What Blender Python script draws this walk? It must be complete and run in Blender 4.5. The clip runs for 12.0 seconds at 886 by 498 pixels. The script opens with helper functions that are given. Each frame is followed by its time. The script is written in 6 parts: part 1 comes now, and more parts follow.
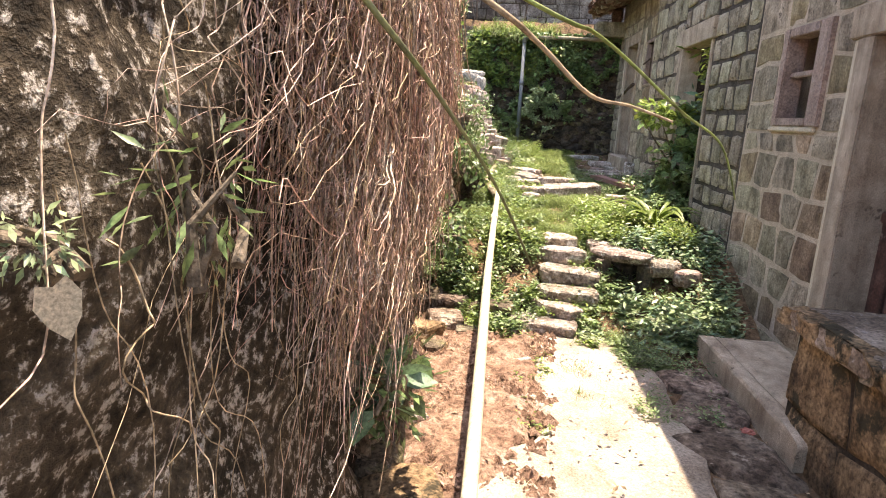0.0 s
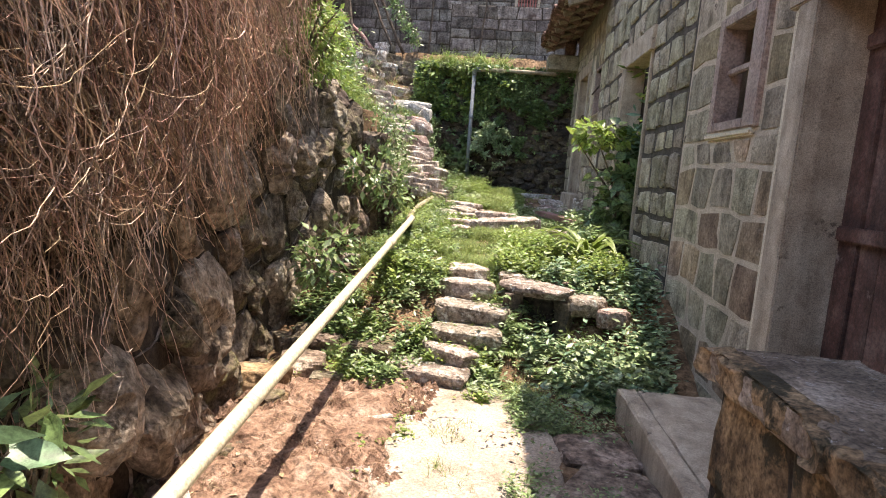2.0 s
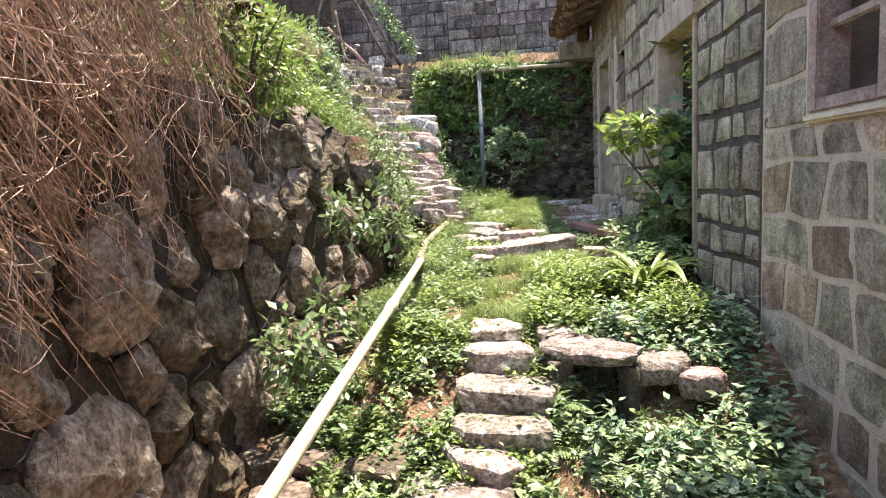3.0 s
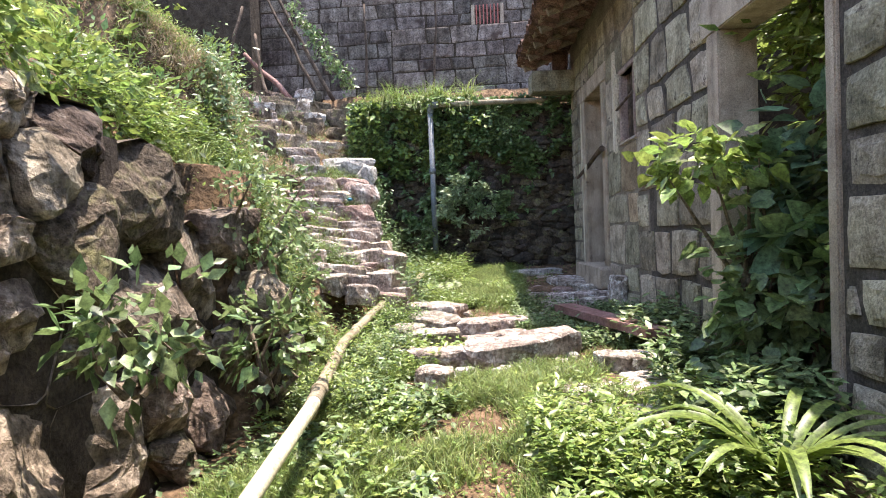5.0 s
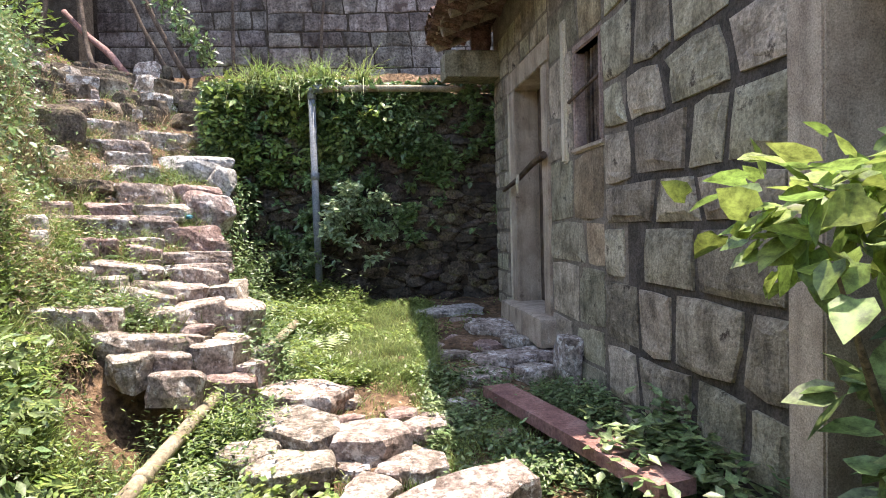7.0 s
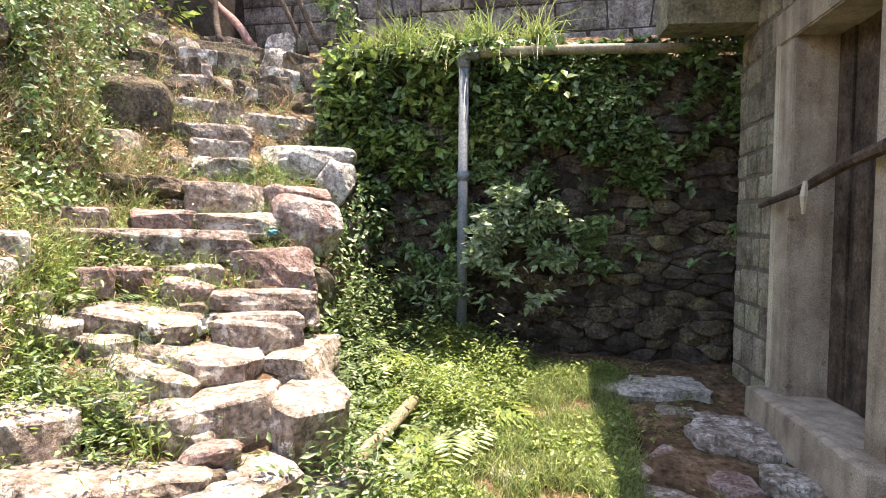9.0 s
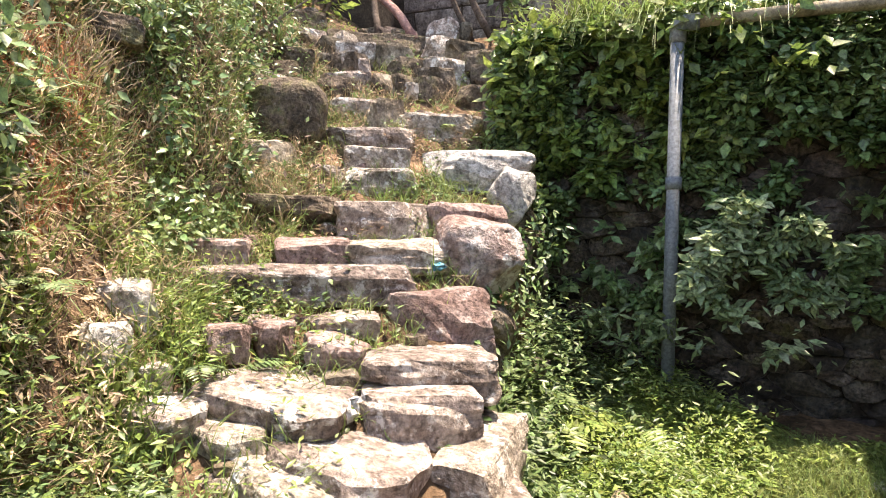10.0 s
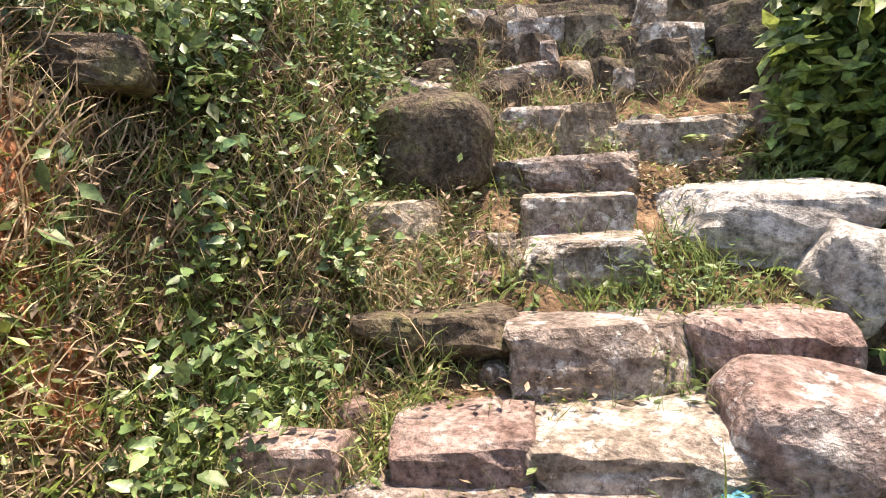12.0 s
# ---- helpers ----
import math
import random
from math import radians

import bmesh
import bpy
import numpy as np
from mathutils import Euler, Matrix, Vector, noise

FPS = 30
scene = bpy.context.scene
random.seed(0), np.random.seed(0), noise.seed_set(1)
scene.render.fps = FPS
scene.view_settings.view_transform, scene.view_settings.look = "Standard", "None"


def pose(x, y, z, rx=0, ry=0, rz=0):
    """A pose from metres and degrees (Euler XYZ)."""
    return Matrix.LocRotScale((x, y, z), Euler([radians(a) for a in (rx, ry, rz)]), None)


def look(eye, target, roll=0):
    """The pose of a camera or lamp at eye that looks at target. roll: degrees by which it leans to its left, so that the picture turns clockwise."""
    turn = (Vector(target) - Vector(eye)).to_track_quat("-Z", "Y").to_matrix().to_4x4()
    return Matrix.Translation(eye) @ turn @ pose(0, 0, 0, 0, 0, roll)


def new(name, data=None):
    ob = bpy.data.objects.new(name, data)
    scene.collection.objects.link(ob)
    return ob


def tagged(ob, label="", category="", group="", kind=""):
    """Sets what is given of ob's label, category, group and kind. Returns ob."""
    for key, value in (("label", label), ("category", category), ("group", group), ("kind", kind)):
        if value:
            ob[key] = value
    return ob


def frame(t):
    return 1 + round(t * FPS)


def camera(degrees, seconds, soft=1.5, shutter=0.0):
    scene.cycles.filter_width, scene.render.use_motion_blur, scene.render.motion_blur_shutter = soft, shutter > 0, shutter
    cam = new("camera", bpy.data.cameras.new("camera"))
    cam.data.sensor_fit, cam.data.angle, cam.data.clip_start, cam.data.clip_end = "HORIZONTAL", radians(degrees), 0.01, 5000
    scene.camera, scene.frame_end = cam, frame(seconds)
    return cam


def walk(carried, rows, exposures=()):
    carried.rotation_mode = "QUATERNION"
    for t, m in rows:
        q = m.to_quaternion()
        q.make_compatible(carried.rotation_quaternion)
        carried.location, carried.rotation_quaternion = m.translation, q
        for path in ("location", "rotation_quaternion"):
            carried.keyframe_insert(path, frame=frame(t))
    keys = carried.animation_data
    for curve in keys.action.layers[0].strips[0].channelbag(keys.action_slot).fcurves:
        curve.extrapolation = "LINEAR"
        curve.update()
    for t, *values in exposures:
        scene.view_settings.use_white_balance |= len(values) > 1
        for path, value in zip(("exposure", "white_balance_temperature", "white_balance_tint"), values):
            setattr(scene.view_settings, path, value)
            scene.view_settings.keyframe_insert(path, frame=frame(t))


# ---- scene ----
cam = camera(71.7, 12.0, soft=1.0)
PATH = [
    (0, (0.811, -1.126, 1.738), (0.5, 0.803, 1.311), 3.3),
    (0.5, (1.059, -1.131, 1.691), (0.81, 0.795, 1.213), 4.1),
    (1, (1.332, -0.892, 1.597), (1.274, 1.045, 1.104), 4.8),
    (1.5, (1.447, -0.637, 1.553), (1.295, 1.279, 1.001), 3.7),
    (1.8, (1.462, -0.351, 1.467), (1.24, 1.596, 1.071), 4.2),
    (2, (1.432, -0.1, 1.426), (1.161, 1.864, 1.17), 4.7),
    (2.5, (1.461, 0.509, 1.513), (1.052, 2.458, 1.33), -1.2),
    (3, (1.371, 1.053, 1.586), (1.002, 3.005, 1.353), -2.7),
    (3.5, (1.327, 1.603, 1.656), (1.134, 3.58, 1.419), -2.6),
    (3.7, (1.318, 1.878, 1.634), (1.176, 3.863, 1.439), -1.7),
    (5.3, (1.017, 3.715, 1.594), (0.807, 5.704, 1.553), -2.1),
    (5.5, (0.99, 3.92, 1.672), (0.806, 5.911, 1.634), -2.0),
    (6, (1.026, 4.376, 1.723), (1.049, 6.375, 1.657), -1.6),
    (6.5, (1.085, 4.816, 1.899), (1.188, 6.812, 1.826), -1.7),
    (6.7, (1.076, 4.993, 1.884), (1.189, 6.989, 1.813), -1.7),
    (8.3, (1.15, 6.439, 2.117), (1.073, 8.434, 2.01), 2.2),
    (8.5, (1.117, 6.654, 2.129), (0.927, 8.642, 2.029), 1.6),
    (9, (0.983, 7.155, 2.087), (0.547, 9.105, 2.007), 0.8),
    (9.5, (0.757, 7.53, 2.134), (0.027, 9.388, 2.02), 0.2),
    (10, (0.55, 7.855, 2.285), (-0.345, 9.638, 2.151), 0.6),
    (10.5, (0.379, 8.138, 2.354), (-0.799, 9.748, 2.211), 1.0),
    (11, (0.236, 8.479, 2.415), (-1.113, 9.946, 2.242), 0.6),
    (11.5, (0.065, 8.738, 2.576), (-1.413, 10.073, 2.391), -2.7),
    (12, (-0.249, 9.036, 2.658), (-1.645, 10.455, 2.47), -3.3),
]
walk(cam, [(t, look(eye, target, roll)) for t, eye, target, roll in PATH], [
    (0, 2.6, 8000, 15), (1.0, 2.36, 7850, 14), (1.5, 2.14, 7600, 13), (2.2, 2.52, 7500, 13), (3, 2.70, 7100, 13), (5.5, 2.5, 6850, 15), (6.5, 2.47, 6900, 15),
    (8.5, 2.8, 7700, 16), (9.5, 2.62, 7800, 16), (10.5, 2.42, 7900, 16), (12, 2.17, 7900, 17)])

# ---- world and sun ----
SUN = Vector((0.09, 0.17, 1.0)).normalized()
world = bpy.data.worlds.new("world")
scene.world = world
world.use_nodes = True
wn = world.node_tree
sky = wn.nodes.new("ShaderNodeTexSky")
sky.sky_type = "NISHITA"
sky.sun_disc = False
sky.sun_elevation = math.asin(SUN.z)
sky.sun_rotation = math.atan2(SUN.x, SUN.y)
wn.nodes["Background"].inputs[1].default_value = 0.12
wn.links.new(sky.outputs[0], wn.nodes["Background"].inputs[0])
sun = new("sun", bpy.data.lights.new("sun", "SUN"))
sun.data.energy = 2.45
sun.data.angle = radians(0.53)
sun.data.color = (1.0, 0.95, 0.87)
sun.matrix_world = look(SUN * 30, (0, 0, 0))

# ---- materials ----


def mat(name, cols, scale=6.0, rough=0.85, bump=0.3, fine=40.0, island=0.0, spots=None, streak=0.0, trans=0.0, metal=0.0, hue=0.0, detail=6.0, dist=0.02):
    """Two scales of noise over two to four colours, fine bump, optional lichen spots and run-down streaks."""
    m = bpy.data.materials.new(name)
    m.use_nodes = True
    nt = m.node_tree
    nd, lk = nt.nodes, nt.links
    b = nd["Principled BSDF"]
    b.inputs["Roughness"].default_value = rough
    b.inputs["Metallic"].default_value = metal
    if rough > 0.83:
        b.inputs["Specular IOR Level"].default_value = 0.22
    tc = nd.new("ShaderNodeNewGeometry")
    src = tc.outputs["Position"]
    mp = nd.new("ShaderNodeMapping")
    lk.new(src, mp.inputs[0])
    n1 = nd.new("ShaderNodeTexNoise")
    n1.inputs["Scale"].default_value = scale
    n1.inputs["Detail"].default_value = detail
    n1.inputs["Roughness"].default_value = 0.65
    lk.new(mp.outputs[0], n1.inputs["Vector"])
    r = nd.new("ShaderNodeValToRGB")
    lk.new(n1.outputs["Fac"], r.inputs[0])
    e = r.color_ramp.elements
    k = len(cols)
    while len(e) < k:
        e.new(0.5)
    for i, c in enumerate(cols):
        e[i].position = 0.32 + 0.36 * i / max(1, k - 1)
        e[i].color = (*c, 1)
    out = r.outputs[0]
    n2 = nd.new("ShaderNodeTexNoise")
    n2.inputs["Scale"].default_value = fine
    n2.inputs["Detail"].default_value = 5
    n2.inputs["Roughness"].default_value = 0.7
    lk.new(mp.outputs[0], n2.inputs["Vector"])
    mr = nd.new("ShaderNodeMapRange")
    mr.inputs[1].default_value, mr.inputs[2].default_value = 0.33, 0.67
    mr.inputs[3].default_value, mr.inputs[4].default_value = (0.34, 1.62) if fine < 60 else (0.55, 1.42)
    lk.new(n2.outputs["Fac"], mr.inputs[0])
    vm = nd.new("ShaderNodeMix")
    vm.data_type, vm.blend_type = "RGBA", "MULTIPLY"
    vm.inputs[0].default_value = 1
    lk.new(out, vm.inputs[6])
    lk.new(mr.outputs[0], vm.inputs[7])
    out = vm.outputs[2]
    if spots:
        col, thr, sc = spots
        n3 = nd.new("ShaderNodeTexNoise")
        n3.inputs["Scale"].default_value = sc
        n3.inputs["Detail"].default_value = 8
        n3.inputs["Roughness"].default_value = 0.75
        lk.new(mp.outputs[0], n3.inputs["Vector"])
        r3 = nd.new("ShaderNodeMapRange")
        r3.inputs[1].default_value, r3.inputs[2].default_value = thr, thr + 0.07
        lk.new(n3.outputs["Fac"], r3.inputs[0])
        mx = nd.new("ShaderNodeMix")
        mx.data_type = "RGBA"
        mx.inputs[7].default_value = (*col, 1)
        lk.new(r3.outputs[0], mx.inputs[0])
        lk.new(out, mx.inputs[6])
        out = mx.outputs[2]
    if streak:
        ms = nd.new("ShaderNodeMapping")
        ms.inputs["Scale"].default_value = (9, 9, 0.9)
        lk.new(src, ms.inputs[0])
        n4 = nd.new("ShaderNodeTexNoise")
        n4.inputs["Scale"].default_value = 1.6
        n4.inputs["Detail"].default_value = 5
        lk.new(ms.outputs[0], n4.inputs["Vector"])
        r4 = nd.new("ShaderNodeMapRange")
        r4.inputs[1].default_value, r4.inputs[2].default_value = 0.45, 0.68
        r4.inputs[3].default_value, r4.inputs[4].default_value = 1.0, 1.0 - streak
        lk.new(n4.outputs["Fac"], r4.inputs[0])
        m4 = nd.new("ShaderNodeMix")
        m4.data_type, m4.blend_type = "RGBA", "MULTIPLY"
        m4.inputs[0].default_value = 1
        lk.new(out, m4.inputs[6])
        lk.new(r4.outputs[0], m4.inputs[7])
        out = m4.outputs[2]
    if island:
        if island > 0:
            rnd = tc.outputs["Random Per Island"]
        else:
            rnd = nd.new("ShaderNodeObjectInfo").outputs["Random"]
        hs = nd.new("ShaderNodeHueSaturation")
        r5 = nd.new("ShaderNodeMapRange")
        r5.inputs[3].default_value, r5.inputs[4].default_value = 1 - abs(island), 1 + abs(island)
        lk.new(rnd, r5.inputs[0])
        lk.new(r5.outputs[0], hs.inputs["Value"])
        if hue:
            r6 = nd.new("ShaderNodeMapRange")
            r6.inputs[3].default_value, r6.inputs[4].default_value = 0.5 - hue, 0.5 + hue
            mu = nd.new("ShaderNodeMath")
            mu.operation = "FRACT"
            m7 = nd.new("ShaderNodeMath")
            m7.operation = "MULTIPLY"
            m7.inputs[1].default_value = 7.31
            lk.new(rnd, m7.inputs[0])
            lk.new(m7.outputs[0], mu.inputs[0])
            lk.new(mu.outputs[0], r6.inputs[0])
            lk.new(r6.outputs[0], hs.inputs["Hue"])
        lk.new(out, hs.inputs["Color"])
        out = hs.outputs[0]
    lk.new(out, b.inputs["Base Color"])
    if bump:
        bp = nd.new("ShaderNodeBump")
        bp.inputs["Strength"].default_value = bump
        bp.inputs["Distance"].default_value = dist
        ad = nd.new("ShaderNodeMath")
        lk.new(n1.outputs["Fac"], ad.inputs[0])
        lk.new(n2.outputs["Fac"], ad.inputs[1])
        lk.new(ad.outputs[0], bp.inputs["Height"])
        lk.new(bp.outputs[0], b.inputs["Normal"])
    if trans:
        tr = nd.new("ShaderNodeBsdfTranslucent")
        lk.new(out, tr.inputs[0])
        ms2 = nd.new("ShaderNodeMixShader")
        ms2.inputs[0].default_value = trans
        lk.new(b.outputs[0], ms2.inputs[1])
        lk.new(tr.outputs[0], ms2.inputs[2])
        lk.new(ms2.outputs[0], nd["Material Output"].inputs[0])
    return m


M_STEP = mat("step_granite", [(0.130, 0.100, 0.078), (0.325, 0.262, 0.220), (0.500, 0.430, 0.370)], 9, 0.9, 1.0, 40, -0.24, ((0.72, 0.68, 0.63), 0.535, 12), hue=0.015, dist=0.03)
M_WHITE = mat("white_rock", [(0.229, 0.204, 0.184), (0.440, 0.408, 0.368), (0.546, 0.510, 0.472)], 8, 0.85, 0.9, 35, -0.1, ((0.30, 0.17, 0.12), 0.64, 5))
M_RED = mat("red_granite", [(0.14, 0.085, 0.07), (0.28, 0.195, 0.17), (0.41, 0.33, 0.295)], 8, 0.9, 0.9, 50, -0.15, ((0.55, 0.50, 0.46), 0.585, 9))
M_VEIN = mat("veined_rock", [(0.15, 0.085, 0.068), (0.32, 0.23, 0.20), (0.52, 0.47, 0.44)], 4, 0.85, 1.0, 30, -0.1, ((0.74, 0.71, 0.68), 0.545, 6), dist=0.03)
M_MOSSY = mat("mossy_rock", [(0.05, 0.04, 0.028), (0.15, 0.115, 0.085), (0.17, 0.155, 0.075)], 9, 0.95, 0.9, 50, -0.15, ((0.36, 0.32, 0.27), 0.60, 22), dist=0.03)
M_BLOCK = mat("tan_block_stone", [(0.145, 0.104, 0.065), (0.319, 0.239, 0.153), (0.478, 0.376, 0.252)], 5, 0.9, 0.7, 60, -0.30, ((0.30, 0.17, 0.095), 0.64, 3), 0.25, hue=0.02)
M_BLOCKG = mat("grey_block_stone", [(0.146, 0.123, 0.086), (0.342, 0.293, 0.211), (0.512, 0.448, 0.336)], 6, 0.9, 0.8, 60, -0.28, ((0.10, 0.08, 0.06), 0.585, 6), 0.3, hue=0.02)
M_DRY = mat("retaining_stone", [(0.07, 0.050, 0.036), (0.21, 0.162, 0.122), (0.40, 0.335, 0.27)], 5, 0.92, 1.0, 28, -0.45, ((0.50, 0.44, 0.37), 0.60, 7), 0.5, hue=0.02, dist=0.03)
M_STEPD = mat("pale_retaining_stone", [(0.14, 0.10, 0.075), (0.32, 0.25, 0.19), (0.48, 0.41, 0.34)], 6, 0.92, 1.0, 34, -0.3, ((0.12, 0.08, 0.05), 0.58, 4), 0.4, dist=0.03)
# Stone colour darkened to carry the shade on the back wall and low recesses.
M_DARKST = mat("shade_dark_stone", [(0.035, 0.027, 0.021), (0.078, 0.058, 0.043), (0.145, 0.115, 0.09)], 5, 0.8, 0.8, 40, -0.35, None, 0.3, hue=0.02)
M_FARST = mat("far_block_stone", [(0.075, 0.057, 0.046), (0.170, 0.140, 0.120), (0.270, 0.232, 0.205)], 4, 0.9, 0.9, 40, -0.38, ((0.07, 0.05, 0.04), 0.56, 5), 0.4, hue=0.02)
M_MORTAR = mat("lime_mortar", [(0.42, 0.335, 0.25), (0.60, 0.50, 0.385)], 6, 0.95, 0.5, 190, 0, ((0.27, 0.21, 0.16), 0.63, 5), 0.15)
M_JOINT = mat("earth_joint", [(0.03, 0.022, 0.016), (0.085, 0.065, 0.05)], 12, 1, 0.8, 60)
M_MORTARG = mat("grey_tan_mortar", [(0.13, 0.105, 0.08), (0.25, 0.21, 0.165)], 6, 0.95, 0.6, 60)
M_JOINTG = mat("grey_joint", [(0.045, 0.038, 0.03), (0.12, 0.10, 0.085)], 9, 1, 0.6, 60)
M_DRESS = mat("dressed_stone", [(0.29, 0.22, 0.165), (0.42, 0.335, 0.255), (0.52, 0.425, 0.33)], 5, 0.85, 0.35, 170, 0, ((0.14, 0.105, 0.08), 0.61, 8), 0.3)
M_PLASTER = mat("pale_plaster", [(0.541, 0.460, 0.336), (0.666, 0.590, 0.454)], 5, 0.9, 0.3, 190, 0, ((0.34, 0.27, 0.22), 0.62, 7), 0.2)
M_PLATF = mat("platform_slab", [(0.085, 0.062, 0.045), (0.205, 0.155, 0.120), (0.38, 0.31, 0.26)], 3.2, 0.85, 0.7, 50, 0, ((0.42, 0.38, 0.355), 0.585, 14))
M_OCHRE = mat("ochre_stone", [(0.07, 0.046, 0.030), (0.27, 0.175, 0.10), (0.44, 0.30, 0.18)], 3.2, 0.9, 0.9, 40, -0.12, ((0.055, 0.045, 0.028), 0.53, 3), 0.5)
M_DOOR = mat("weathered_door_wood", [(0.05, 0.022, 0.017), (0.115, 0.055, 0.042), (0.21, 0.13, 0.105)], 5, 0.75, 0.35, 60, 0, ((0.34, 0.26, 0.22), 0.61, 3.5), 0.5)
M_GREYWOOD = mat("grey_wood", [(0.040, 0.026, 0.019), (0.100, 0.070, 0.052), (0.170, 0.125, 0.095)], 8, 0.85, 0.4, 60, 0, None, 0.5)
M_PLANK = mat("red_plank", [(0.13, 0.055, 0.045), (0.24, 0.12, 0.10), (0.33, 0.20, 0.17)], 7, 0.8, 0.4, 60)
M_PVC = mat("cream_pvc", [(0.46, 0.405, 0.29), (0.60, 0.54, 0.40)], 7, 0.45, 0.05, 60, 0, ((0.40, 0.33, 0.22), 0.64, 9))
M_POLE = mat("weathered_pole", [(0.15, 0.115, 0.07), (0.27, 0.22, 0.145), (0.36, 0.30, 0.21)], 8, 0.8, 0.3, 60, 0, ((0.14, 0.12, 0.05), 0.6, 10))
M_GREYPIPE = mat("grey_pvc", [(0.136, 0.150, 0.160), (0.184, 0.197, 0.211)], 5, 0.5, 0.05, 60, 0, ((0.26, 0.24, 0.21), 0.68, 12))
M_SOIL = mat("soil", [(0.05, 0.033, 0.02), (0.13, 0.082, 0.048), (0.25, 0.16, 0.10)], 4.5, 1, 1.0, 22, 0, ((0.33, 0.17, 0.09), 0.64, 3), dist=0.03)
M_REDEARTH = mat("red_earth", [(0.16, 0.055, 0.025), (0.40, 0.16, 0.08), (0.56, 0.28, 0.16)], 14, 1, 1.0, 35, dist=0.03)
M_REDSOIL = mat("red_soil", [(0.15, 0.085, 0.06), (0.34, 0.21, 0.15), (0.50, 0.35, 0.275)], 7, 1, 1.0, 30, -0.3, None, dist=0.03)
M_CONC = mat("worn_path_concrete", [(0.21, 0.16, 0.12), (0.36, 0.30, 0.25), (0.45, 0.40, 0.35)], 2.6, 0.9, 0.7, 80, 0, ((0.27, 0.19, 0.14), 0.60, 4.5))
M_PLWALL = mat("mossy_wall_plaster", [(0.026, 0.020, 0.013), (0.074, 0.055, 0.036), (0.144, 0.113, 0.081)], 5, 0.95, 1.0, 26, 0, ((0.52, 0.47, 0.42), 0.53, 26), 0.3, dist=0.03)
M_TILE = mat("roof_tile_clay", [(0.05, 0.03, 0.025), (0.13, 0.075, 0.06), (0.22, 0.14, 0.12)], 9, 0.9, 0.5, 50, -0.3)
M_BAMBOO = mat("rafter_wood", [(0.16, 0.12, 0.085), (0.30, 0.24, 0.18)], 9, 0.8, 0.3, 60)
# Near-black: the rag's own colour, and room shade on panels behind the windows.
M_DARK = mat("unlit_room_and_rag", [(0.02, 0.018, 0.015), (0.04, 0.035, 0.03)], 5, 1, 0, 40)
M_VINE = mat("dry_vine", [(0.26, 0.145, 0.10), (0.52, 0.35, 0.27), (0.73, 0.59, 0.50)], 3, 0.9, 0, 40, 0.5, hue=0.02)
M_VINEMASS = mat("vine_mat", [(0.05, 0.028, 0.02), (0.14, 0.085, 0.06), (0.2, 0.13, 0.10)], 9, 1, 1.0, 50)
M_DEAD = mat("dead_leaf", [(0.17, 0.11, 0.065), (0.43, 0.31, 0.21)], 5, 0.7, 0, 40, 0.5, trans=0.15, hue=0.02)
M_REDFRAME = mat("faded_red_frame", [(0.26, 0.175, 0.145), (0.40, 0.30, 0.25)], 8, 0.75, 0.3, 60, 0, ((0.38, 0.33, 0.29), 0.62, 12), 0.3)
M_STRAW = mat("dry_straw", [(0.33, 0.235, 0.145), (0.52, 0.40, 0.27)], 5, 0.9, 0, 40, 0.4, trans=0.2)
LEAF = dict(rough=0.42, bump=0, hue=0.022)
M_LBRIGHT = mat("bright_leaf", [(0.137, 0.200, 0.041), (0.263, 0.340, 0.095)], 2, island=0.4, trans=0.4, **LEAF)
M_LMID = mat("mid_leaf", [(0.10, 0.165, 0.055), (0.21, 0.275, 0.12)], 2, island=0.45, trans=0.33, **LEAF)
M_LIVY = mat("ivy_leaf", [(0.085, 0.155, 0.05), (0.195, 0.28, 0.105)], 2, island=0.45, trans=0.22, **LEAF)
M_LBLUE = mat("bluish_leaf", [(0.08, 0.155, 0.08), (0.165, 0.25, 0.145)], 2, island=0.3, trans=0.25, **LEAF)
M_LPALE = mat("pale_leaf", [(0.16, 0.235, 0.10), (0.32, 0.39, 0.22)], 2, island=0.35, trans=0.3, **LEAF)
M_GRASS = mat("grass_blade", [(0.147, 0.210, 0.054), (0.284, 0.340, 0.121)], 1.5, 0.5, 0, 40, 0.45, trans=0.35, hue=0.03)
M_STEM = mat("green_stem", [(0.10, 0.12, 0.04), (0.17, 0.15, 0.07)], 9, 0.7, 0, 40)
M_BARK = mat("bark", [(0.10, 0.075, 0.055), (0.20, 0.16, 0.12)], 9, 0.9, 0.6, 40)
M_CLOTH = mat("plastic_scrap", [(0.50, 0.50, 0.50), (0.66, 0.64, 0.62)], 20, 0.5, 0.2, 60)
M_REDBAR = mat("faded_red_paint", [(0.30, 0.08, 0.06), (0.42, 0.14, 0.11)], 20, 0.6, 0.1, 60)
M_BLUE = mat("blue_scrap", [(0.03, 0.16, 0.22), (0.06, 0.26, 0.33)], 20, 0.5, 0.2, 60)

# ---- helpers ----
rng = np.random.default_rng(7)


def mesh_ob(name, verts, faces, material, parent=None, smooth=False, m=None):
    me = bpy.data.meshes.new(name)
    me.from_pydata(verts if isinstance(verts, list) else verts.tolist(), [], faces if isinstance(faces, list) else faces.tolist())
    me.materials.append(material)
    if smooth:
        me.polygons.foreach_set("use_smooth", [True] * len(me.polygons))
    me.update()
    ob = new(name, me)
    if parent:
        ob.parent = parent
    if m is not None:
        ob.matrix_basis = m
    return ob


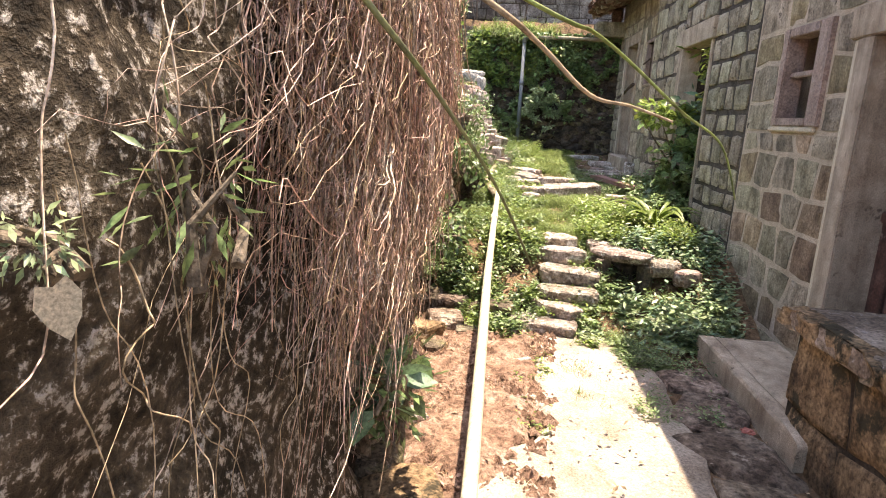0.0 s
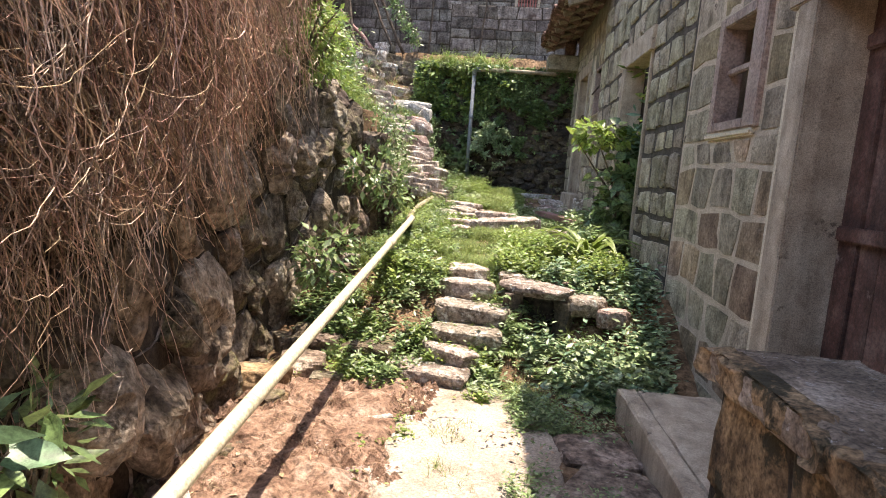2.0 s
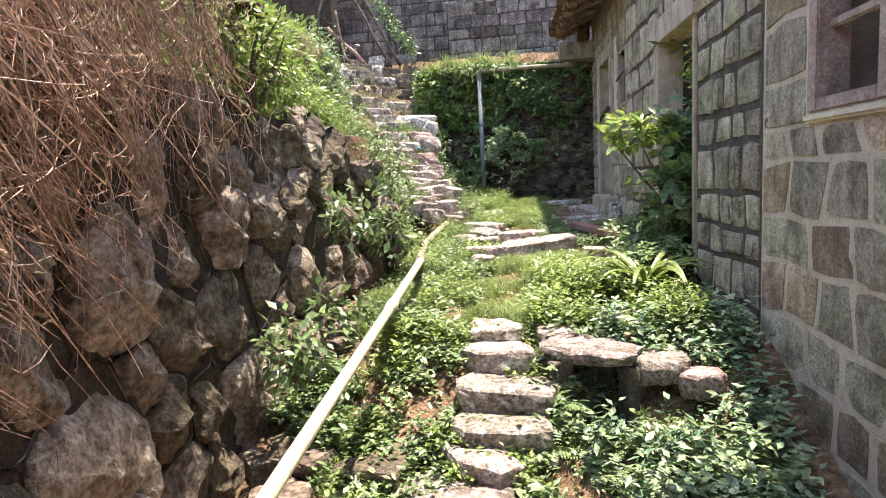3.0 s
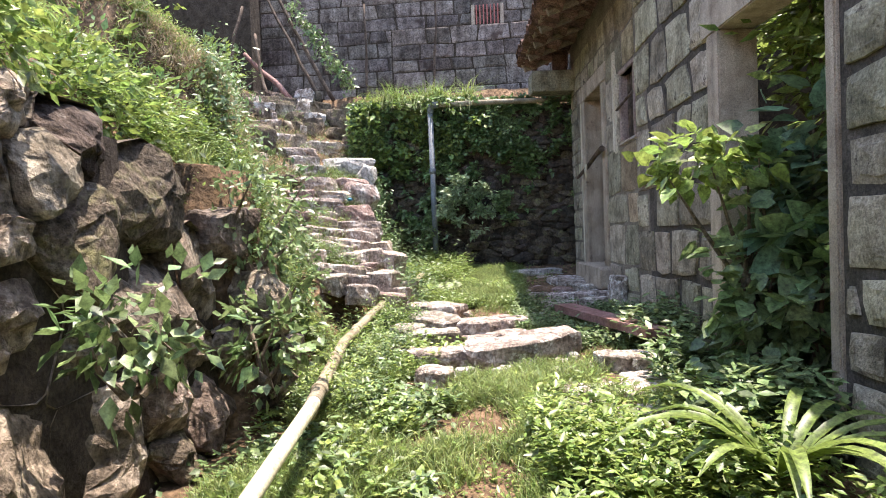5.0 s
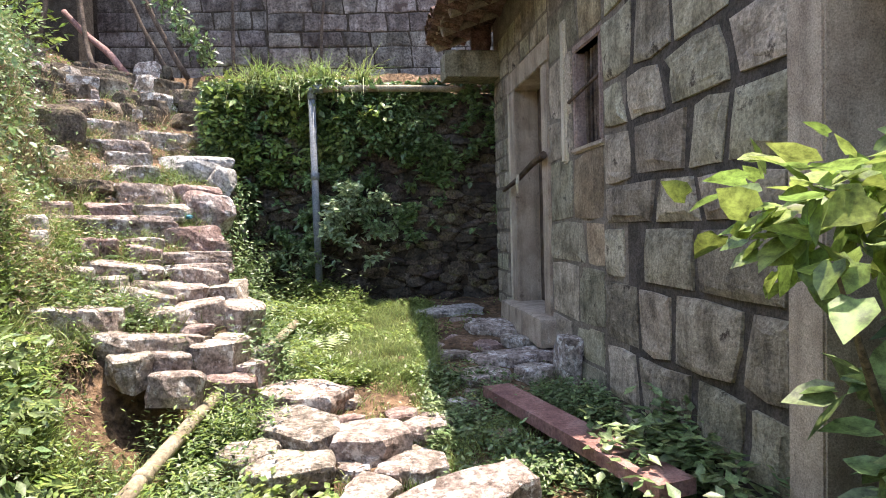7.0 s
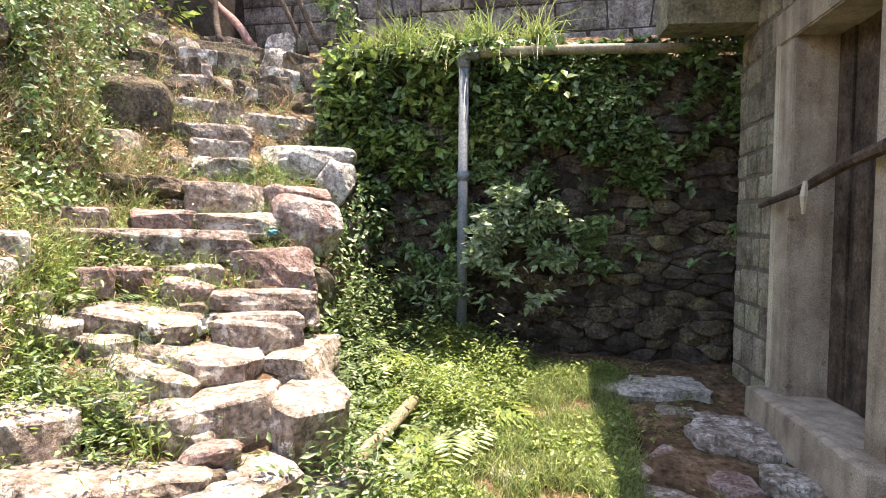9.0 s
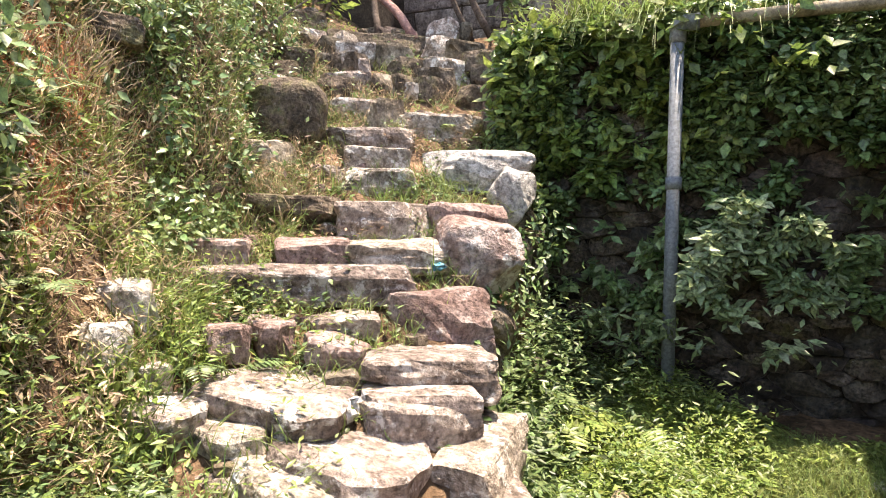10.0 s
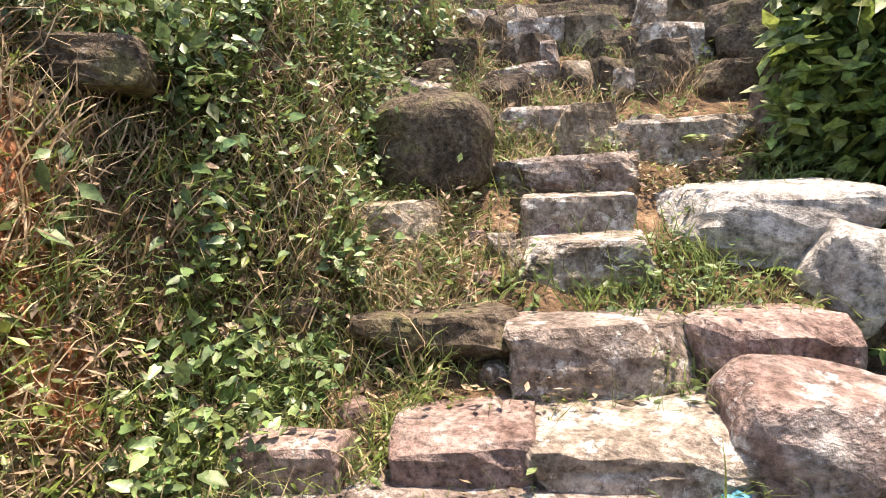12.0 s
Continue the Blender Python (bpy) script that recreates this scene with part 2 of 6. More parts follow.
def part(name, bm, material, parent=None, label="", smooth=False, m=None):
    me = bpy.data.meshes.new(name)
    bmesh.ops.recalc_face_normals(bm, faces=bm.faces)
    bm.to_mesh(me)
    bm.free()
    me.materials.append(material)
    if smooth:
        me.polygons.foreach_set("use_smooth", [True] * len(me.polygons))
    ob = new(name, me)
    if parent:
        ob.parent = parent
    if m is not None:
        ob.matrix_basis = m
    if label:
        ob["label"] = label
    return ob


def box(bm, x0, x1, y0, y1, z0, z1, bevel=0.0, cuts=0, rough=0.0, seed=0):
    r = bmesh.ops.create_cube(bm, size=1.0)
    vs = r["verts"]
    for v in vs:
        v.co = Vector((x0 + (v.co.x + 0.5) * (x1 - x0), y0 + (v.co.y + 0.5) * (y1 - y0), z0 + (v.co.z + 0.5) * (z1 - z0)))
    es = list({e for v in vs for e in v.link_edges})
    if bevel:
        r2 = bmesh.ops.bevel(bm, geom=es, offset=bevel, segments=2, affect="EDGES")
        vs = r2["verts"]
    if rough:
        for v in bm.verts:
            v.co += noise.noise_vector(v.co * 3.1 + Vector((seed, 0, 0))) * rough
    return vs


def tube(bm, pts, rad, seg=10, cap=True):
    rings = []
    pts = [Vector(p) for p in pts]
    for i, p in enumerate(pts):
        d = (pts[min(i + 1, len(pts) - 1)] - pts[max(i - 1, 0)]).normalized()
        a = d.orthogonal().normalized() if i == 0 else (a - d * a.dot(d)).normalized()
        b = d.cross(a)
        r = rad[i] if isinstance(rad, (list, tuple)) else rad
        rings.append([bm.verts.new(p + (a * math.cos(2 * math.pi * k / seg) + b * math.sin(2 * math.pi * k / seg)) * r) for k in range(seg)])
    for q, w in zip(rings, rings[1:]):
        for k in range(seg):
            bm.faces.new((q[k], q[(k + 1) % seg], w[(k + 1) % seg], w[k]))
    if cap:
        bm.faces.new(rings[0][::-1])
        bm.faces.new(rings[-1])
    return rings


def thing(name, label, category, group="", m=None):
    ob = new(name)
    if m is not None:
        ob.matrix_basis = m
    return tagged(ob, label, category, group)


def structure(ob, label=""):
    return tagged(ob, label, "", "", "structure")


def stuff(ob, label, category=""):
    return tagged(ob, label, category, "", "stuff")


def rock_mesh(w, d, h, seed, cut=7, sharp=0.95, n=8, ex=14):
    """A chiselled boulder in a box of w, d, h whose top is at z = 0."""
    rs = random.Random(seed)
    bm = bmesh.new()
    bmesh.ops.create_cube(bm, size=2.0)
    bmesh.ops.subdivide_edges(bm, edges=bm.edges[:], cuts=n, use_grid_fill=True)
    planes = []
    for k in range(cut):
        nrm = Vector((rs.uniform(-1, 1), rs.uniform(-1, 1), rs.uniform(-0.7, 0.55))).normalized()
        planes.append((nrm, rs.uniform(0.82, 1.18)))
    off = Vector((rs.uniform(0, 50), rs.uniform(0, 50), rs.uniform(0, 50)))
    for v in bm.verts:
        c = v.co
        ln = (abs(c.x) ** ex + abs(c.y) ** ex + abs(c.z) ** ex) ** (1 / ex)
        p = c / ln
        for nrm, dd in planes:
            e = p.dot(nrm) - dd
            if e > 0:
                p = p - nrm * e * sharp
        p = p + noise.noise_vector(p * 1.1 + off) * 0.09 + noise.noise_vector(p * 3.1 + off) * 0.055 + noise.noise_vector(p * 8.0 + off) * 0.02
        v.co = Vector((p.x * w / 2, p.y * d / 2, (p.z - 0.97) * h / 2))
    return bm


def rock(name, x, y, z, w, d, h, yaw, seed, material, label, category="stone", group="", tilt=0.0, roll=0.0, cut=7, n=8, ex=14):
    bm = rock_mesh(w, d, h, seed, cut, n=n, ex=ex)
    ob = part(name, bm, material, m=pose(x, y, z, tilt, roll, yaw), smooth=False)
    return tagged(ob, label, category, group)


# ---- lie of the land ----
GY = [-60, -4, 3.4, 3.75, 4.6, 7.2, 8.8, 10.3, 11.4, 14]
GZ = [0.0, 0.08, 0.08, 0.14, 0.58, 0.70, 0.83, 0.97, 1.12, 1.2]


def stair_z(x, y):
    return -0.386 * x + 0.466 * y - 2.942


def edge_x(y):
    return np.interp(y, [8.3, 8.7, 9.2, 9.7, 10.3, 10.7, 11.2, 12.0], [-0.6, 0.02, 0.0, -0.28, -0.52, -0.55, -0.55, -0.85])


def wall_x(y):
    return np.interp(y, [-5, 1, 2, 2.5, 3.5, 6.4], [0.22, 0.18, 0.13, -0.03, -0.2, -0.24])


def bank_x(y):
    """Foot of the steep bank beside the stair."""
    return np.interp(y, [7.5, 8.3, 8.74, 9.0, 9.5, 10.1, 10.7, 11.5, 12.5], [-0.6, -0.8, -1.0, -1.27, -1.54, -1.66, -2.2, -2.6, -3.0])


def nz(x, y, s, o=0.0):
    return (np.sin(x * s + 1.3 * np.sin(y * s * 0.7 + o)) + np.sin(y * s * 1.13 + 1.7 * np.sin(x * s * 0.6 + o + 2))) * 0.5


def land(x, y):
    x, y = np.asarray(x, float), np.asarray(y, float)
    g = np.interp(y, GY, GZ)
    wx = wall_x(y) - np.interp(y, [6.1, 6.4], [0.28, 0.0])
    left = np.clip(wx - x, 0, None)
    k = np.interp(y, [5.9, 7.2, 8.5], [30.0, 1.6, 0.9])
    top = 1.98 + 0.85 * np.clip(left - 0.35, 0, 1.2) + 0.55 * np.clip(left - 1.6, 0, 8)
    h = np.minimum(g + k * left, np.maximum(top, g))
    ex = edge_x(y)
    st = stair_z(x, y) - 0.125 + np.interp(y, [8.3, 8.9, 9.2, 9.7], [0.2, 0.12, 0.1, 0.0])
    st = st + np.interp(y, [8.3, 9.0, 9.3, 9.5], [0.9, 0.7, 0.2, 0.0]) * np.clip(-0.85 - x, 0, 0.6)
    b = np.clip(bank_x(y) + 0.05 * nz(x, y, 5.0, 4) - x, 0, None)
    st = st + (np.minimum(np.interp(y, [9.0, 9.4], [1.7, 2.9]) * b, 0.82) + 0.5 * np.clip(b - 0.3, 0, 3)) * np.clip((y - 8.0) / 0.5, 0, 1) * np.clip((12.2 - y) / 0.8, 0, 1)
    st = np.minimum(st, 3.75 + 0.12 * np.clip(-x - 2.5, 0, 20) + 0.55 * np.clip(-2.6 - x, 0, 5))
    f = np.clip((ex - x) / 0.10 + 0.5, 0, 1) * (y > 8.0)
    h = np.maximum(h, g + (st - g) * f) * (f > 0) + h * (f <= 0)
    up = np.clip((y - 11.95) / 0.1, 0, 1)
    h = np.where(x > -0.9, h * (1 - up) + np.maximum(h, 3.28) * up, h)
    up2 = np.clip((y - 12.0) / 1.0, 0, 1)
    h = np.where(x <= -0.9, np.maximum(h, np.minimum(st, 3.8) * up2), h)
    h = np.where(y > 12.9, np.maximum(h, 3.8), h)
    h = h - 0.26 * np.clip((x - 1.38) / 0.08, 0, 1) * np.clip((1.76 - x) / 0.08, 0, 1) * np.clip((y - 3.95) / 0.15, 0, 1) * np.clip((4.48 - y) / 0.08, 0, 1)
    far = np.clip(np.hypot(x - 0, y - 5) - 16, 0, None)
    h = h + far * 0.10 * (1 - 0.5 * np.clip(far / 200, 0, 1)) + nz(x, y, 0.11) * np.clip(far / 20, 0, 3)
    return h


def ground_z(x, y):
    return land(x, y) + 0.018 * nz(x, y, 9.0) + 0.012 * nz(x, y, 23.0, 1.0)


def axis(a, b, step, far):
    inner = np.arange(a, b + 1e-6, step)
    o = step * 1.35 ** np.arange(1, 40)
    o = np.cumsum(o)
    o = o[o < far]
    return np.concatenate([(a - o)[::-1], inner, b + o])


XS, YS = axis(-4.2, 3.4, 0.07, 700), axis(-3.0, 13.2, 0.07, 700)
gx, gy = np.meshgrid(XS, YS)
gz = ground_z(gx, gy)
V = np.stack([gx, gy, gz], -1).reshape(-1, 3)
nx = len(XS)
ii, jj = np.meshgrid(np.arange(nx - 1), np.arange(len(YS) - 1))
a0 = (jj * nx + ii).ravel()
ground = structure(mesh_ob("ground", V, np.stack([a0, a0 + 1, a0 + 1 + nx, a0 + nx], -1), M_SOIL, smooth=True), "brown soil and litter ground of a hillside village lane")

# ---- worn lane ----
bm = bmesh.new()
rows = []
for j, y in enumerate(np.arange(-4.0, 3.62, 0.06)):
    xl = 0.86 + 0.12 * noise.noise(Vector((0, y * 1.3, 1))) - 0.42 * max(0, min(1, (2.0 - y) / 0.9)) + 0.12 * noise.noise(Vector((3, y * 5, 1)))
    xr = 1.74 - 0.06 * (y - 2.0) + 0.09 * noise.noise(Vector((7, y * 1.7, 1))) + 0.03 * noise.noise(Vector((9, y * 7, 1)))
    ks = 24
    row = []
    for i in range(ks + 1):
        x = xl + (xr - xl) * i / ks
        z = 0.118 + 0.014 * noise.noise(Vector((x * 2.2, y * 2.2, 3))) + 0.006 * noise.noise(Vector((x * 9, y * 9, 3))) - (0.06 if i in (0, ks) else 0)
        row.append(bm.verts.new((x, y, z)))
    rows.append(row)
for a, b in zip(rows, rows[1:]):
    for i in range(24):
        bm.faces.new((a[i], a[i + 1], b[i + 1], b[i]))
structure(part("path", bm, M_CONC, smooth=True), "worn pale concrete lane with stained patches")


# ---- masonry ----
HM = pose(2.56, 4.13, 0, 0, 0, 94.39)   # along the house wall: x along, y outwards
LM = pose(0.0, 0.0, 0, 0, 0, -90)       # retaining wall: x runs to -y, y outwards (+x)


def wavy(a, b, amp, sd):
    return amp * noise.noise(Vector((a * 1.9, b * 3.7, sd))) + amp * 0.5 * noise.noise(Vector((a * 5.3, b * 7.7, sd + 9)))


def masonry(parent, x0, x1, z0, z1, course, length, gap, proud, jit, material, sd, holes=(), name="stone", bulge=0.006, top=None, smooth=False):
    rs = random.Random(sd)
    cuts = sorted({z0, z1, *[h[2] for h in holes if z0 < h[2] < z1], *[h[3] for h in holes if z0 < h[3] < z1]})
    zs = [z0]
    for lo, hi in zip(cuts, cuts[1:]):
        k = max(1, round((hi - lo) / course))
        steps = [rs.uniform(0.75, 1.3) for _ in range(k)]
        tot = sum(steps)
        acc = lo
        for s in steps:
            acc += s / tot * (hi - lo)
            zs.append(acc)
    made = 0
    for ci, (za, zb) in enumerate(zip(zs, zs[1:])):
        spans = [(x0, x1)]
        for hx0, hx1, hz0, hz1 in holes:
            if za < hz1 - 0.01 and zb > hz0 + 0.01:
                nxt = []
                for a, b in spans:
                    if hx0 > a:
                        nxt.append((a, min(b, hx0)))
                    if hx1 < b:
                        nxt.append((max(a, hx1), b))
                spans = [(a, b) for a, b in nxt if b - a > 0.04]
        for a, b in spans:
            xs = [a]
            while b - xs[-1] > length * 1.55:
                xs.append(xs[-1] + length * rs.uniform(0.6, 1.4))
            xs.append(b)
            sl = [0] + [rs.uniform(-1, 1) * jit for _ in xs[1:-1]] + [0]
            for i in range(len(xs) - 1):
                xa, xb = xs[i], xs[i + 1]
                if top and zb > top((xa + xb) / 2):
                    continue
                hor = lambda x, z: z + (wavy(x, z, jit, sd) if z0 < z < z1 and z not in cuts else 0)
                xm = (xa + xb) / 2
                P = [(xa + sl[i], za), (xm, za), (xb + sl[i + 1], za), (xb, (za + zb) / 2), (xb - sl[i + 1], zb), (xm, zb), (xa - sl[i], zb), (xa, (za + zb) / 2)]
                P = [Vector((px, 0, hor(px, pz))) for px, pz in P]
                c = sum(P, Vector()) / 8
                for k in (0, 2, 4, 6):
                    P[k] = P[k].lerp(c, rs.uniform(0.0, 0.08) * min(1.0, jit * 30))
                for k in (1, 3, 5, 7):
                    P[k] = P[k].lerp(c, rs.uniform(-0.03, 0.03) * min(1.0, jit * 30))
                vs, g = [], gap * rs.uniform(0.7, 1.4)
                pr = proud * rs.uniform(0.5, 1.5)
                tl, tm = rs.uniform(-1, 1) * bulge, rs.uniform(-1, 1) * bulge
                for ring, (ins, y) in enumerate(((g * 0.8, -0.03), (g, pr * 0.55), (g + min(0.03, jit * 0.6 + 0.008), pr))):
                    for p in P:
                        d = p - c
                        q = c + d * max(0.2, 1 - ins / max(0.03, min(xb - xa, zb - za) * 0.5))
                        yy = y + (noise.noise(Vector((q.x * 6, q.z * 6, sd + ci))) * bulge + (q.x - c.x) * tl * 2 + (q.z - c.z) * tm * 3 if ring else 0)
                        vs.append((q.x, yy, q.z))
                for p in P:
                    q = c + (p - c) * 0.5 * rs.uniform(0.8, 1.15)
                    vs.append((q.x, pr + bulge * rs.uniform(-0.15, 0.75), q.z))
                vs.append((c.x, pr + bulge * rs.uniform(0.1, 0.7), c.z))
                fs = []
                for r in (0, 8, 16):
                    for k in range(8):
                        fs.append([r + k, r + (k + 1) % 8, r + 8 + (k + 1) % 8, r + 8 + k])
                fs += [[24 + k, 24 + (k + 1) % 8, 32] for k in range(8)]
                ob = mesh_ob(name, vs, fs, material if not isinstance(material, list) else rs.choice(material), parent, smooth=smooth)
                made += 1
    return made


def cells(x0, x1, z0, z1, w, h, sd, fill=0.35):
    """Uneven stone outlines that fill a wall face: a power diagram of scattered seeds of three sizes."""
    rs = random.Random(sd)
    seeds = []
    for size, tries in ((1.5, 60), (1.0, 500), (0.55, int(900 * fill) + 1)):
        for _ in range(int(tries * (x1 - x0) * (z1 - z0) / 4) + 1):
            p = (rs.uniform(x0, x1), rs.uniform(z0, z1), size * rs.uniform(0.85, 1.15))
            if all(((p[0] - q[0]) / w) ** 2 + ((p[1] - q[1]) / h) ** 2 > (0.46 * (p[2] + q[2])) ** 2 for q in seeds):
                seeds.append(p)
    out = []
    for i, (px, pz, pr) in enumerate(seeds):
        poly = [(max(x0, px - w * 1.3), max(z0, pz - h * 1.3)), (min(x1, px + w * 1.3), max(z0, pz - h * 1.3)), (min(x1, px + w * 1.3), min(z1, pz + h * 1.3)), (max(x0, px - w * 1.3), min(z1, pz + h * 1.3))]
        for j, (qx, qz, qr) in enumerate(seeds):
            if i == j or abs(qx - px) > 2.6 * w or abs(qz - pz) > 2.6 * h:
                continue
            ax, az = (qx - px) / w ** 2, (qz - pz) / h ** 2
            dd = ((qx - px) / w) ** 2 + ((qz - pz) / h) ** 2
            lim = (dd + (0.46 * pr) ** 2 - (0.46 * qr) ** 2) / 2
            new_, m = [], len(poly)
            for k in range(m):
                (ux, uz), (vx, vz) = poly[k], poly[(k + 1) % m]
                u, v = ax * (ux - px) + az * (uz - pz) - lim, ax * (vx - px) + az * (vz - pz) - lim
                if u <= 0:
                    new_.append((ux, uz))
                if u * v < 0:
                    t = u / (u - v)
                    new_.append((ux + (vx - ux) * t, uz + (vz - uz) * t))
            poly = new_
            if len(poly) < 3:
                break
        if len(poly) >= 3:
            out.append(poly)
    return out


def rubble(parent, x0, x1, z0, z1, w, h, gap, proud, sd, materials, place, top=None, name="stone", rough=0.03):
    """Field stones, each with a rounded outline and a chipped, bulging face; place(x, out, z) lays them on the wall."""
    rs = random.Random(sd + 1)
    for poly in cells(x0, x1, z0, z1, w, h, sd):
        c = Vector((sum(p[0] for p in poly) / len(poly), 0, sum(p[1] for p in poly) / len(poly)))
        if top and c.z > top(c.x):
            continue
        P = [Vector((p[0], 0, p[1])) for p in poly]
        lens = [(P[(k + 1) % len(P)] - P[k]).length for k in range(len(P))]
        tot = sum(lens)
        if tot < 0.2:
            continue
        N, ring = 24, []
        for q in range(N):
            d = tot * (q + 0.5) / N
            k = 0
            while d > lens[k]:
                d -= lens[k]
                k += 1
            ring.append(P[k].lerp(P[(k + 1) % len(P)], d / lens[k]))
        ring = [(ring[q - 1] + ring[q] * 10 + ring[(q + 1) % N]) / 12 for q in range(N)]
        r = tot / 6.6
        pr = proud * rs.uniform(0.1, 1.7)
        tx, tz = rs.uniform(-0.25, 0.25), rs.uniform(-0.35, 0.2)
        cuts_ = [(Vector((rs.uniform(-1, 1), rs.uniform(0.2, 1.2), rs.uniform(-1, 1))).normalized(), rs.uniform(0.2, 0.7)) for _ in range(5)]
        vs = []
        for sc, o in ((1.0, -0.10), (1.0, 0.5), (0.965, 0.92), (0.84, 1.0), (0.64, 1.02), (0.42, 1.03), (0.2, 1.03)):
            for p in ring:
                q = c + (p - c) * max(0.3, sc - gap / r)
                e = Vector((q.x - c.x, 0, q.z - c.z))
                y = pr * o + (e.x * tx + e.z * tz) * (o > 0)
                if o > 0:
                    for nrm, dd in cuts_:
                        over = (e.x * nrm.x + e.z * nrm.z) / r + (y / max(0.03, pr)) * 0.35 * nrm.y - dd
                        if over > 0:
                            y -= over * r * 0.75
                    n_ = noise.noise_vector(Vector((q.x * 5, q.z * 5, sd))) * rough + noise.noise_vector(Vector((q.x * 17, q.z * 17, sd))) * rough * 0.6
                    q = q + Vector((n_.x * 0.7, 0, n_.z * 0.7))
                    y += n_.y
                vs.append(place(q.x, y, q.z))
        vs.append(place(c.x, pr * 1.05 + rs.uniform(-0.5, 0.5) * rough, c.z))
        fs = []
        for k in range(6):
            fs += [[k * N + q, k * N + (q + 1) % N, (k + 1) * N + (q + 1) % N, (k + 1) * N + q] for q in range(N)]
        fs += [[6 * N + q, 6 * N + (q + 1) % N, 7 * N] for q in range(N)]
        mesh_ob(name, vs, fs, rs.choice(materials), parent)


def body(name, pieces, material, m, label, depth=0.45):
    bm = bmesh.new()
    for x0, x1, z0, z1 in pieces:
        box(bm, x0, x1, -depth, 0.0, z0, z1)
    return structure(part(name, bm, material, m=m), label)


# near house: door s -2.24..-1.18, window s -0.56..0.0
near_door = (-2.28, -1.0, 0.0, 3.0)
wall_near = body("wall_near_house", [(-7, -2.28, -0.2, 3.7), (-1.0, -0.62, -0.2, 3.7), (-0.62, 0.10, -0.2, 1.80), (-0.62, 0.10, 2.52, 3.7), (0.10, 0.66, -0.2, 3.7), (-2.28, -1.0, 2.50, 3.7), (-2.28, -1.0, -0.2, 0.30)],
                 M_MORTAR, HM, "house wall of tan stone blocks set in raised pale mortar")
wall_gate = body("wall_gate", [(0.66, 1.86, -0.2, 3.7), (1.86, 3.0, 2.9, 3.7), (3.0, 4.30, -0.2, 4.0)], M_JOINTG, HM, "lane wall of grey stone blocks with dark open joints around a gateway", depth=0.16)
wall_far = body("wall_far_house", [(4.30, 4.62, -0.2, 4.0), (4.62, 5.06, -0.2, 2.38), (4.62, 5.06, 2.98, 4.0), (5.06, 5.60, -0.2, 4.0), (5.60, 6.74, 3.2, 4.0), (5.60, 6.74, -0.2, 1.02), (6.74, 7.42, -0.2, 4.0)],
                M_MORTARG, HM, "old farmhouse wall of grey granite blocks, stained ochre near the foot")

# retaining wall on the other side
bm = bmesh.new()
for y0, y1, x0, x1 in ((-5, 1.0, 0.17, 0.13), (1.0, 2.0, 0.13, 0.08), (2.0, 2.5, 0.08, -0.08), (2.5, 3.5, -0.08, -0.25), (3.5, 5.6, -0.25, -0.27), (5.6, 6.4, -0.27, -0.28)):
    zt = 2.0 if y0 < 5.6 else 1.38
    vs = [bm.verts.new(p) for p in ((x0, y0, -0.1), (x1, y1, -0.1), (x1 - 0.1, y1, zt), (x0 - 0.1, y0, zt), (x0 - 0.5, y0, -0.1), (x1 - 0.5, y1, -0.1), (x1 - 0.5, y1, zt), (x0 - 0.5, y0, zt))]
    for f in ((0, 1, 2, 3), (5, 4, 7, 6), (3, 2, 6, 7), (4, 5, 1, 0), (4, 0, 3, 7), (1, 5, 6, 2)):
        bm.faces.new([vs[k] for k in f])
wall_left = structure(part("wall_retaining", bm, M_JOINT), "tall dry-stone retaining wall of brown weathered stones along the lane")

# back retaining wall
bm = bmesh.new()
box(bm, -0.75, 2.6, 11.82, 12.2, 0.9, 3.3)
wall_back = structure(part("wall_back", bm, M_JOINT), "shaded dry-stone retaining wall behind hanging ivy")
bm = bmesh.new()
box(bm, -0.63, 3.5, 13.15, 13.5, 3.0, 4.88)
wall_upper = structure(part("wall_upper", bm, M_JOINT), "upper terrace wall of grey squared blocks with weathered joints")
bm = bmesh.new()
box(bm, -3.9, 3.5, 14.2, 14.6, 3.0, 7.6)
box(bm, -9.0, -3.004, 13.3, 13.7, 3.0, 6.4)
wall_distant = structure(part("wall_distant", bm, M_JOINT), "tall grey block wall above the terrace")

# ---- platform before the door ----
bm = bmesh.new()
PX, PY = 2.18, 2.25
vs = []
for z in (0.0, 0.78):
    vs.append([bm.verts.new(p) for p in ((PX + 0.02, PY - 0.03, z), (2.74, PY + 0.02, z), (3.1, -5.0, z), (PX + 0.55, -5.0, z))])
for k in range(4):
    bm.faces.new((vs[0][k], vs[0][(k + 1) % 4], vs[1][(k + 1) % 4], vs[1][k]))
bm.faces.new(vs[1])
bm.faces.new(vs[0][::-1])
terrace = structure(part("terrace", bm, M_JOINT), "raised stone terrace before the house door, ochre rubble faced")
PM = pose(PX + 0.02, PY - 0.03, 0, 0, 0, 90 + 4.4 + 180)   # face towards the lane


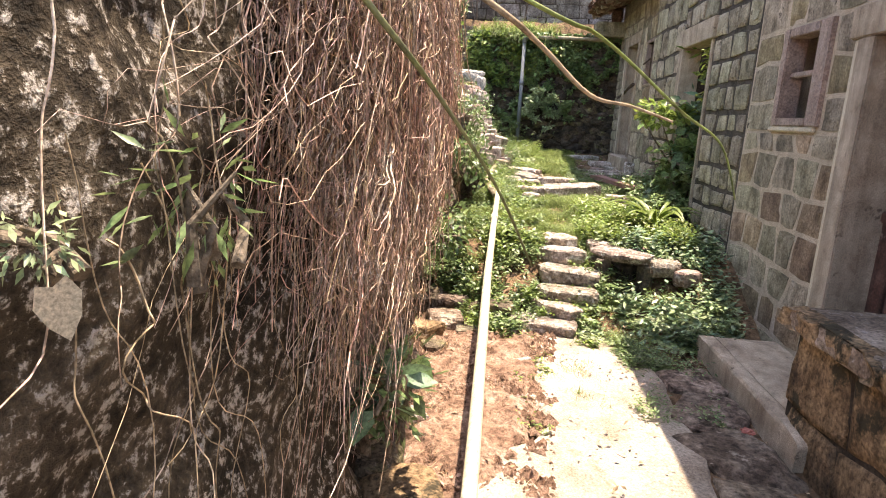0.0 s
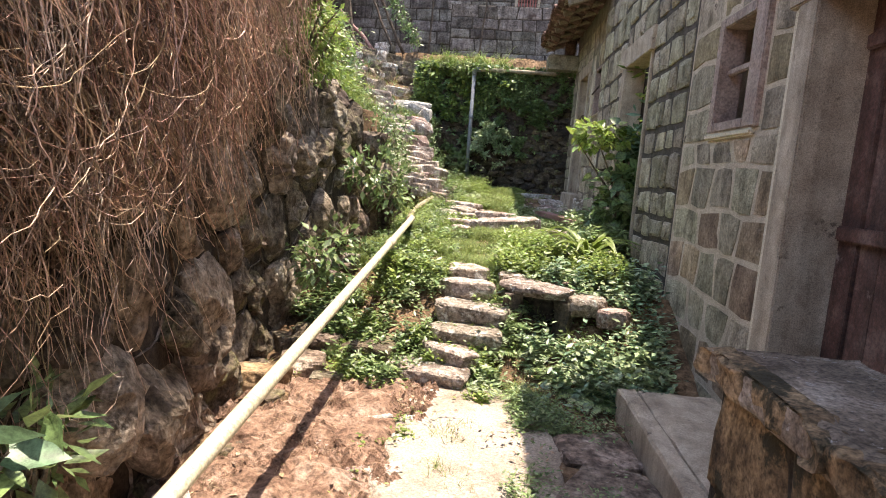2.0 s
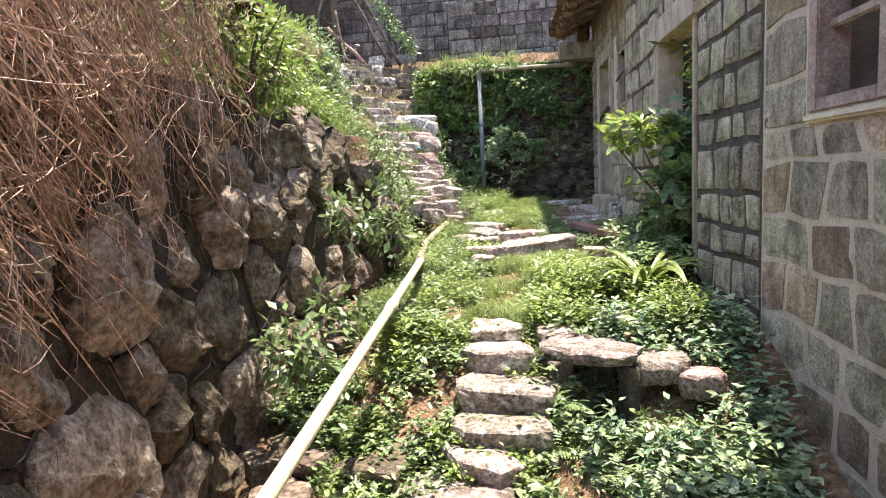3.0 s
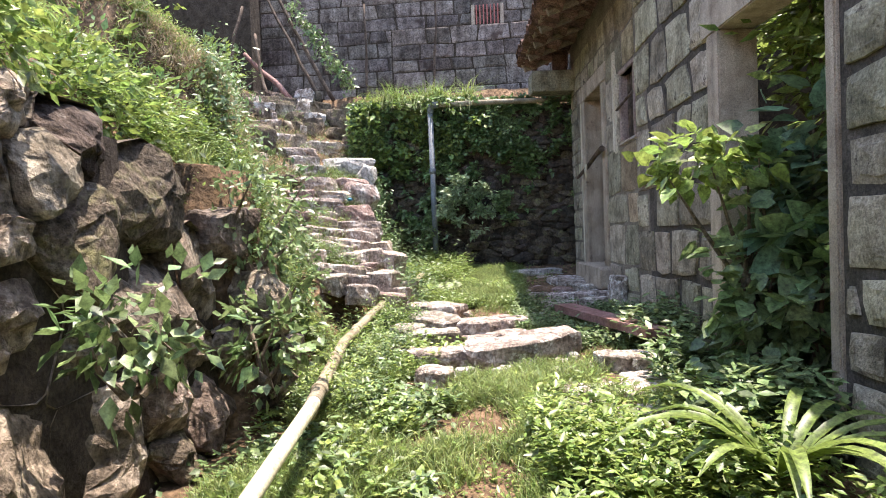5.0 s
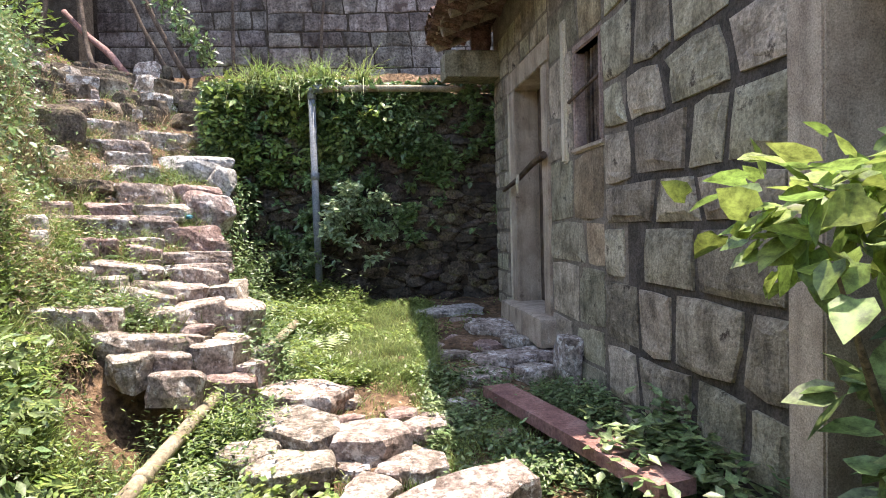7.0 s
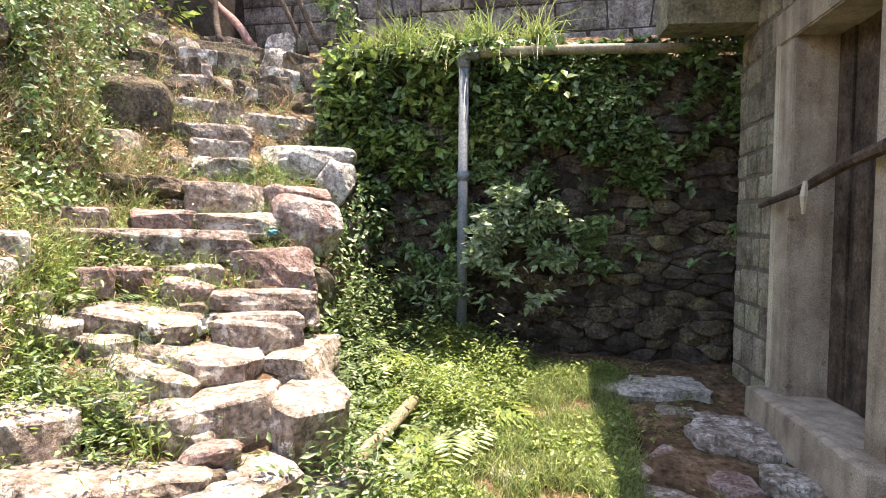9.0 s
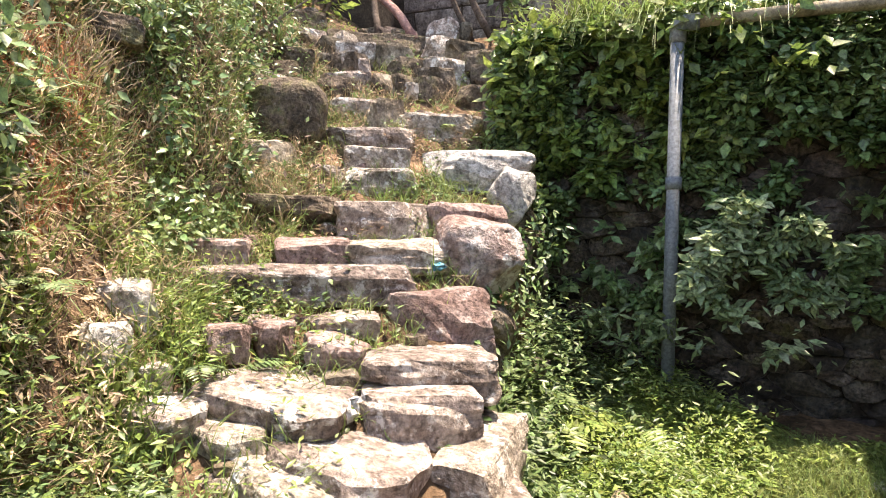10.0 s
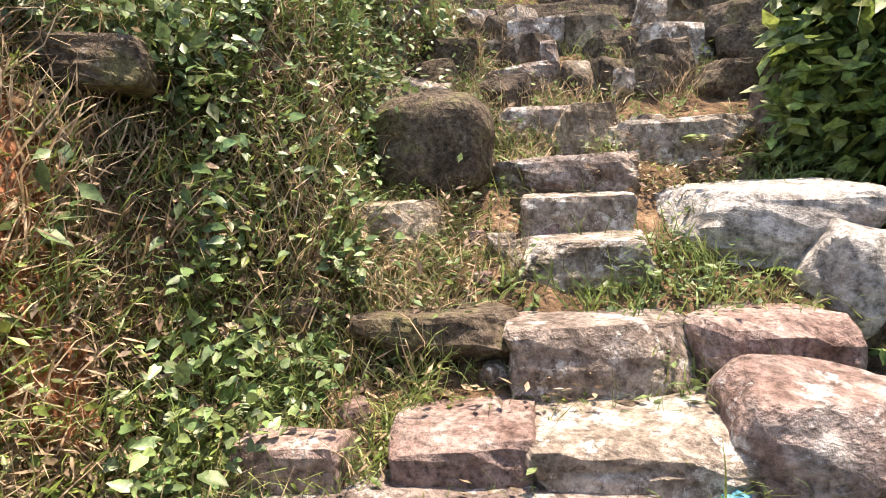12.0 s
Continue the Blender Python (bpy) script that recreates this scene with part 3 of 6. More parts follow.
def slab_mesh(w, d, h, sd, nx_=14, ny_=5, edge=0.02):
    """A worn slab: w, d, h, top at z=0, with an uneven rim."""
    bm = bmesh.new()
    bmesh.ops.create_cube(bm, size=1.0)
    bmesh.ops.subdivide_edges(bm, edges=bm.edges[:], cuts=nx_, use_grid_fill=True)
    for v in bm.verts:
        c = v.co * 2
        rim = max(abs(c.x), abs(c.y))
        n = noise.noise(Vector((c.x * w * 4, c.y * d * 4, sd)))
        n2 = noise.noise(Vector((c.x * w * 13, c.y * d * 13, sd + c.z)))
        k = 1 - (0.5 * max(0, abs(c.z) - 0.7) / 0.3) * edge / max(0.02, min(w, d))
        v.co = Vector((c.x * w / 2 * k + (n + 0.4 * n2) * edge * (rim > 0.98), c.y * d / 2 * k + (n * 0.7 - 0.4 * n2) * edge * (rim > 0.98), (c.z - 1) * h / 2 + n2 * 0.006 - (0.012 if rim > 0.97 and c.z > 0.98 else 0)))
    return bm


FL = PX + 0.02


def face_x(y):
    return FL + (PY - y) * 0.0768


for i, (ya, yb) in enumerate(((2.29, 1.02), (1.01, -0.35), (-0.36, -1.9), (-1.91, -5))):
    ym = (ya + yb) / 2
    wx = (2.70 + (2.16 - ym) * 0.0768) - face_x(ym) + 0.05
    bm = slab_mesh(wx, ya - yb, 0.11, 5 + i)
    part("slab", bm, M_PLATF, terrace, m=pose(face_x(ym) + wx / 2 - 0.06, ym, 0.86, 0, 0, 4.4))
for i, (ya, yb) in enumerate(((2.30, 1.45), (1.44, 0.55), (0.54, -0.5), (-0.51, -1.8), (-1.81, -3.2), (-3.21, -5))):
    ym = (ya + yb) / 2
    bm = slab_mesh(0.12, ya - yb, 0.115, 55 + i, edge=0.05)
    part("lip", bm, M_OCHRE, terrace, m=pose(face_x(ym) - 0.02, ym, 0.866, 0, -4, 4.4))
bm = slab_mesh(0.44, 1.5, 0.17, 21)
porch = tagged(part("threshold_slab", bm, M_DRESS, m=pose(2.42, 2.74, 0.262, 0, 0, 4.4)), "low grey dressed stone slab beside the wall foot", "slab")
bm = slab_mesh(0.10, 1.6, 0.2, 22, edge=0.012)
tagged(part("kerb_stone", bm, M_DRESS, m=pose(2.14, 2.70, 0.262, 0, 0, 4.4)), "narrow worn granite kerb stone along the lane", "kerb")

# ---- doors, windows of the houses ----


def jamb(name, x0, x1, z0, z1, y0, y1, parent, material=None, bev=0.008):
    bm = bmesh.new()
    box(bm, x0, x1, y0, y1, z0, z1, bev)
    return part(name, bm, material or M_DRESS, parent)


d1 = thing("door_near", "closed dark reddish-brown weathered plank door in a dressed stone frame with a pale plaster edge", "door", m=HM)
jamb("jamb", -1.18, -1.0, 0.2, 2.33, -0.30, 0.05, d1)
jamb("jamb", -1.0, -0.93, 0.2, 2.33, -0.05, 0.03, d1, M_PLASTER)
jamb("jamb", -2.36, -2.24, 0.84, 2.33, -0.30, 0.035, d1, M_PLASTER)
jamb("lintel", -2.50, -0.90, 2.33, 2.52, -0.30, 0.055, d1)
jamb("sill", -2.24, -1.18, 0.30, 0.40, -0.36, 0.02, d1)
for i in range(7):
    x = -2.235 + i * 0.151
    jamb("plank", x, x + 0.146, 0.402, 2.33, -0.235 - 0.006 * (i % 3), -0.20 - 0.006 * (i % 3), d1, M_DOOR, 0.004)
for z in (1.25, 2.1):
    jamb("batten", -2.2, -1.2, z, z + 0.07, -0.2, -0.17, d1, M_DOOR)

w1 = thing("window_near", "small wooden casement window with a reddish frame, a cross rail and dark slats behind", "window", m=HM)
for a in ((-0.62, -0.45, 1.80, 2.52), (0.01, 0.10, 1.80, 2.52), (-0.45, 0.01, 1.80, 1.86), (-0.45, 0.01, 2.45, 2.52)):
    jamb("frame", *a, -0.12, 0.03, w1, M_REDFRAME)
jamb("cross_rail", -0.45, 0.01, 2.16, 2.20, -0.06, -0.02, w1, M_REDFRAME)
for i in range(5):
    jamb("slat", -0.44 + i * 0.09, -0.44 + i * 0.09 + 0.05, 1.86, 2.45, -0.24, -0.21, w1, M_GREYWOOD, 0.005)
# Added dark panel stands in for the unlit room behind the slats.
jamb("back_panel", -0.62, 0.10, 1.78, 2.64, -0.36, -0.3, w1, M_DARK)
w1s = jamb("sill", -0.58, 0.14, 1.755, 1.80, -0.05, 0.03, w1, M_PLASTER, 0.012)

g1 = thing("gateway", "dressed granite gateway with tall jambs and a lintel, no gate", "gateway", m=HM)
jamb("jamb", 2.86, 3.02, 0.55, 2.68, -0.17, 0.05, g1, M_DRESS)
jamb("jamb", 1.86, 1.93, 0.55, 2.68, -0.17, 0.02, g1, M_DRESS)
jamb("lintel", 1.80, 3.10, 2.68, 2.90, -0.17, 0.05, g1, M_DRESS)

d2 = thing("door_far", "tall closed plank door deep in a stone frame, chinked, with a wooden bar across", "door", m=HM)
jamb("jamb", 6.55, 6.74, 1.03, 3.08, -0.3, 0.02, d2)
jamb("jamb", 6.74, 6.79, 1.03, 3.1, -0.03, 0.025, d2, M_PLASTER)
jamb("jamb", 5.60, 5.76, 1.20, 3.08, -0.3, 0.02, d2)
jamb("lintel", 5.55, 6.85, 3.08, 3.26, -0.3, 0.025, d2)
bm = slab_mesh(1.3, 0.40, 0.22, 31)
part("threshold", bm, M_DRESS, d2, m=pose(6.15, -0.07, 1.215))
for i in range(5):
    x = 5.765 + i * 0.157
    jamb("plank", x, x + 0.151, 1.22, 3.08, -0.225 - 0.007 * (i % 2), -0.19 - 0.007 * (i % 2), d2, M_GREYWOOD, 0.004)
bm = bmesh.new()
tube(bm, [(5.58, 0.06, 2.40), (5.9, 0.06, 2.36), (6.3, 0.065, 2.28), (6.84, 0.06, 2.22)], [0.03, 0.024, 0.022, 0.018], 8)
part("bar", bm, M_GREYWOOD, d2)
bm = bmesh.new()
tube(bm, [(6.2, 0.09, 2.31), (6.19, 0.10, 2.24), (6.21, 0.09, 2.16)], [0.012, 0.018, 0.008], 6)
part("tie_rag", bm, M_PLASTER, d2)

w2 = thing("window_far", "small barred window with rough wooden bars and a light cross stick", "window", m=HM)
for a in ((5.03, 5.075, 2.38, 2.98), (4.605, 4.645, 2.38, 2.98), (4.605, 5.075, 2.98, 3.03)):
    jamb("frame", *a, -0.16, 0.012, w2, M_REDFRAME)
jamb("plaster_band", 5.19, 5.27, 2.30, 3.25, -0.02, 0.03, w2, M_PLASTER, 0.014)
rs = random.Random(4)
for i in range(6):
    x = 4.685 + i * 0.063
    bm = bmesh.new()
    tube(bm, [(x, -0.07, 2.38), (x + rs.uniform(-.01, .01), -0.065, 2.7), (x + rs.uniform(-.01, .01), -0.07, 2.98)], rs.uniform(0.014, 0.022), 7)
    part("bar", bm, M_GREYWOOD, w2)
bm = bmesh.new()
tube(bm, [(4.62, 0.0, 2.76), (5.10, 0.03, 2.68)], 0.012, 7)
part("cross_stick", bm, M_GREYWOOD, w2)
# Added near-black panel paints the darkness of the room behind the bars.
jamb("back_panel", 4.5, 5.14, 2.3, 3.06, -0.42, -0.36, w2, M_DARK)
jamb("sill", 4.58, 5.10, 2.34, 2.378, -0.1, 0.02, w2, M_DRESS, 0.012)

# inside of both houses closed
bm = bmesh.new()
for a in ((-7, 0.6, -3.0, -2.9), (0.5, 0.6, -2.9, -0.46), (4.34, 4.44, -2.9, -0.46), (4.44, 7.42, -3.0, -2.9), (7.32, 7.42, -2.9, -0.46)):
    box(bm, a[0], a[1], a[2], a[3], -0.2, 3.6)
structure(part("wall_inner", bm, M_JOINT, m=HM), "plain rubble side and rear house walls")

# ---- roofs ----


def tiled_roof(name, x0, x1, y_out, z_out, y_in, z_in, label):
    rt = thing(name, label, "roof", m=HM)
    slope = (z_in - z_out) / (y_out - y_in)
    n = Vector((0, slope, 1)).normalized()
    bm = bmesh.new()
    vs = [bm.verts.new(p) for p in ((x0, y_out - 0.03, z_out + 0.02), (x1, y_out - 0.03, z_out + 0.02), (x1, y_in, z_in), (x0, y_in, z_in))]
    up = [bm.verts.new(v.co + n * 0.03) for v in vs]
    bm.faces.new(vs[::-1])
    bm.faces.new(up)
    for k in range(4):
        bm.faces.new((vs[k], vs[(k + 1) % 4], up[(k + 1) % 4], up[k]))
    part("deck", bm, M_BAMBOO, rt)
    k = int((x1 - x0) / 0.55)
    for i in range(k + 1):
        x = x0 + 0.12 + i * (x1 - x0 - 0.24) / k
        bm = bmesh.new()
        tube(bm, [(x, y_out - 0.05, z_out - 0.03), (x, y_in * 0.3, z_out - 0.03 + slope * (y_out - 0.05 - y_in * 0.3))], 0.045, 8)
        part("rafter", bm, M_BAMBOO, rt)
    tm = bpy.data.meshes.new("tile")
    vv, ff = [], []
    for e, (ya, r) in enumerate(((0, 0.085), (0.26, 0.075))):
        for q in range(7):
            a = math.pi * q / 6
            for t in (0, 0.014):
                vv.append((math.cos(a) * (r + t), -ya, math.sin(a) * (r + t) * 0.75))
    for q in range(6):
        b0 = q * 2
        ff += [(b0, b0 + 2, b0 + 16, b0 + 14), (b0 + 1, b0 + 15, b0 + 17, b0 + 3), (b0, b0 + 1, b0 + 3, b0 + 2)]
    tm.from_pydata(vv, [], ff)
    tm.materials.append(M_TILE)
    cnt = 0
    L = y_out - y_in
    rows_ = min(6, int(L / 0.2))
    cols_ = int((x1 - x0) / 0.17)
    lay = []
    for i in range(cols_):
        for j in range(rows_):
            for conc in (0, 1):
                if cnt > 290:
                    break
                cnt += 1
                ob = new("tile", tm)
                ob.parent = rt
                x = x0 + 0.08 + i * 0.17 + conc * 0.085
                y = y_out + 0.03 - j * 0.2 + rs.uniform(-0.025, 0.025)
                z = z_out + 0.07 + slope * (y_out - y) + j * 0.0 + (0.035 if not conc else 0.05)
                ob.matrix_basis = pose(x, y, z, math.degrees(math.atan(-slope)) + 3, 180 if conc else 0, rs.uniform(-3, 3))
    return rt


tiled_roof("tiled_roof", 4.35, 7.75, 0.62, 3.78, -3.2, 5.2, "old low roof of dark ragged clay tiles on round rafters")
tiled_roof("tiled_roof", -7.0, 0.15, 0.80, 3.72, -3.2, 5.2, "overhanging eave of dark clay tiles on round rafters")
cb = thing("corbel", "rough stone corbel beam with a dark pot under the eave", "corbel", m=HM)
bm = slab_mesh(0.30, 0.55, 0.26, 41)
part("beam", bm, M_BLOCKG, cb, m=pose(7.27, 0.27, 3.60))
bm = rock_mesh(0.2, 0.2, 0.3, 42)
part("pot", bm, M_TILE, cb, m=pose(7.27, 0.16, 3.86), smooth=True)

# ---- stones of stairs, steps and rubble ----
SURF = [M_STEP, M_STEP, M_STEP, M_RED]
seed_ = [100]


def stones(rows_, material, label, group, name="stone_block", th=0.0, cut=7):
    for x, y, z, w, d, h, yaw in rows_:
        seed_[0] += 1
        s = seed_[0]
        r_ = random.Random(s)
        mt = material if not isinstance(material, list) else r_.choice(material)
        rock(name, x, y, z + 0.012, w * 1.10, d * 1.35, max(0.13, h * 1.25 + th + 0.05), yaw, s, mt, label, "stone", group, r_.uniform(-2, 2), r_.uniform(-2.5, 2.5), cut)


def slab_stone(w, d, h, sd):
    """A split flat stone: a six to eight sided outline, a nearly flat top at z = 0, chipped rims and ragged sides."""
    rs = random.Random(sd)
    k = rs.choice((6, 7, 8))
    cor = []
    for i in range(k):
        a = 2 * math.pi * (i + rs.uniform(-0.28, 0.28)) / k + 0.4
        c_, s_ = math.cos(a), math.sin(a)
        g = 1 / (abs(c_) ** 5 + abs(s_) ** 5) ** 0.2
        cor.append(Vector((c_ * g * w / 2 * rs.uniform(0.86, 1.04), s_ * g * d / 2 * rs.uniform(0.86, 1.04), 0)))
    n = 4
    ring = [cor[i].lerp(cor[(i + 1) % k], j / n) for i in range(k) for j in range(n)]
    N = len(ring)
    bm = bmesh.new()
    rows_ = []
    for sc, z in ((0.3, 0.0), (0.62, 0.0), (0.90, -0.004), (0.985, -0.016), (1.0, -0.30 * h), (0.985, -0.62 * h), (0.88, -h)):
        row = []
        for p in ring:
            q = Vector((p.x * sc, p.y * sc, z))
            f = q * 7 + Vector((sd * 3.7, 0, 0))
            nv = noise.noise_vector(f) * 0.016 + noise.noise_vector(f * 3.1) * 0.008
            if z > -0.01:
                nv = Vector((nv.x, nv.y, nv.z * 0.8))
            row.append(bm.verts.new(q + nv * (1.0 if z > -0.02 else 1.7)))
        rows_.append(row)
    bm.faces.new(rows_[0])
    for a, b in zip(rows_, rows_[1:]):
        for i in range(N):
            bm.faces.new((a[i], b[i], b[(i + 1) % N], a[(i + 1) % N]))
    bm.faces.new(rows_[-1][::-1])
    return bm


def slabs(rows_, material, label, group, name="stone_block"):
    for x, y, z, w, d, h, yaw, roll in rows_:
        seed_[0] += 1
        r_ = random.Random(seed_[0])
        ob = part(name, slab_stone(w * 1.06, d * 1.1, max(0.07, h * 1.2), seed_[0]), material if not isinstance(material, list) else r_.choice(material), m=pose(x, y, z, r_.uniform(-3, 3), -roll, yaw))
        tagged(ob, label, "stone", group)


L1 = "weathered pink-grey granite step stone on the rough hillside stair"
G1 = "stones of the hillside stair"
rock("step_stone", -1.12, 9.86, 2.04, 0.92, 0.27, 0.16, 38, 101, M_STEP, "long straight weathered granite step across the stair", "stone", G1, cut=1, n=12, ex=40)
stones([
    (-0.92, 10.28, 2.12, 0.42, 0.30, 0.08, 39),
    (-1.10, 10.47, 2.29, 0.44, 0.26, 0.13, 40),
    (-1.29, 10.69, 2.48, 0.39, 0.22, 0.08, 41),
    (-1.41, 10.88, 2.61, 0.34, 0.22, 0.12, 38),
    (-1.57, 11.08, 2.75, 0.47, 0.26, 0.10, 29),
    (-1.79, 11.37, 2.97, 0.45, 0.26, 0.10, 38),
    (-1.34, 11.55, 2.87, 0.51, 0.30, 0.13, 35),
    (-0.51, 9.83, 1.75, 0.44, 0.30, 0.09, 37),
    (-0.48, 9.69, 1.67, 0.39, 0.30, 0.12, 36),
    (-0.20, 9.65, 1.53, 0.22, 0.40, 0.13, 13),
    (-0.76, 9.17, 1.54, 0.39, 0.30, 0.07, 24)], M_STEP, L1, G1, "step_stone", cut=4)
stones([
    (-1.19, 10.03, 2.13, 0.29, 0.22, 0.11, 38),
    (-0.79, 10.73, 2.29, 0.35, 0.26, 0.12, 48),
    (-0.62, 10.12, 1.93, 0.38, 0.30, 0.22, 38)], M_RED, "squared reddish granite block with pale lichen on the stair", G1, "step_stone", cut=4)
slabs([
    (-0.78, 9.39, 1.72, 0.46, 0.50, 0.10, 20, -8), (-0.52, 9.81, 1.74, 0.46, 0.34, 0.13, 43, -4), (-0.41, 9.60, 1.66, 0.42, 0.26, 0.18, 47, -6),
    (-0.45, 9.36, 1.58, 0.38, 0.44, 0.12, 30, -7), (-0.02, 9.38, 1.44, 0.28, 0.56, 0.24, 14, -12), (-0.30, 9.07, 1.47, 0.54, 0.26, 0.18, 47, 6),
    (-0.57, 9.16, 1.56, 0.40, 0.36, 0.12, 12, -14), (-0.74, 8.64, 1.52, 0.46, 0.34, 0.20, 49, -5), (-0.36, 8.67, 1.36, 0.56, 0.40, 0.13, 34, -9),
    (-0.12, 8.90, 1.29, 0.48, 0.40, 0.22, 54, -2)], M_STEP, "broken flat granite slab at the foot of the stair", G1)
slabs([
    (-0.79, 9.16, 1.65, 0.24, 0.26, 0.10, 31, -5), (-0.59, 9.24, 1.61, 0.19, 0.24, 0.10, 19, -12), (-0.34, 8.41, 1.30, 0.20, 0.20, 0.14, 44, 3),
    (-0.20, 8.52, 1.28, 0.20, 0.20, 0.12, 31, -8), (-0.12, 8.40, 1.20, 0.28, 0.18, 0.14, 31, -7), (-0.16, 8.92, 1.36, 0.18, 0.13, 0.08, 52, -2),
    (-0.96, 9.06, 1.72, 0.26, 0.24, 0.10, 36, -8), (-1.03, 9.37, 1.88, 0.15, 0.16, 0.11, 52, -3), (-0.98, 9.54, 1.88, 0.17, 0.24, 0.12, 46, -6),
    (-0.76, 9.62, 1.82, 0.24, 0.20, 0.09, 19, -12), (-0.82, 9.76, 1.88, 0.28, 0.18, 0.08, 51, 0), (0.05, 8.72, 1.10, 0.30, 0.26, 0.20, 40, -6),
    (0.06, 9.0, 1.12, 0.34, 0.3, 0.24, 70, -4), (0.10, 9.25, 1.16, 0.3, 0.24, 0.22, 80, -4)], SURF, "small broken granite stone wedged between the steps", G1, "rubble_stone")
for x_, y_, w_, h_, sd_ in ((-1.24, 9.16, 0.24, 0.24, 611), (-1.12, 8.98, 0.17, 0.18, 612)):
    rock("field_stone", x_, y_, float(land(x_, y_)) + 0.085, w_ * 0.85, w_ * 0.7, h_ * 0.8, 23, sd_, M_WHITE, "small white stone half sunk in the weeds", "stone", "white stones in the bank", cut=9, n=9, ex=6)
rock("field_stone", -1.45, 9.74, float(land(-1.45, 9.74)) + 0.11, 0.27, 0.22, 0.22, 37, 613, M_RED, "squared brown stone beside the long step", "stone", G1, cut=7, n=9)
stones([(-1.46, 10.24, 2.32, 0.41, 0.25, 0.09, 40), (-1.85, 9.95, 2.38, 0.3, 0.25, 0.10, 30)], M_MOSSY, "moss-covered brown stone beside the stair", "mossy stones", "field_stone")
rock("white_boulder", -0.92, 11.20, 2.62, 0.70, 0.48, 0.28, 18, 501, M_WHITE, "large pale white-grey split boulder at the stair edge", "boulder", cut=12, n=12, tilt=4, ex=6)
rock("white_boulder", -0.64, 11.09, 2.50, 0.27, 0.32, 0.33, 30, 512, M_WHITE, "pale angular boulder end hanging over the stair edge", "boulder", cut=12, n=10, ex=5, roll=12)
rock("veined_boulder", -0.55, 10.46, 2.22, 0.42, 0.32, 0.32, 35, 503, M_VEIN, "white and rust veined boulder under the stair edge", "boulder", cut=16, n=12, tilt=14, roll=8, ex=4)
rock("mossy_boulder", -1.92, 10.72, 3.02, 0.46, 0.42, 0.40, 35, 505, M_MOSSY, "round dark boulder with moss and lichen beside the stair", "boulder", cut=1, n=12, ex=3.2)
rock("ledge_rock", -1.88, 9.52, float(land(-1.88, 9.52)) + 0.08, 0.30, 0.30, 0.12, 60, 521, M_MOSSY, "long dark overhanging ledge stone in the bank", "boulder", cut=5, n=9)
rock("ledge_rock", -1.86, 10.42, float(land(-1.86, 10.42)) + 0.12, 0.4, 0.34, 0.26, 45, 522, M_DRY, "brown rock jutting from the bank", "boulder", cut=8, n=8)
rock("ledge_rock", -2.3, 10.84, float(land(-2.3, 10.84)) + 0.16, 0.34, 0.3, 0.26, 20, 523, M_MOSSY, "mossy rock low in the bank", "boulder", cut=8, n=8)
L2 = "grey fieldstone of the rubble wall at the head of the stair"
stones([
    (-2.44, 12.50, 3.76, 0.83, 0.35, 0.21, 41), (-1.28, 12.12, 3.16, 0.41, 0.25, 0.16, 40), (-1.02, 11.79, 2.98, 0.22, 0.20, 0.14, 32),
    (-2.12, 11.55, 3.22, 0.33, 0.24, 0.15, 48), (-2.22, 11.80, 3.38, 0.25, 0.24, 0.12, 32), (-1.89, 11.70, 3.22, 0.19, 0.18, 0.17, 48),
    (-1.76, 11.80, 3.22, 0.21, 0.18, 0.15, 61), (-1.70, 12.23, 3.42, 0.40, 0.24, 0.2, 56), (-1.77, 12.74, 3.68, 0.33, 0.24, 0.16, 55),
    (-2.79, 11.76, 3.6, 0.28, 0.24, 0.2, 51), (-3.13, 12.26, 3.98, 0.43, 0.24, 0.2, 44), (-2.13, 10.57, 2.78, 0.2, 0.18, 0.12, 45)], [M_DRY, M_STEP, M_MOSSY], L2, "stones at the stair head", "field_stone")
stones([
    (-2.37, 12.04, 3.57, 0.31, 0.22, 0.14, 39), (-2.12, 12.26, 3.58, 0.36, 0.22, 0.16, 50), (-2.55, 11.5, 3.42, 0.3, 0.25, 0.18, 40),
    (-2.45, 11.2, 3.2, 0.28, 0.24, 0.16, 30), (-1.45, 12.45, 3.5, 0.3, 0.25, 0.16, 50), (-1.15, 12.6, 3.6, 0.34, 0.25, 0.2, 20),
    (-2.9, 12.1, 3.75, 0.3, 0.25, 0.2, 45), (-1.6, 12.0, 3.3, 0.26, 0.2, 0.16, 70), (-1.3, 12.3, 3.35, 0.25, 0.2, 0.14, 20),
    (-0.95, 12.1, 3.3, 0.3, 0.22, 0.2, 10), (-2.35, 10.95, 3.0, 0.26, 0.22, 0.14, 45), (-2.5, 11.9, 3.6, 0.2, 0.2, 0.12, 15)], [M_DRY, M_STEP, M_MOSSY], L2, "stones at the stair head", "field_stone")
L3 = "flat rough granite stone lying in the grass of the lane"
G3 = "flat stones on the lane"
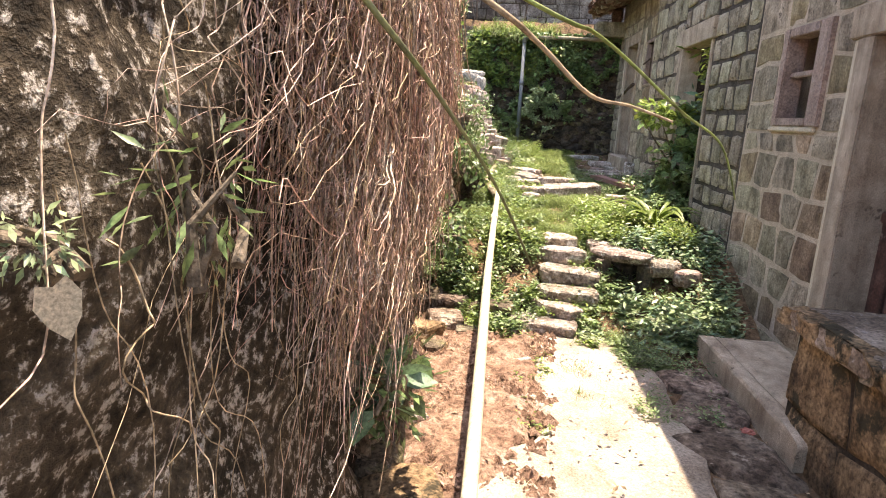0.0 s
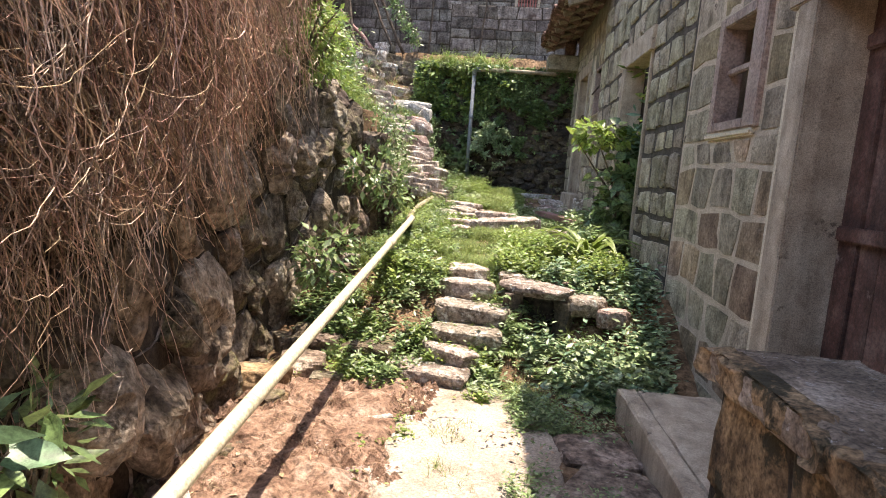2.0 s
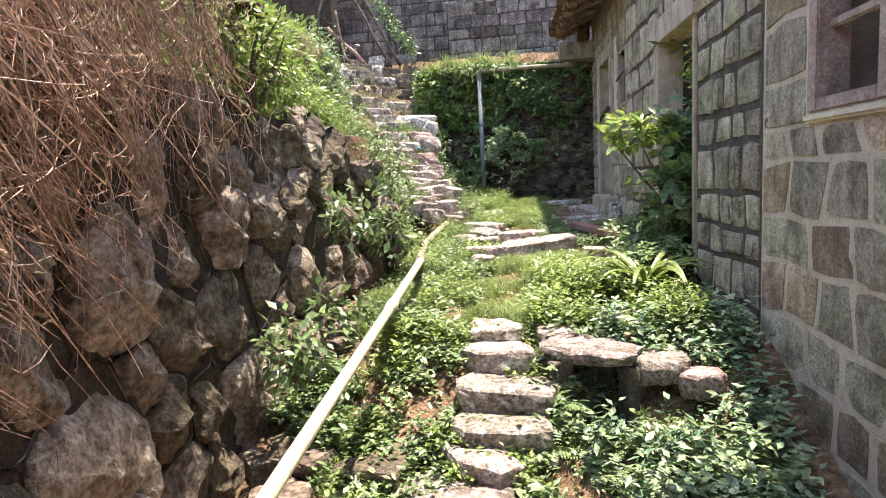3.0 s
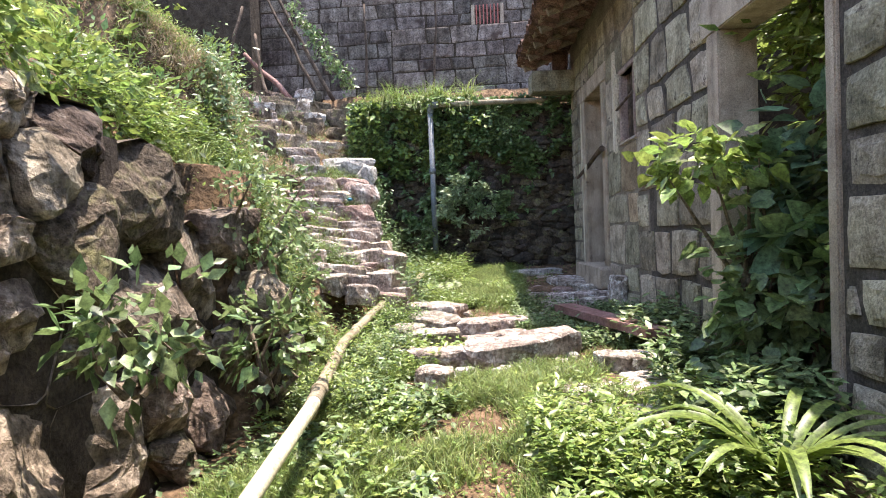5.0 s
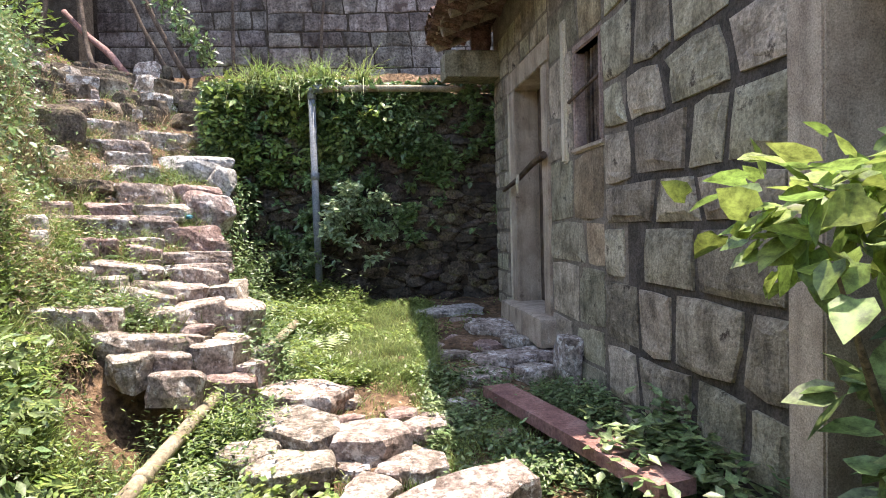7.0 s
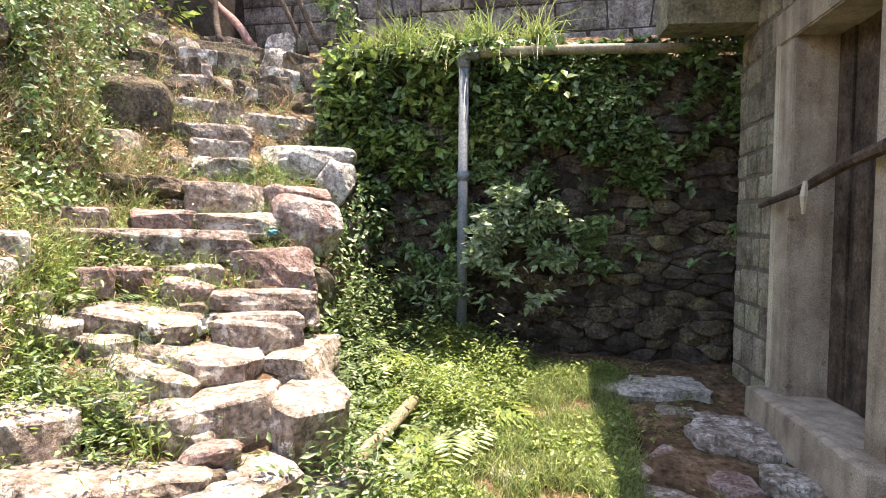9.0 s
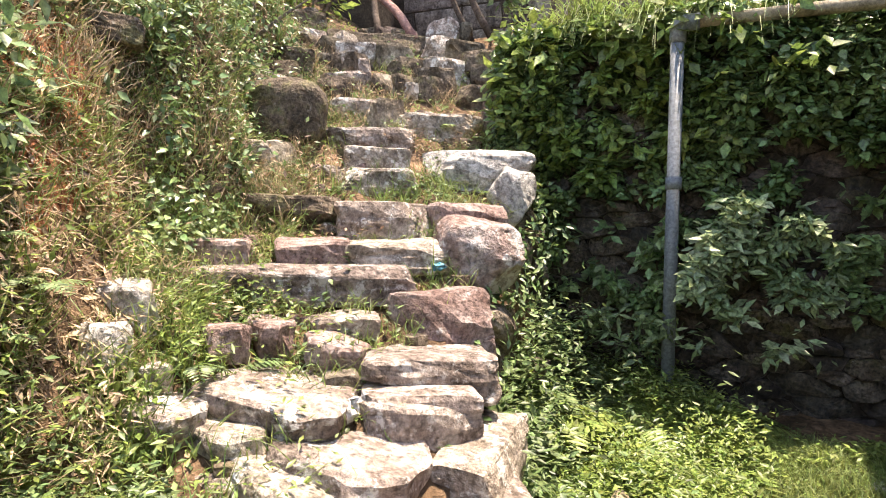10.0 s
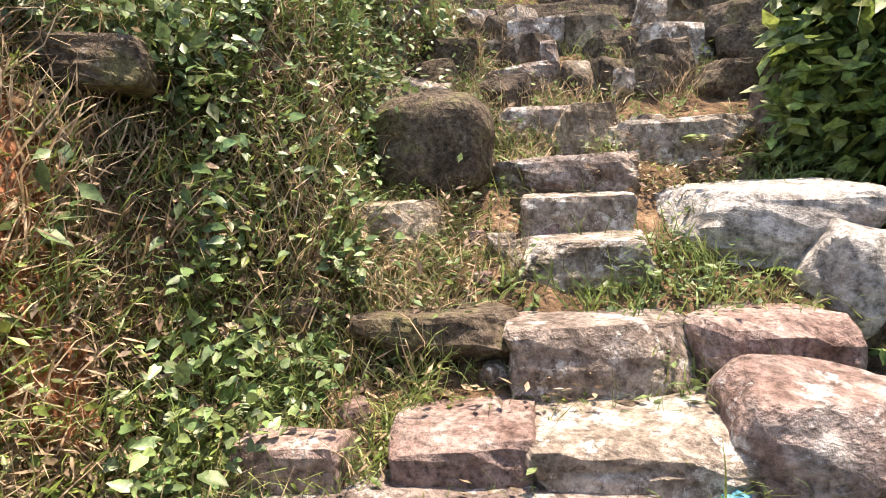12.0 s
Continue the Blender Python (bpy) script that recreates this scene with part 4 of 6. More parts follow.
slabs([
    (0.62, 7.43, 0.84, 0.44, 0.34, 0.10, 0, 0), (0.51, 7.98, 0.88, 0.42, 0.36, 0.10, 8, 1), (0.44, 8.86, 0.98, 0.50, 0.50, 0.13, -26, -2),
    (0.48, 8.42, 0.93, 0.58, 0.34, 0.12, -40, -3), (0.86, 8.28, 0.91, 0.40, 0.36, 0.12, 9, 1), (0.88, 7.70, 0.85, 0.22, 0.34, 0.12, -18, -1),
    (1.83, 7.30, 0.82, 0.42, 0.20, 0.12, 1, 0), (0.64, 7.05, 0.80, 0.26, 0.18, 0.09, -35, -2), (1.15, 8.42, 0.90, 0.22, 0.26, 0.11, -21, 0),
    (1.10, 7.98, 0.86, 0.30, 0.22, 0.10, -42, 4), (0.30, 8.12, 0.90, 0.26, 0.22, 0.12, 60, 0)], M_STEP, L3, G3, "field_stone")
slabs([
    (1.55, 6.86, 0.735, 0.50, 0.42, 0.06, -20, -1), (1.88, 6.98, 0.745, 0.34, 0.34, 0.06, -10, 0), (1.45, 6.42, 0.715, 0.34, 0.34, 0.05, 30, 0),
    (1.72, 6.45, 0.715, 0.26, 0.30, 0.05, 70, 0), (0.72, 7.58, 0.83, 0.18, 0.16, 0.08, 20, 3), (0.98, 7.92, 0.86, 0.16, 0.14, 0.08, 50, 0),
    (1.0, 8.62, 0.89, 0.2, 0.18, 0.08, 0, 0), (0.35, 7.6, 0.83, 0.22, 0.2, 0.08, 10, 0), (1.42, 7.1, 0.77, 0.24, 0.2, 0.07, 60, 0)], SURF, L3, G3, "field_stone")
slabs([(1.20, 7.52, 0.90, 0.80, 0.30, 0.15, 34, 5)], M_STEP, "long tilted granite slab with a broken end", G3, "stone_slab")
stones([(1.38, 11.14, 1.11, 0.66, 0.30, 0.03, 8)], M_WHITE, "sunlit pale slab at the foot of the back wall", "", "stone_slab", cut=3)
slabs([
    (0.85, 10.0, 0.955, 0.66, 0.20, 0.10, -2, 0), (1.86, 9.66, 0.975, 0.72, 0.36, 0.12, 15, 1), (1.66, 10.02, 0.985, 0.24, 0.22, 0.08, 8, 1),
    (1.95, 10.06, 1.015, 0.34, 0.26, 0.09, 2, 0), (1.84, 10.52, 1.055, 0.56, 0.42, 0.10, -24, -3), (1.22, 10.16, 0.965, 0.22, 0.26, 0.07, 17, 2),
    (1.44, 10.28, 0.975, 0.20, 0.26, 0.07, 8, 1), (1.30, 9.86, 0.955, 0.42, 0.20, 0.08, -6, 0), (1.08, 9.46, 0.925, 0.20, 0.2, 0.08, -1, 0),
    (1.55, 9.30, 0.925, 0.36, 0.28, 0.09, 30, 0), (1.9, 9.30, 0.955, 0.28, 0.26, 0.1, -14, 2), (1.6, 10.86, 1.055, 0.36, 0.3, 0.07, 10, 0),
    (1.25, 10.5, 0.985, 0.26, 0.24, 0.06, 40, 0), (0.45, 9.62, 0.925, 0.26, 0.18, 0.08, 12, 0)], SURF, "worn paving stone in the shade before the farmhouse", "paving by the farmhouse", "paving_stone")
stones([(2.10, 9.20, 1.14, 0.24, 0.10, 0.22, -78)], M_STEP, "upright rough stone leaning on the wall foot", "", "field_stone")
L4 = "irregular flat granite step in the weedy lane"
slabs([
    (0.98, 4.68, 0.69, 0.36, 0.28, 0.10, -10, 0), (1.02, 4.45, 0.62, 0.42, 0.30, 0.13, -9, 1), (1.07, 4.20, 0.50, 0.54, 0.30, 0.13, -8, -1),
    (1.06, 3.98, 0.38, 0.54, 0.28, 0.12, -1, 1), (0.97, 3.82, 0.29, 0.46, 0.26, 0.11, -32, 0), (0.87, 3.62, 0.20, 0.54, 0.30, 0.10, -12, 0)], M_STEP, L4, "steps in the lane", "step_stone")
slabs([(1.53, 4.38, 0.655, 0.56, 0.36, 0.05, -18, -2)], M_STEP, "thin slab bridging a dark hollow beside the steps", "", "stone_slab")
slabs([(1.88, 4.34, 0.61, 0.30, 0.28, 0.12, -8, 0), (2.06, 4.24, 0.56, 0.22, 0.22, 0.10, 20, 0), (1.35, 4.66, 0.67, 0.24, 0.2, 0.08, 30, 0), (1.72, 4.66, 0.66, 0.2, 0.2, 0.08, 60, 0)], SURF, "broken stone beside the steps", "steps in the lane", "field_stone")
# Lining stones get a dark colour that deepens the hollow's shade.
slabs([(1.36, 4.36, 0.585, 0.14, 0.26, 0.30, 4, 0), (1.74, 4.34, 0.575, 0.14, 0.26, 0.30, -6, 0), (1.55, 4.52, 0.56, 0.44, 0.14, 0.30, 0, 0)], M_DARKST, "stone lining the hollow under the slab, coloured dark for its shade", "steps in the lane", "field_stone")
stones([(0.48, 3.78, 0.25, 0.34, 0.25, 0.12, -11), (0.05, 3.9, 0.24, 0.4, 0.24, 0.13, -32), (0.12, 3.45, 0.2, 0.25, 0.2, 0.1, 20), (-0.02, 3.1, 0.22, 0.28, 0.2, 0.12, 60), (0.3, 1.15, 0.2, 0.34, 0.26, 0.12, 30), (0.12, 1.35, 0.22, 0.3, 0.22, 0.12, 80)], [M_MOSSY, M_DRY, M_OCHRE], "rounded brown fieldstone at the foot of the retaining wall", "stones at the wall foot", "field_stone")

stones([(-0.40, 6.40, 1.75, 0.34, 0.30, 0.22, 75), (-0.42, 6.75, 1.45, 0.40, 0.34, 0.30, 40), (-0.22, 6.62, 1.05, 0.30, 0.26, 0.28, 60), (-0.20, 6.50, 1.42, 0.28, 0.3, 0.24, 20), (-0.75, 7.5, 1.55, 0.3, 0.26, 0.16, 20)], [M_DRY, M_MOSSY], "big rough brown stone at the broken end of the retaining wall", "stones at the wall end", "field_stone", cut=9)
stones([(1.86, 2.9, 0.12, 0.34, 0.3, 0.02, 10), (1.9, 2.45, 0.115, 0.36, 0.4, 0.02, -20), (1.92, 1.95, 0.115, 0.4, 0.4, 0.02, 30), (1.95, 1.45, 0.115, 0.38, 0.44, 0.02, 5), (2.05, 1.0, 0.115, 0.4, 0.4, 0.02, 60)], M_DRY, "dark flat paving stone in the shade of the terrace", "paving in the lane", "paving_stone", cut=5)
rs = random.Random(77)
stones([(rs.uniform(0.55, 1.0), rs.uniform(2.2, 3.7), 0.11, rs.uniform(0.05, 0.13), rs.uniform(0.04, 0.08), 0.02, rs.uniform(0, 180)) for _ in range(26)], [M_STEP, M_WHITE, M_RED], "small broken stone chip at the edge of the lane", "stone chips by the lane", "stone_chip")
for _ in range(34):
    x_, y_ = rs.uniform(-0.15, 0.35), rs.uniform(1.5, 5.6)
    x_ = max(x_, float(wall_x(y_)) + 0.08)
    w_ = rs.uniform(0.07, 0.2)
    seed_[0] += 1
    rock("field_stone", x_, y_, float(land(x_, y_)) + w_ * 0.45, w_, w_ * rs.uniform(0.6, 1), w_ * 0.9, rs.uniform(0, 180), seed_[0], rs.choice([M_DRY, M_MOSSY, M_STEP, M_OCHRE]), "rubble stone fallen at the foot of the retaining wall", "stone", "rubble at the wall foot", n=5)
for _ in range(40):
    x_, y_ = rs.uniform(0.1, 1.7), rs.uniform(7.2, 9.2)
    w_ = rs.uniform(0.05, 0.16)
    seed_[0] += 1
    rock("rubble_stone", x_, y_, float(land(x_, y_)) + w_ * 0.35, w_, w_ * rs.uniform(0.6, 1), w_ * 0.7, rs.uniform(0, 180), seed_[0], rs.choice([M_STEP, M_RED, M_STEP, M_WHITE]), "small granite rubble between the flat stones", "stone", "rubble on the lane", n=4)
for _ in range(60):
    y_ = rs.uniform(8.8, 11.6)
    x_ = float(edge_x(y_)) - rs.uniform(0.05, 1.1)
    w_ = rs.uniform(0.05, 0.15)
    seed_[0] += 1
    rock("rubble_stone", x_, y_, float(land(x_, y_)) + w_ * 0.4, w_, w_ * rs.uniform(0.6, 1), w_ * 0.8, rs.uniform(0, 180), seed_[0], rs.choice([M_STEP, M_RED, M_DRY, M_MOSSY]), "small rough stone wedged among the stair steps", "stone", G1, n=4)
for _ in range(80):
    y_ = rs.uniform(8.75, 11.5)
    ex_ = float(edge_x(y_))
    z0_, z1_ = float(np.interp(y_, GY, GZ)), float(stair_z(ex_, y_))
    w_ = rs.uniform(0.16, 0.34)
    seed_[0] += 1
    rock("field_stone", ex_ + rs.uniform(-0.12, -0.02), y_, rs.uniform(z0_ + 0.15, max(z0_ + 0.16, z1_ - 0.12)), w_, w_ * rs.uniform(0.6, 1), w_ * 0.75, rs.uniform(0, 180), seed_[0], rs.choice([M_DRY, M_DARKST, M_MOSSY]), "rough stone in the rubble flank under the stair", "stone", "stones of the stair flank", n=6, ex=12, cut=10)
for _ in range(46):
    x_, y_ = rs.uniform(-3.6, -1.3), rs.uniform(11.2, 13.0)
    w_ = rs.uniform(0.12, 0.32)
    seed_[0] += 1
    rock("field_stone", x_, y_, float(land(x_, y_)) + w_ * 0.5, w_, w_ * rs.uniform(0.6, 1), w_ * 0.8, rs.uniform(0, 180), seed_[0], rs.choice([M_STEP, M_DRY, M_DRY, M_MOSSY]), "grey fieldstone of the rubble heap above the stair", "stone", "stones at the stair head", n=5)

# ---- poles and pipes ----
pm = thing("water_pipe", "long cream plastic pipe lying along the lane on stones", "pipe")
bm = bmesh.new()
tube(bm, [(0.80, -1.2, 0.42), (0.63, 1.0, 0.55), (0.47, 3.0, 0.685), (0.375, 4.4, 0.80), (0.286, 5.81, 0.93)], 0.028, 14)
part("tube", bm, M_PVC, pm, smooth=True)
bm = bmesh.new()
tube(bm, [(0.366, 4.53, 0.811), (0.357, 4.68, 0.824)], 0.036, 14)
part("coupling", bm, M_PVC, pm, smooth=True)
wp = thing("old_pole", "weathered bamboo-like pole lying through the weeds, mossy at joints", "pole")
bm = bmesh.new()
tube(bm, [(0.262, 5.80, 0.885), (0.13, 6.5, 0.875), (0.0, 7.32, 0.90), (0.0, 8.37, 0.99), (0.13, 10.3, 1.14)], 0.034, 12)
part("shaft", bm, M_POLE, wp, smooth=True)
for y, x, z in ((6.2, 0.187, 0.88), (6.9, 0.066, 0.888), (7.7, 0.0, 0.933), (8.6, 0.013, 1.008)):
    bm = bmesh.new()
    tube(bm, [(x, y - 0.02, z), (x, y + 0.02, z + 0.003)], 0.04, 12)
    part("joint", bm, M_POLE, wp, smooth=True)
pp = thing("standpipe", "upright grey plastic pipe with elbow and coupling carrying a level pipe", "pipe")
bm = bmesh.new()
tube(bm, [(0.16, 11.49, 0.95), (0.15, 11.49, 3.24)], 0.037, 14)
part("upright", bm, M_GREYPIPE, pp, smooth=True)
bm = bmesh.new()
tube(bm, [(0.15, 11.49, 3.20), (0.15, 11.49, 3.27), (0.165, 11.492, 3.295), (0.19, 11.495, 3.305), (0.26, 11.50, 3.307)], 0.046, 14)
part("elbow", bm, M_GREYPIPE, pp, smooth=True)
bm = bmesh.new()
tube(bm, [(0.155, 11.49, 2.40), (0.155, 11.49, 2.47)], 0.045, 14)
part("coupling", bm, M_GREYPIPE, pp, smooth=True)
bm = bmesh.new()
tube(bm, [(0.2, 11.495, 3.306), (1.0, 11.6, 3.325), (1.95, 11.70, 3.32), (2.3, 11.74, 3.33)], 0.035, 14)
part("crossbar", bm, M_POLE, pp, smooth=True)

pk = thing("plank", "red-brown timber plank with a cut slot lying by the wall", "plank")
bm = bmesh.new()
c0, c1 = Vector((1.57, 8.85, 0.95)), Vector((2.03, 7.40, 0.88))
L = (c1 - c0).length
pk.matrix_basis = pose(*c0, 0, 0, math.degrees(math.atan2((c1 - c0).y, (c1 - c0).x)))
for a in ((0, L - 0.32, -0.085, 0.085), (L - 0.32, L - 0.16, -0.085, -0.04), (L - 0.32, L - 0.16, 0.04, 0.085), (L - 0.16, L, -0.085, 0.085)):
    box(bm, a[0], a[1], a[2], a[3], -0.06, 0.0)
bmesh.ops.remove_doubles(bm, verts=bm.verts[:], dist=0.001)
part("board", bm, M_PLANK, pk)

# ---- upper terrace: window, sticks ----
uw = thing("barred_window", "small red-barred window high in the upper house wall", "window")
for a in ((0.62, 0.68, 4.98, 5.55), (1.12, 1.18, 4.98, 5.55)):
    bm = bmesh.new()
    box(bm, a[0], a[1], 14.12, 14.18, a[2], a[3], 0.005)
    part("frame", bm, M_DRESS, uw)
bm = bmesh.new()
box(bm, 0.62, 1.18, 14.12, 14.18, 4.92, 4.98, 0.005)
part("sill", bm, M_DRESS, uw)
for i in range(7):
    bm = bmesh.new()
    tube(bm, [(0.71 + i * 0.062, 14.15, 4.98), (0.71 + i * 0.062, 14.15, 5.55)], 0.012, 6)
    part("bar", bm, M_REDBAR, uw)
for nm, a, b, r, lb in (("stake", (-1.01, 13.05, 3.7), (-1.03, 13.05, 5.3), 0.022, "thin pale upright stake before the upper wall"),
                        ("stake", (0.03, 13.05, 3.7), (0.12, 13.0, 5.4), 0.02, "thin branching pale stake before the upper wall"),
                        ("leaning_pole", (-1.55, 12.9, 3.75), (-2.55, 13.1, 5.7), 0.03, "leaning pole overgrown with a climber"),
                        ("leaning_pole", (-1.75, 12.95, 3.75), (-2.7, 13.15, 5.6), 0.025, "leaning pole overgrown with a climber"),
                        ("log", (-2.1, 12.6, 3.75), (-2.95, 12.95, 4.6), 0.04, "reddish rough log propped above the stair"),
                        ("log", (-2.5, 12.6, 3.75), (-2.8, 12.95, 4.9), 0.03, "grey rough log propped above the stair"),
                        ("log", (-3.2, 12.7, 4.1), (-3.0, 13.0, 5.4), 0.03, "grey rough log propped above the stair")):
    bm = bmesh.new()
    a, b = Vector(a), Vector(b)
    tube(bm, [a.lerp(b, k / 8) + noise.noise_vector(a.lerp(b, k / 8) * 2) * 0.05 for k in range(9)], [r * (1.1 - 0.04 * k) for k in range(9)], 8)
    tagged(part(nm, bm, M_GREYWOOD if r < 0.035 else M_PLANK, smooth=True), lb, "pole")
bm = slab_mesh(0.42, 0.30, 0.07, 71)
tagged(part("slab_fragment", bm, M_DRESS, m=pose(-0.22, 2.35, 2.30, 6, -14, 20)), "broken grey slab fragment lying on the retaining wall", "slab")
for nm, p, s, mt, lb in (("scrap", (-0.63, 9.42, 1.64), 0.09, M_CLOTH, "crumpled white plastic scrap among the step stones"),
                         ("scrap", (-0.66, 10.22, 2.03), 0.035, M_BLUE, "small blue plastic scrap beside the boulder"),
                         ("scrap", (-1.12, 9.5, 1.86), 0.05, M_DARK, "small dark rag in the weeds"),
                         ("scrap", (2.02, 2.2, 0.14), 0.03, M_REDBAR, "small red scrap in the shade of the terrace")):
    bm = bmesh.new()
    bmesh.ops.create_icosphere(bm, subdivisions=3, radius=1)
    for v in bm.verts:
        v.co += noise.noise_vector(v.co * 1.5 + Vector(p)) * 0.7 + noise.noise_vector(v.co * 4 + Vector(p)) * 0.25
        v.co = Vector((v.co.x * s, v.co.y * s * 0.8, v.co.z * s * 0.45))
    tagged(part(nm, bm, mt, m=Matrix.Translation(p)), lb, "scrap")

# ---- vegetation ----
RN = np.random.default_rng(11)


def leaf_cloud(name, P, A, N, L, W, material, kind="leaf", parent=None, fold=0.18, droop=0.25):
    """Leaves at P with axis A, normal N, length L and width W; a folded and drooping blade of eight or fewer triangles."""
    n = len(P)
    A = A / np.linalg.norm(A, axis=1, keepdims=True)
    B = np.cross(N, A)
    B /= np.linalg.norm(B, axis=1, keepdims=True) + 1e-9
    N = np.cross(A, B)
    if kind == "leaf":
        T = [(0, 0, 0), (0.42, -0.46, 0), (0.42, 0.46, 0), (1, 0, -1), (0.45, 0, 1)]
        F = [(0, 1, 4), (1, 3, 4), (3, 2, 4), (2, 0, 4)]
    elif kind == "heart":
        T = [(0, 0, 0), (-0.1, -0.32, 0), (0.22, -0.52, 0), (0.6, -0.36, -0.2), (1, 0, -1), (0.6, 0.36, -0.2), (0.22, 0.52, 0), (-0.1, 0.32, 0), (0.4, 0, 0.8)]
        F = [(0, 1, 8), (1, 2, 8), (2, 3, 8), (3, 4, 8), (4, 5, 8), (5, 6, 8), (6, 7, 8), (7, 0, 8)]
    elif kind == "blade":
        T = [(0, -0.5, 0), (0, 0.5, 0), (0.4, -0.42, 0.35), (0.4, 0.42, 0.35), (0.75, -0.25, 0.0), (0.75, 0.25, 0.0), (1, 0, -1)]
        F = [(0, 2, 3), (0, 3, 1), (2, 4, 5), (2, 5, 3), (4, 6, 5)]
    T = np.array(T, float)
    L, W = np.broadcast_to(L, (n,)), np.broadcast_to(W, (n,))
    H = np.where(T[:, 2] > 0, T[:, 2] * -fold, T[:, 2] * droop) if kind != "blade" else T[:, 2] * droop
    V = P[:, None, :] + A[:, None, :] * (T[:, 0] * 1.0)[None, :, None] * L[:, None, None] + B[:, None, :] * T[:, 1][None, :, None] * W[:, None, None]
    hh = H[None, :, None] * (W if kind != "blade" else L)[:, None, None]
    V = V + N[:, None, :] * hh
    F = np.array(F)
    k = len(T)
    FF = (F[None] + (np.arange(n) * k)[:, None, None]).reshape(-1, 3)
    V = V.reshape(-1, 3)
    me = bpy.data.meshes.new(name)
    me.vertices.add(len(V))
    me.vertices.foreach_set("co", V.ravel().astype(np.float32))
    me.loops.add(len(FF) * 3)
    me.loops.foreach_set("vertex_index", FF.ravel().astype(np.int32))
    me.polygons.add(len(FF))
    me.polygons.foreach_set("loop_start", (np.arange(len(FF)) * 3).astype(np.int32))
    me.polygons.foreach_set("loop_total", np.full(len(FF), 3, np.int32))
    me.update(calc_edges=True)
    me.materials.append(material)
    ob = new(name, me)
    if parent:
        ob.parent = parent
    return ob


def rnd_dir(n, up=0.3, out=None, k=0.0):
    a = RN.uniform(0, 2 * np.pi, n)
    D = np.stack([np.cos(a), np.sin(a), RN.normal(up, 0.35, n)], 1)
    if out is not None:
        D[:, :2] = D[:, :2] * (1 - k) + np.asarray(out)[None, :2] * k * 1.5
    return D


def blobs(n, pts, sd=0.5):
    """Clumpy thinning of the points: keep the n that sit highest in a noise field."""
    v = nz(pts[:, 0], pts[:, 1], 6.0, sd) + 0.5 * nz(pts[:, 0], pts[:, 1], 17.0, sd + 1) + RN.normal(0, 0.35, len(pts))
    return pts[np.argsort(-v)[:n]]


def region(n, x0, x1, y0, y1, clump=1.6, test=None):
    p = np.stack([RN.uniform(x0, x1, int(n * clump * 2.2)), RN.uniform(y0, y1, int(n * clump * 2.2))], 1)
    if test is not None:
        p = p[test(p[:, 0], p[:, 1])]
    stair = (p[:, 1] > 8.2) & (p[:, 0] > bank_x(p[:, 1]) + 0.42) & (p[:, 0] < edge_x(p[:, 1]))
    p = p[~stair | (RN.uniform(0, 1, len(p)) < 0.45)]
    p = blobs(min(n, int(len(p) / 1.15)), p, x0 + y0)
    return np.column_stack([p, ground_z(p[:, 0], p[:, 1])])


def weeds(name, base, leaves, hmin, hmax, L, W, material, label, kind="leaf", spread=0.05):
    """Low plants: at each base a stem with leaves around it."""
    n = len(base)
    h = RN.uniform(hmin, hmax, n)
    P = np.repeat(base, leaves, 0)
    t = np.tile(np.linspace(0.25, 1.0, leaves), n)
    hh = np.repeat(h, leaves)
    lean = np.repeat(RN.normal(0, 0.25, (n, 2)), leaves, 0)
    P = P + np.column_stack([lean * (t * hh)[:, None], t * hh])
    P[:, :2] += RN.normal(0, spread, (len(P), 2)) * 0.4
    A = rnd_dir(len(P), 0.25)
    N = np.tile([0, 0, 1.0], (len(P), 1)) + RN.normal(0, 0.3, (len(P), 3))
    s = RN.uniform(0.6, 1.3, len(P))
    return stuff(leaf_cloud(name, P, A, N, L * s, W * s, material, kind), label)


def grass(name, base, blades, hmin, hmax, w, material, label, lean=0.5):
    P = np.repeat(base, blades, 0)
    P[:, :2] += RN.normal(0, 0.02, (len(P), 2))
    A = np.column_stack([RN.normal(0, lean, (len(P), 2)), np.ones(len(P))])
    N = np.column_stack([RN.normal(0, 1, (len(P), 2)), np.full(len(P), 0.2)])
    h = RN.uniform(hmin, hmax, len(P))
    return stuff(leaf_cloud(name, P, A, N, h, np.full(len(P), w), material, "blade", droop=0.35), label)


def ferns(name, base, fronds, L, material, label):
    """Ferns: arching fronds with leaflets both sides."""
    n = len(base) * fronds
    B = np.repeat(base, fronds, 0)
    a = RN.uniform(0, 2 * np.pi, n)
    ln = L * RN.uniform(0.6, 1.2, n)
    dirx = np.column_stack([np.cos(a), np.sin(a), np.zeros(n)])
    k = 14
    P, A, N, LL = [], [], [], []
    for i in range(1, k):
        t = i / k
        pos = B + dirx * (ln * t * 0.85)[:, None] + np.column_stack([np.zeros((n, 2)), ln * (0.75 * t - 0.75 * t * t)])
        side = np.column_stack([-np.sin(a), np.cos(a), np.zeros(n)])
        for s in (-1, 1):
            P.append(pos)
            A.append(side * s + dirx * 0.5 + [0, 0, -0.15])
            N.append(np.tile([0, 0, 1.0], (n, 1)) + dirx * (t - 0.3))
            LL.append(ln * 0.28 * math.sin(math.pi * (0.12 + 0.86 * t)))
    P, A, N, LL = np.concatenate(P), np.concatenate(A), np.concatenate(N), np.concatenate(LL)
    return stuff(leaf_cloud(name, P, A, N, LL, LL * 0.28, material, "leaf"), label)


def free(x, y):
    """Off the worn lane."""
    return ~((y < 3.5) & (x > 0.55) & (x < 2.3))


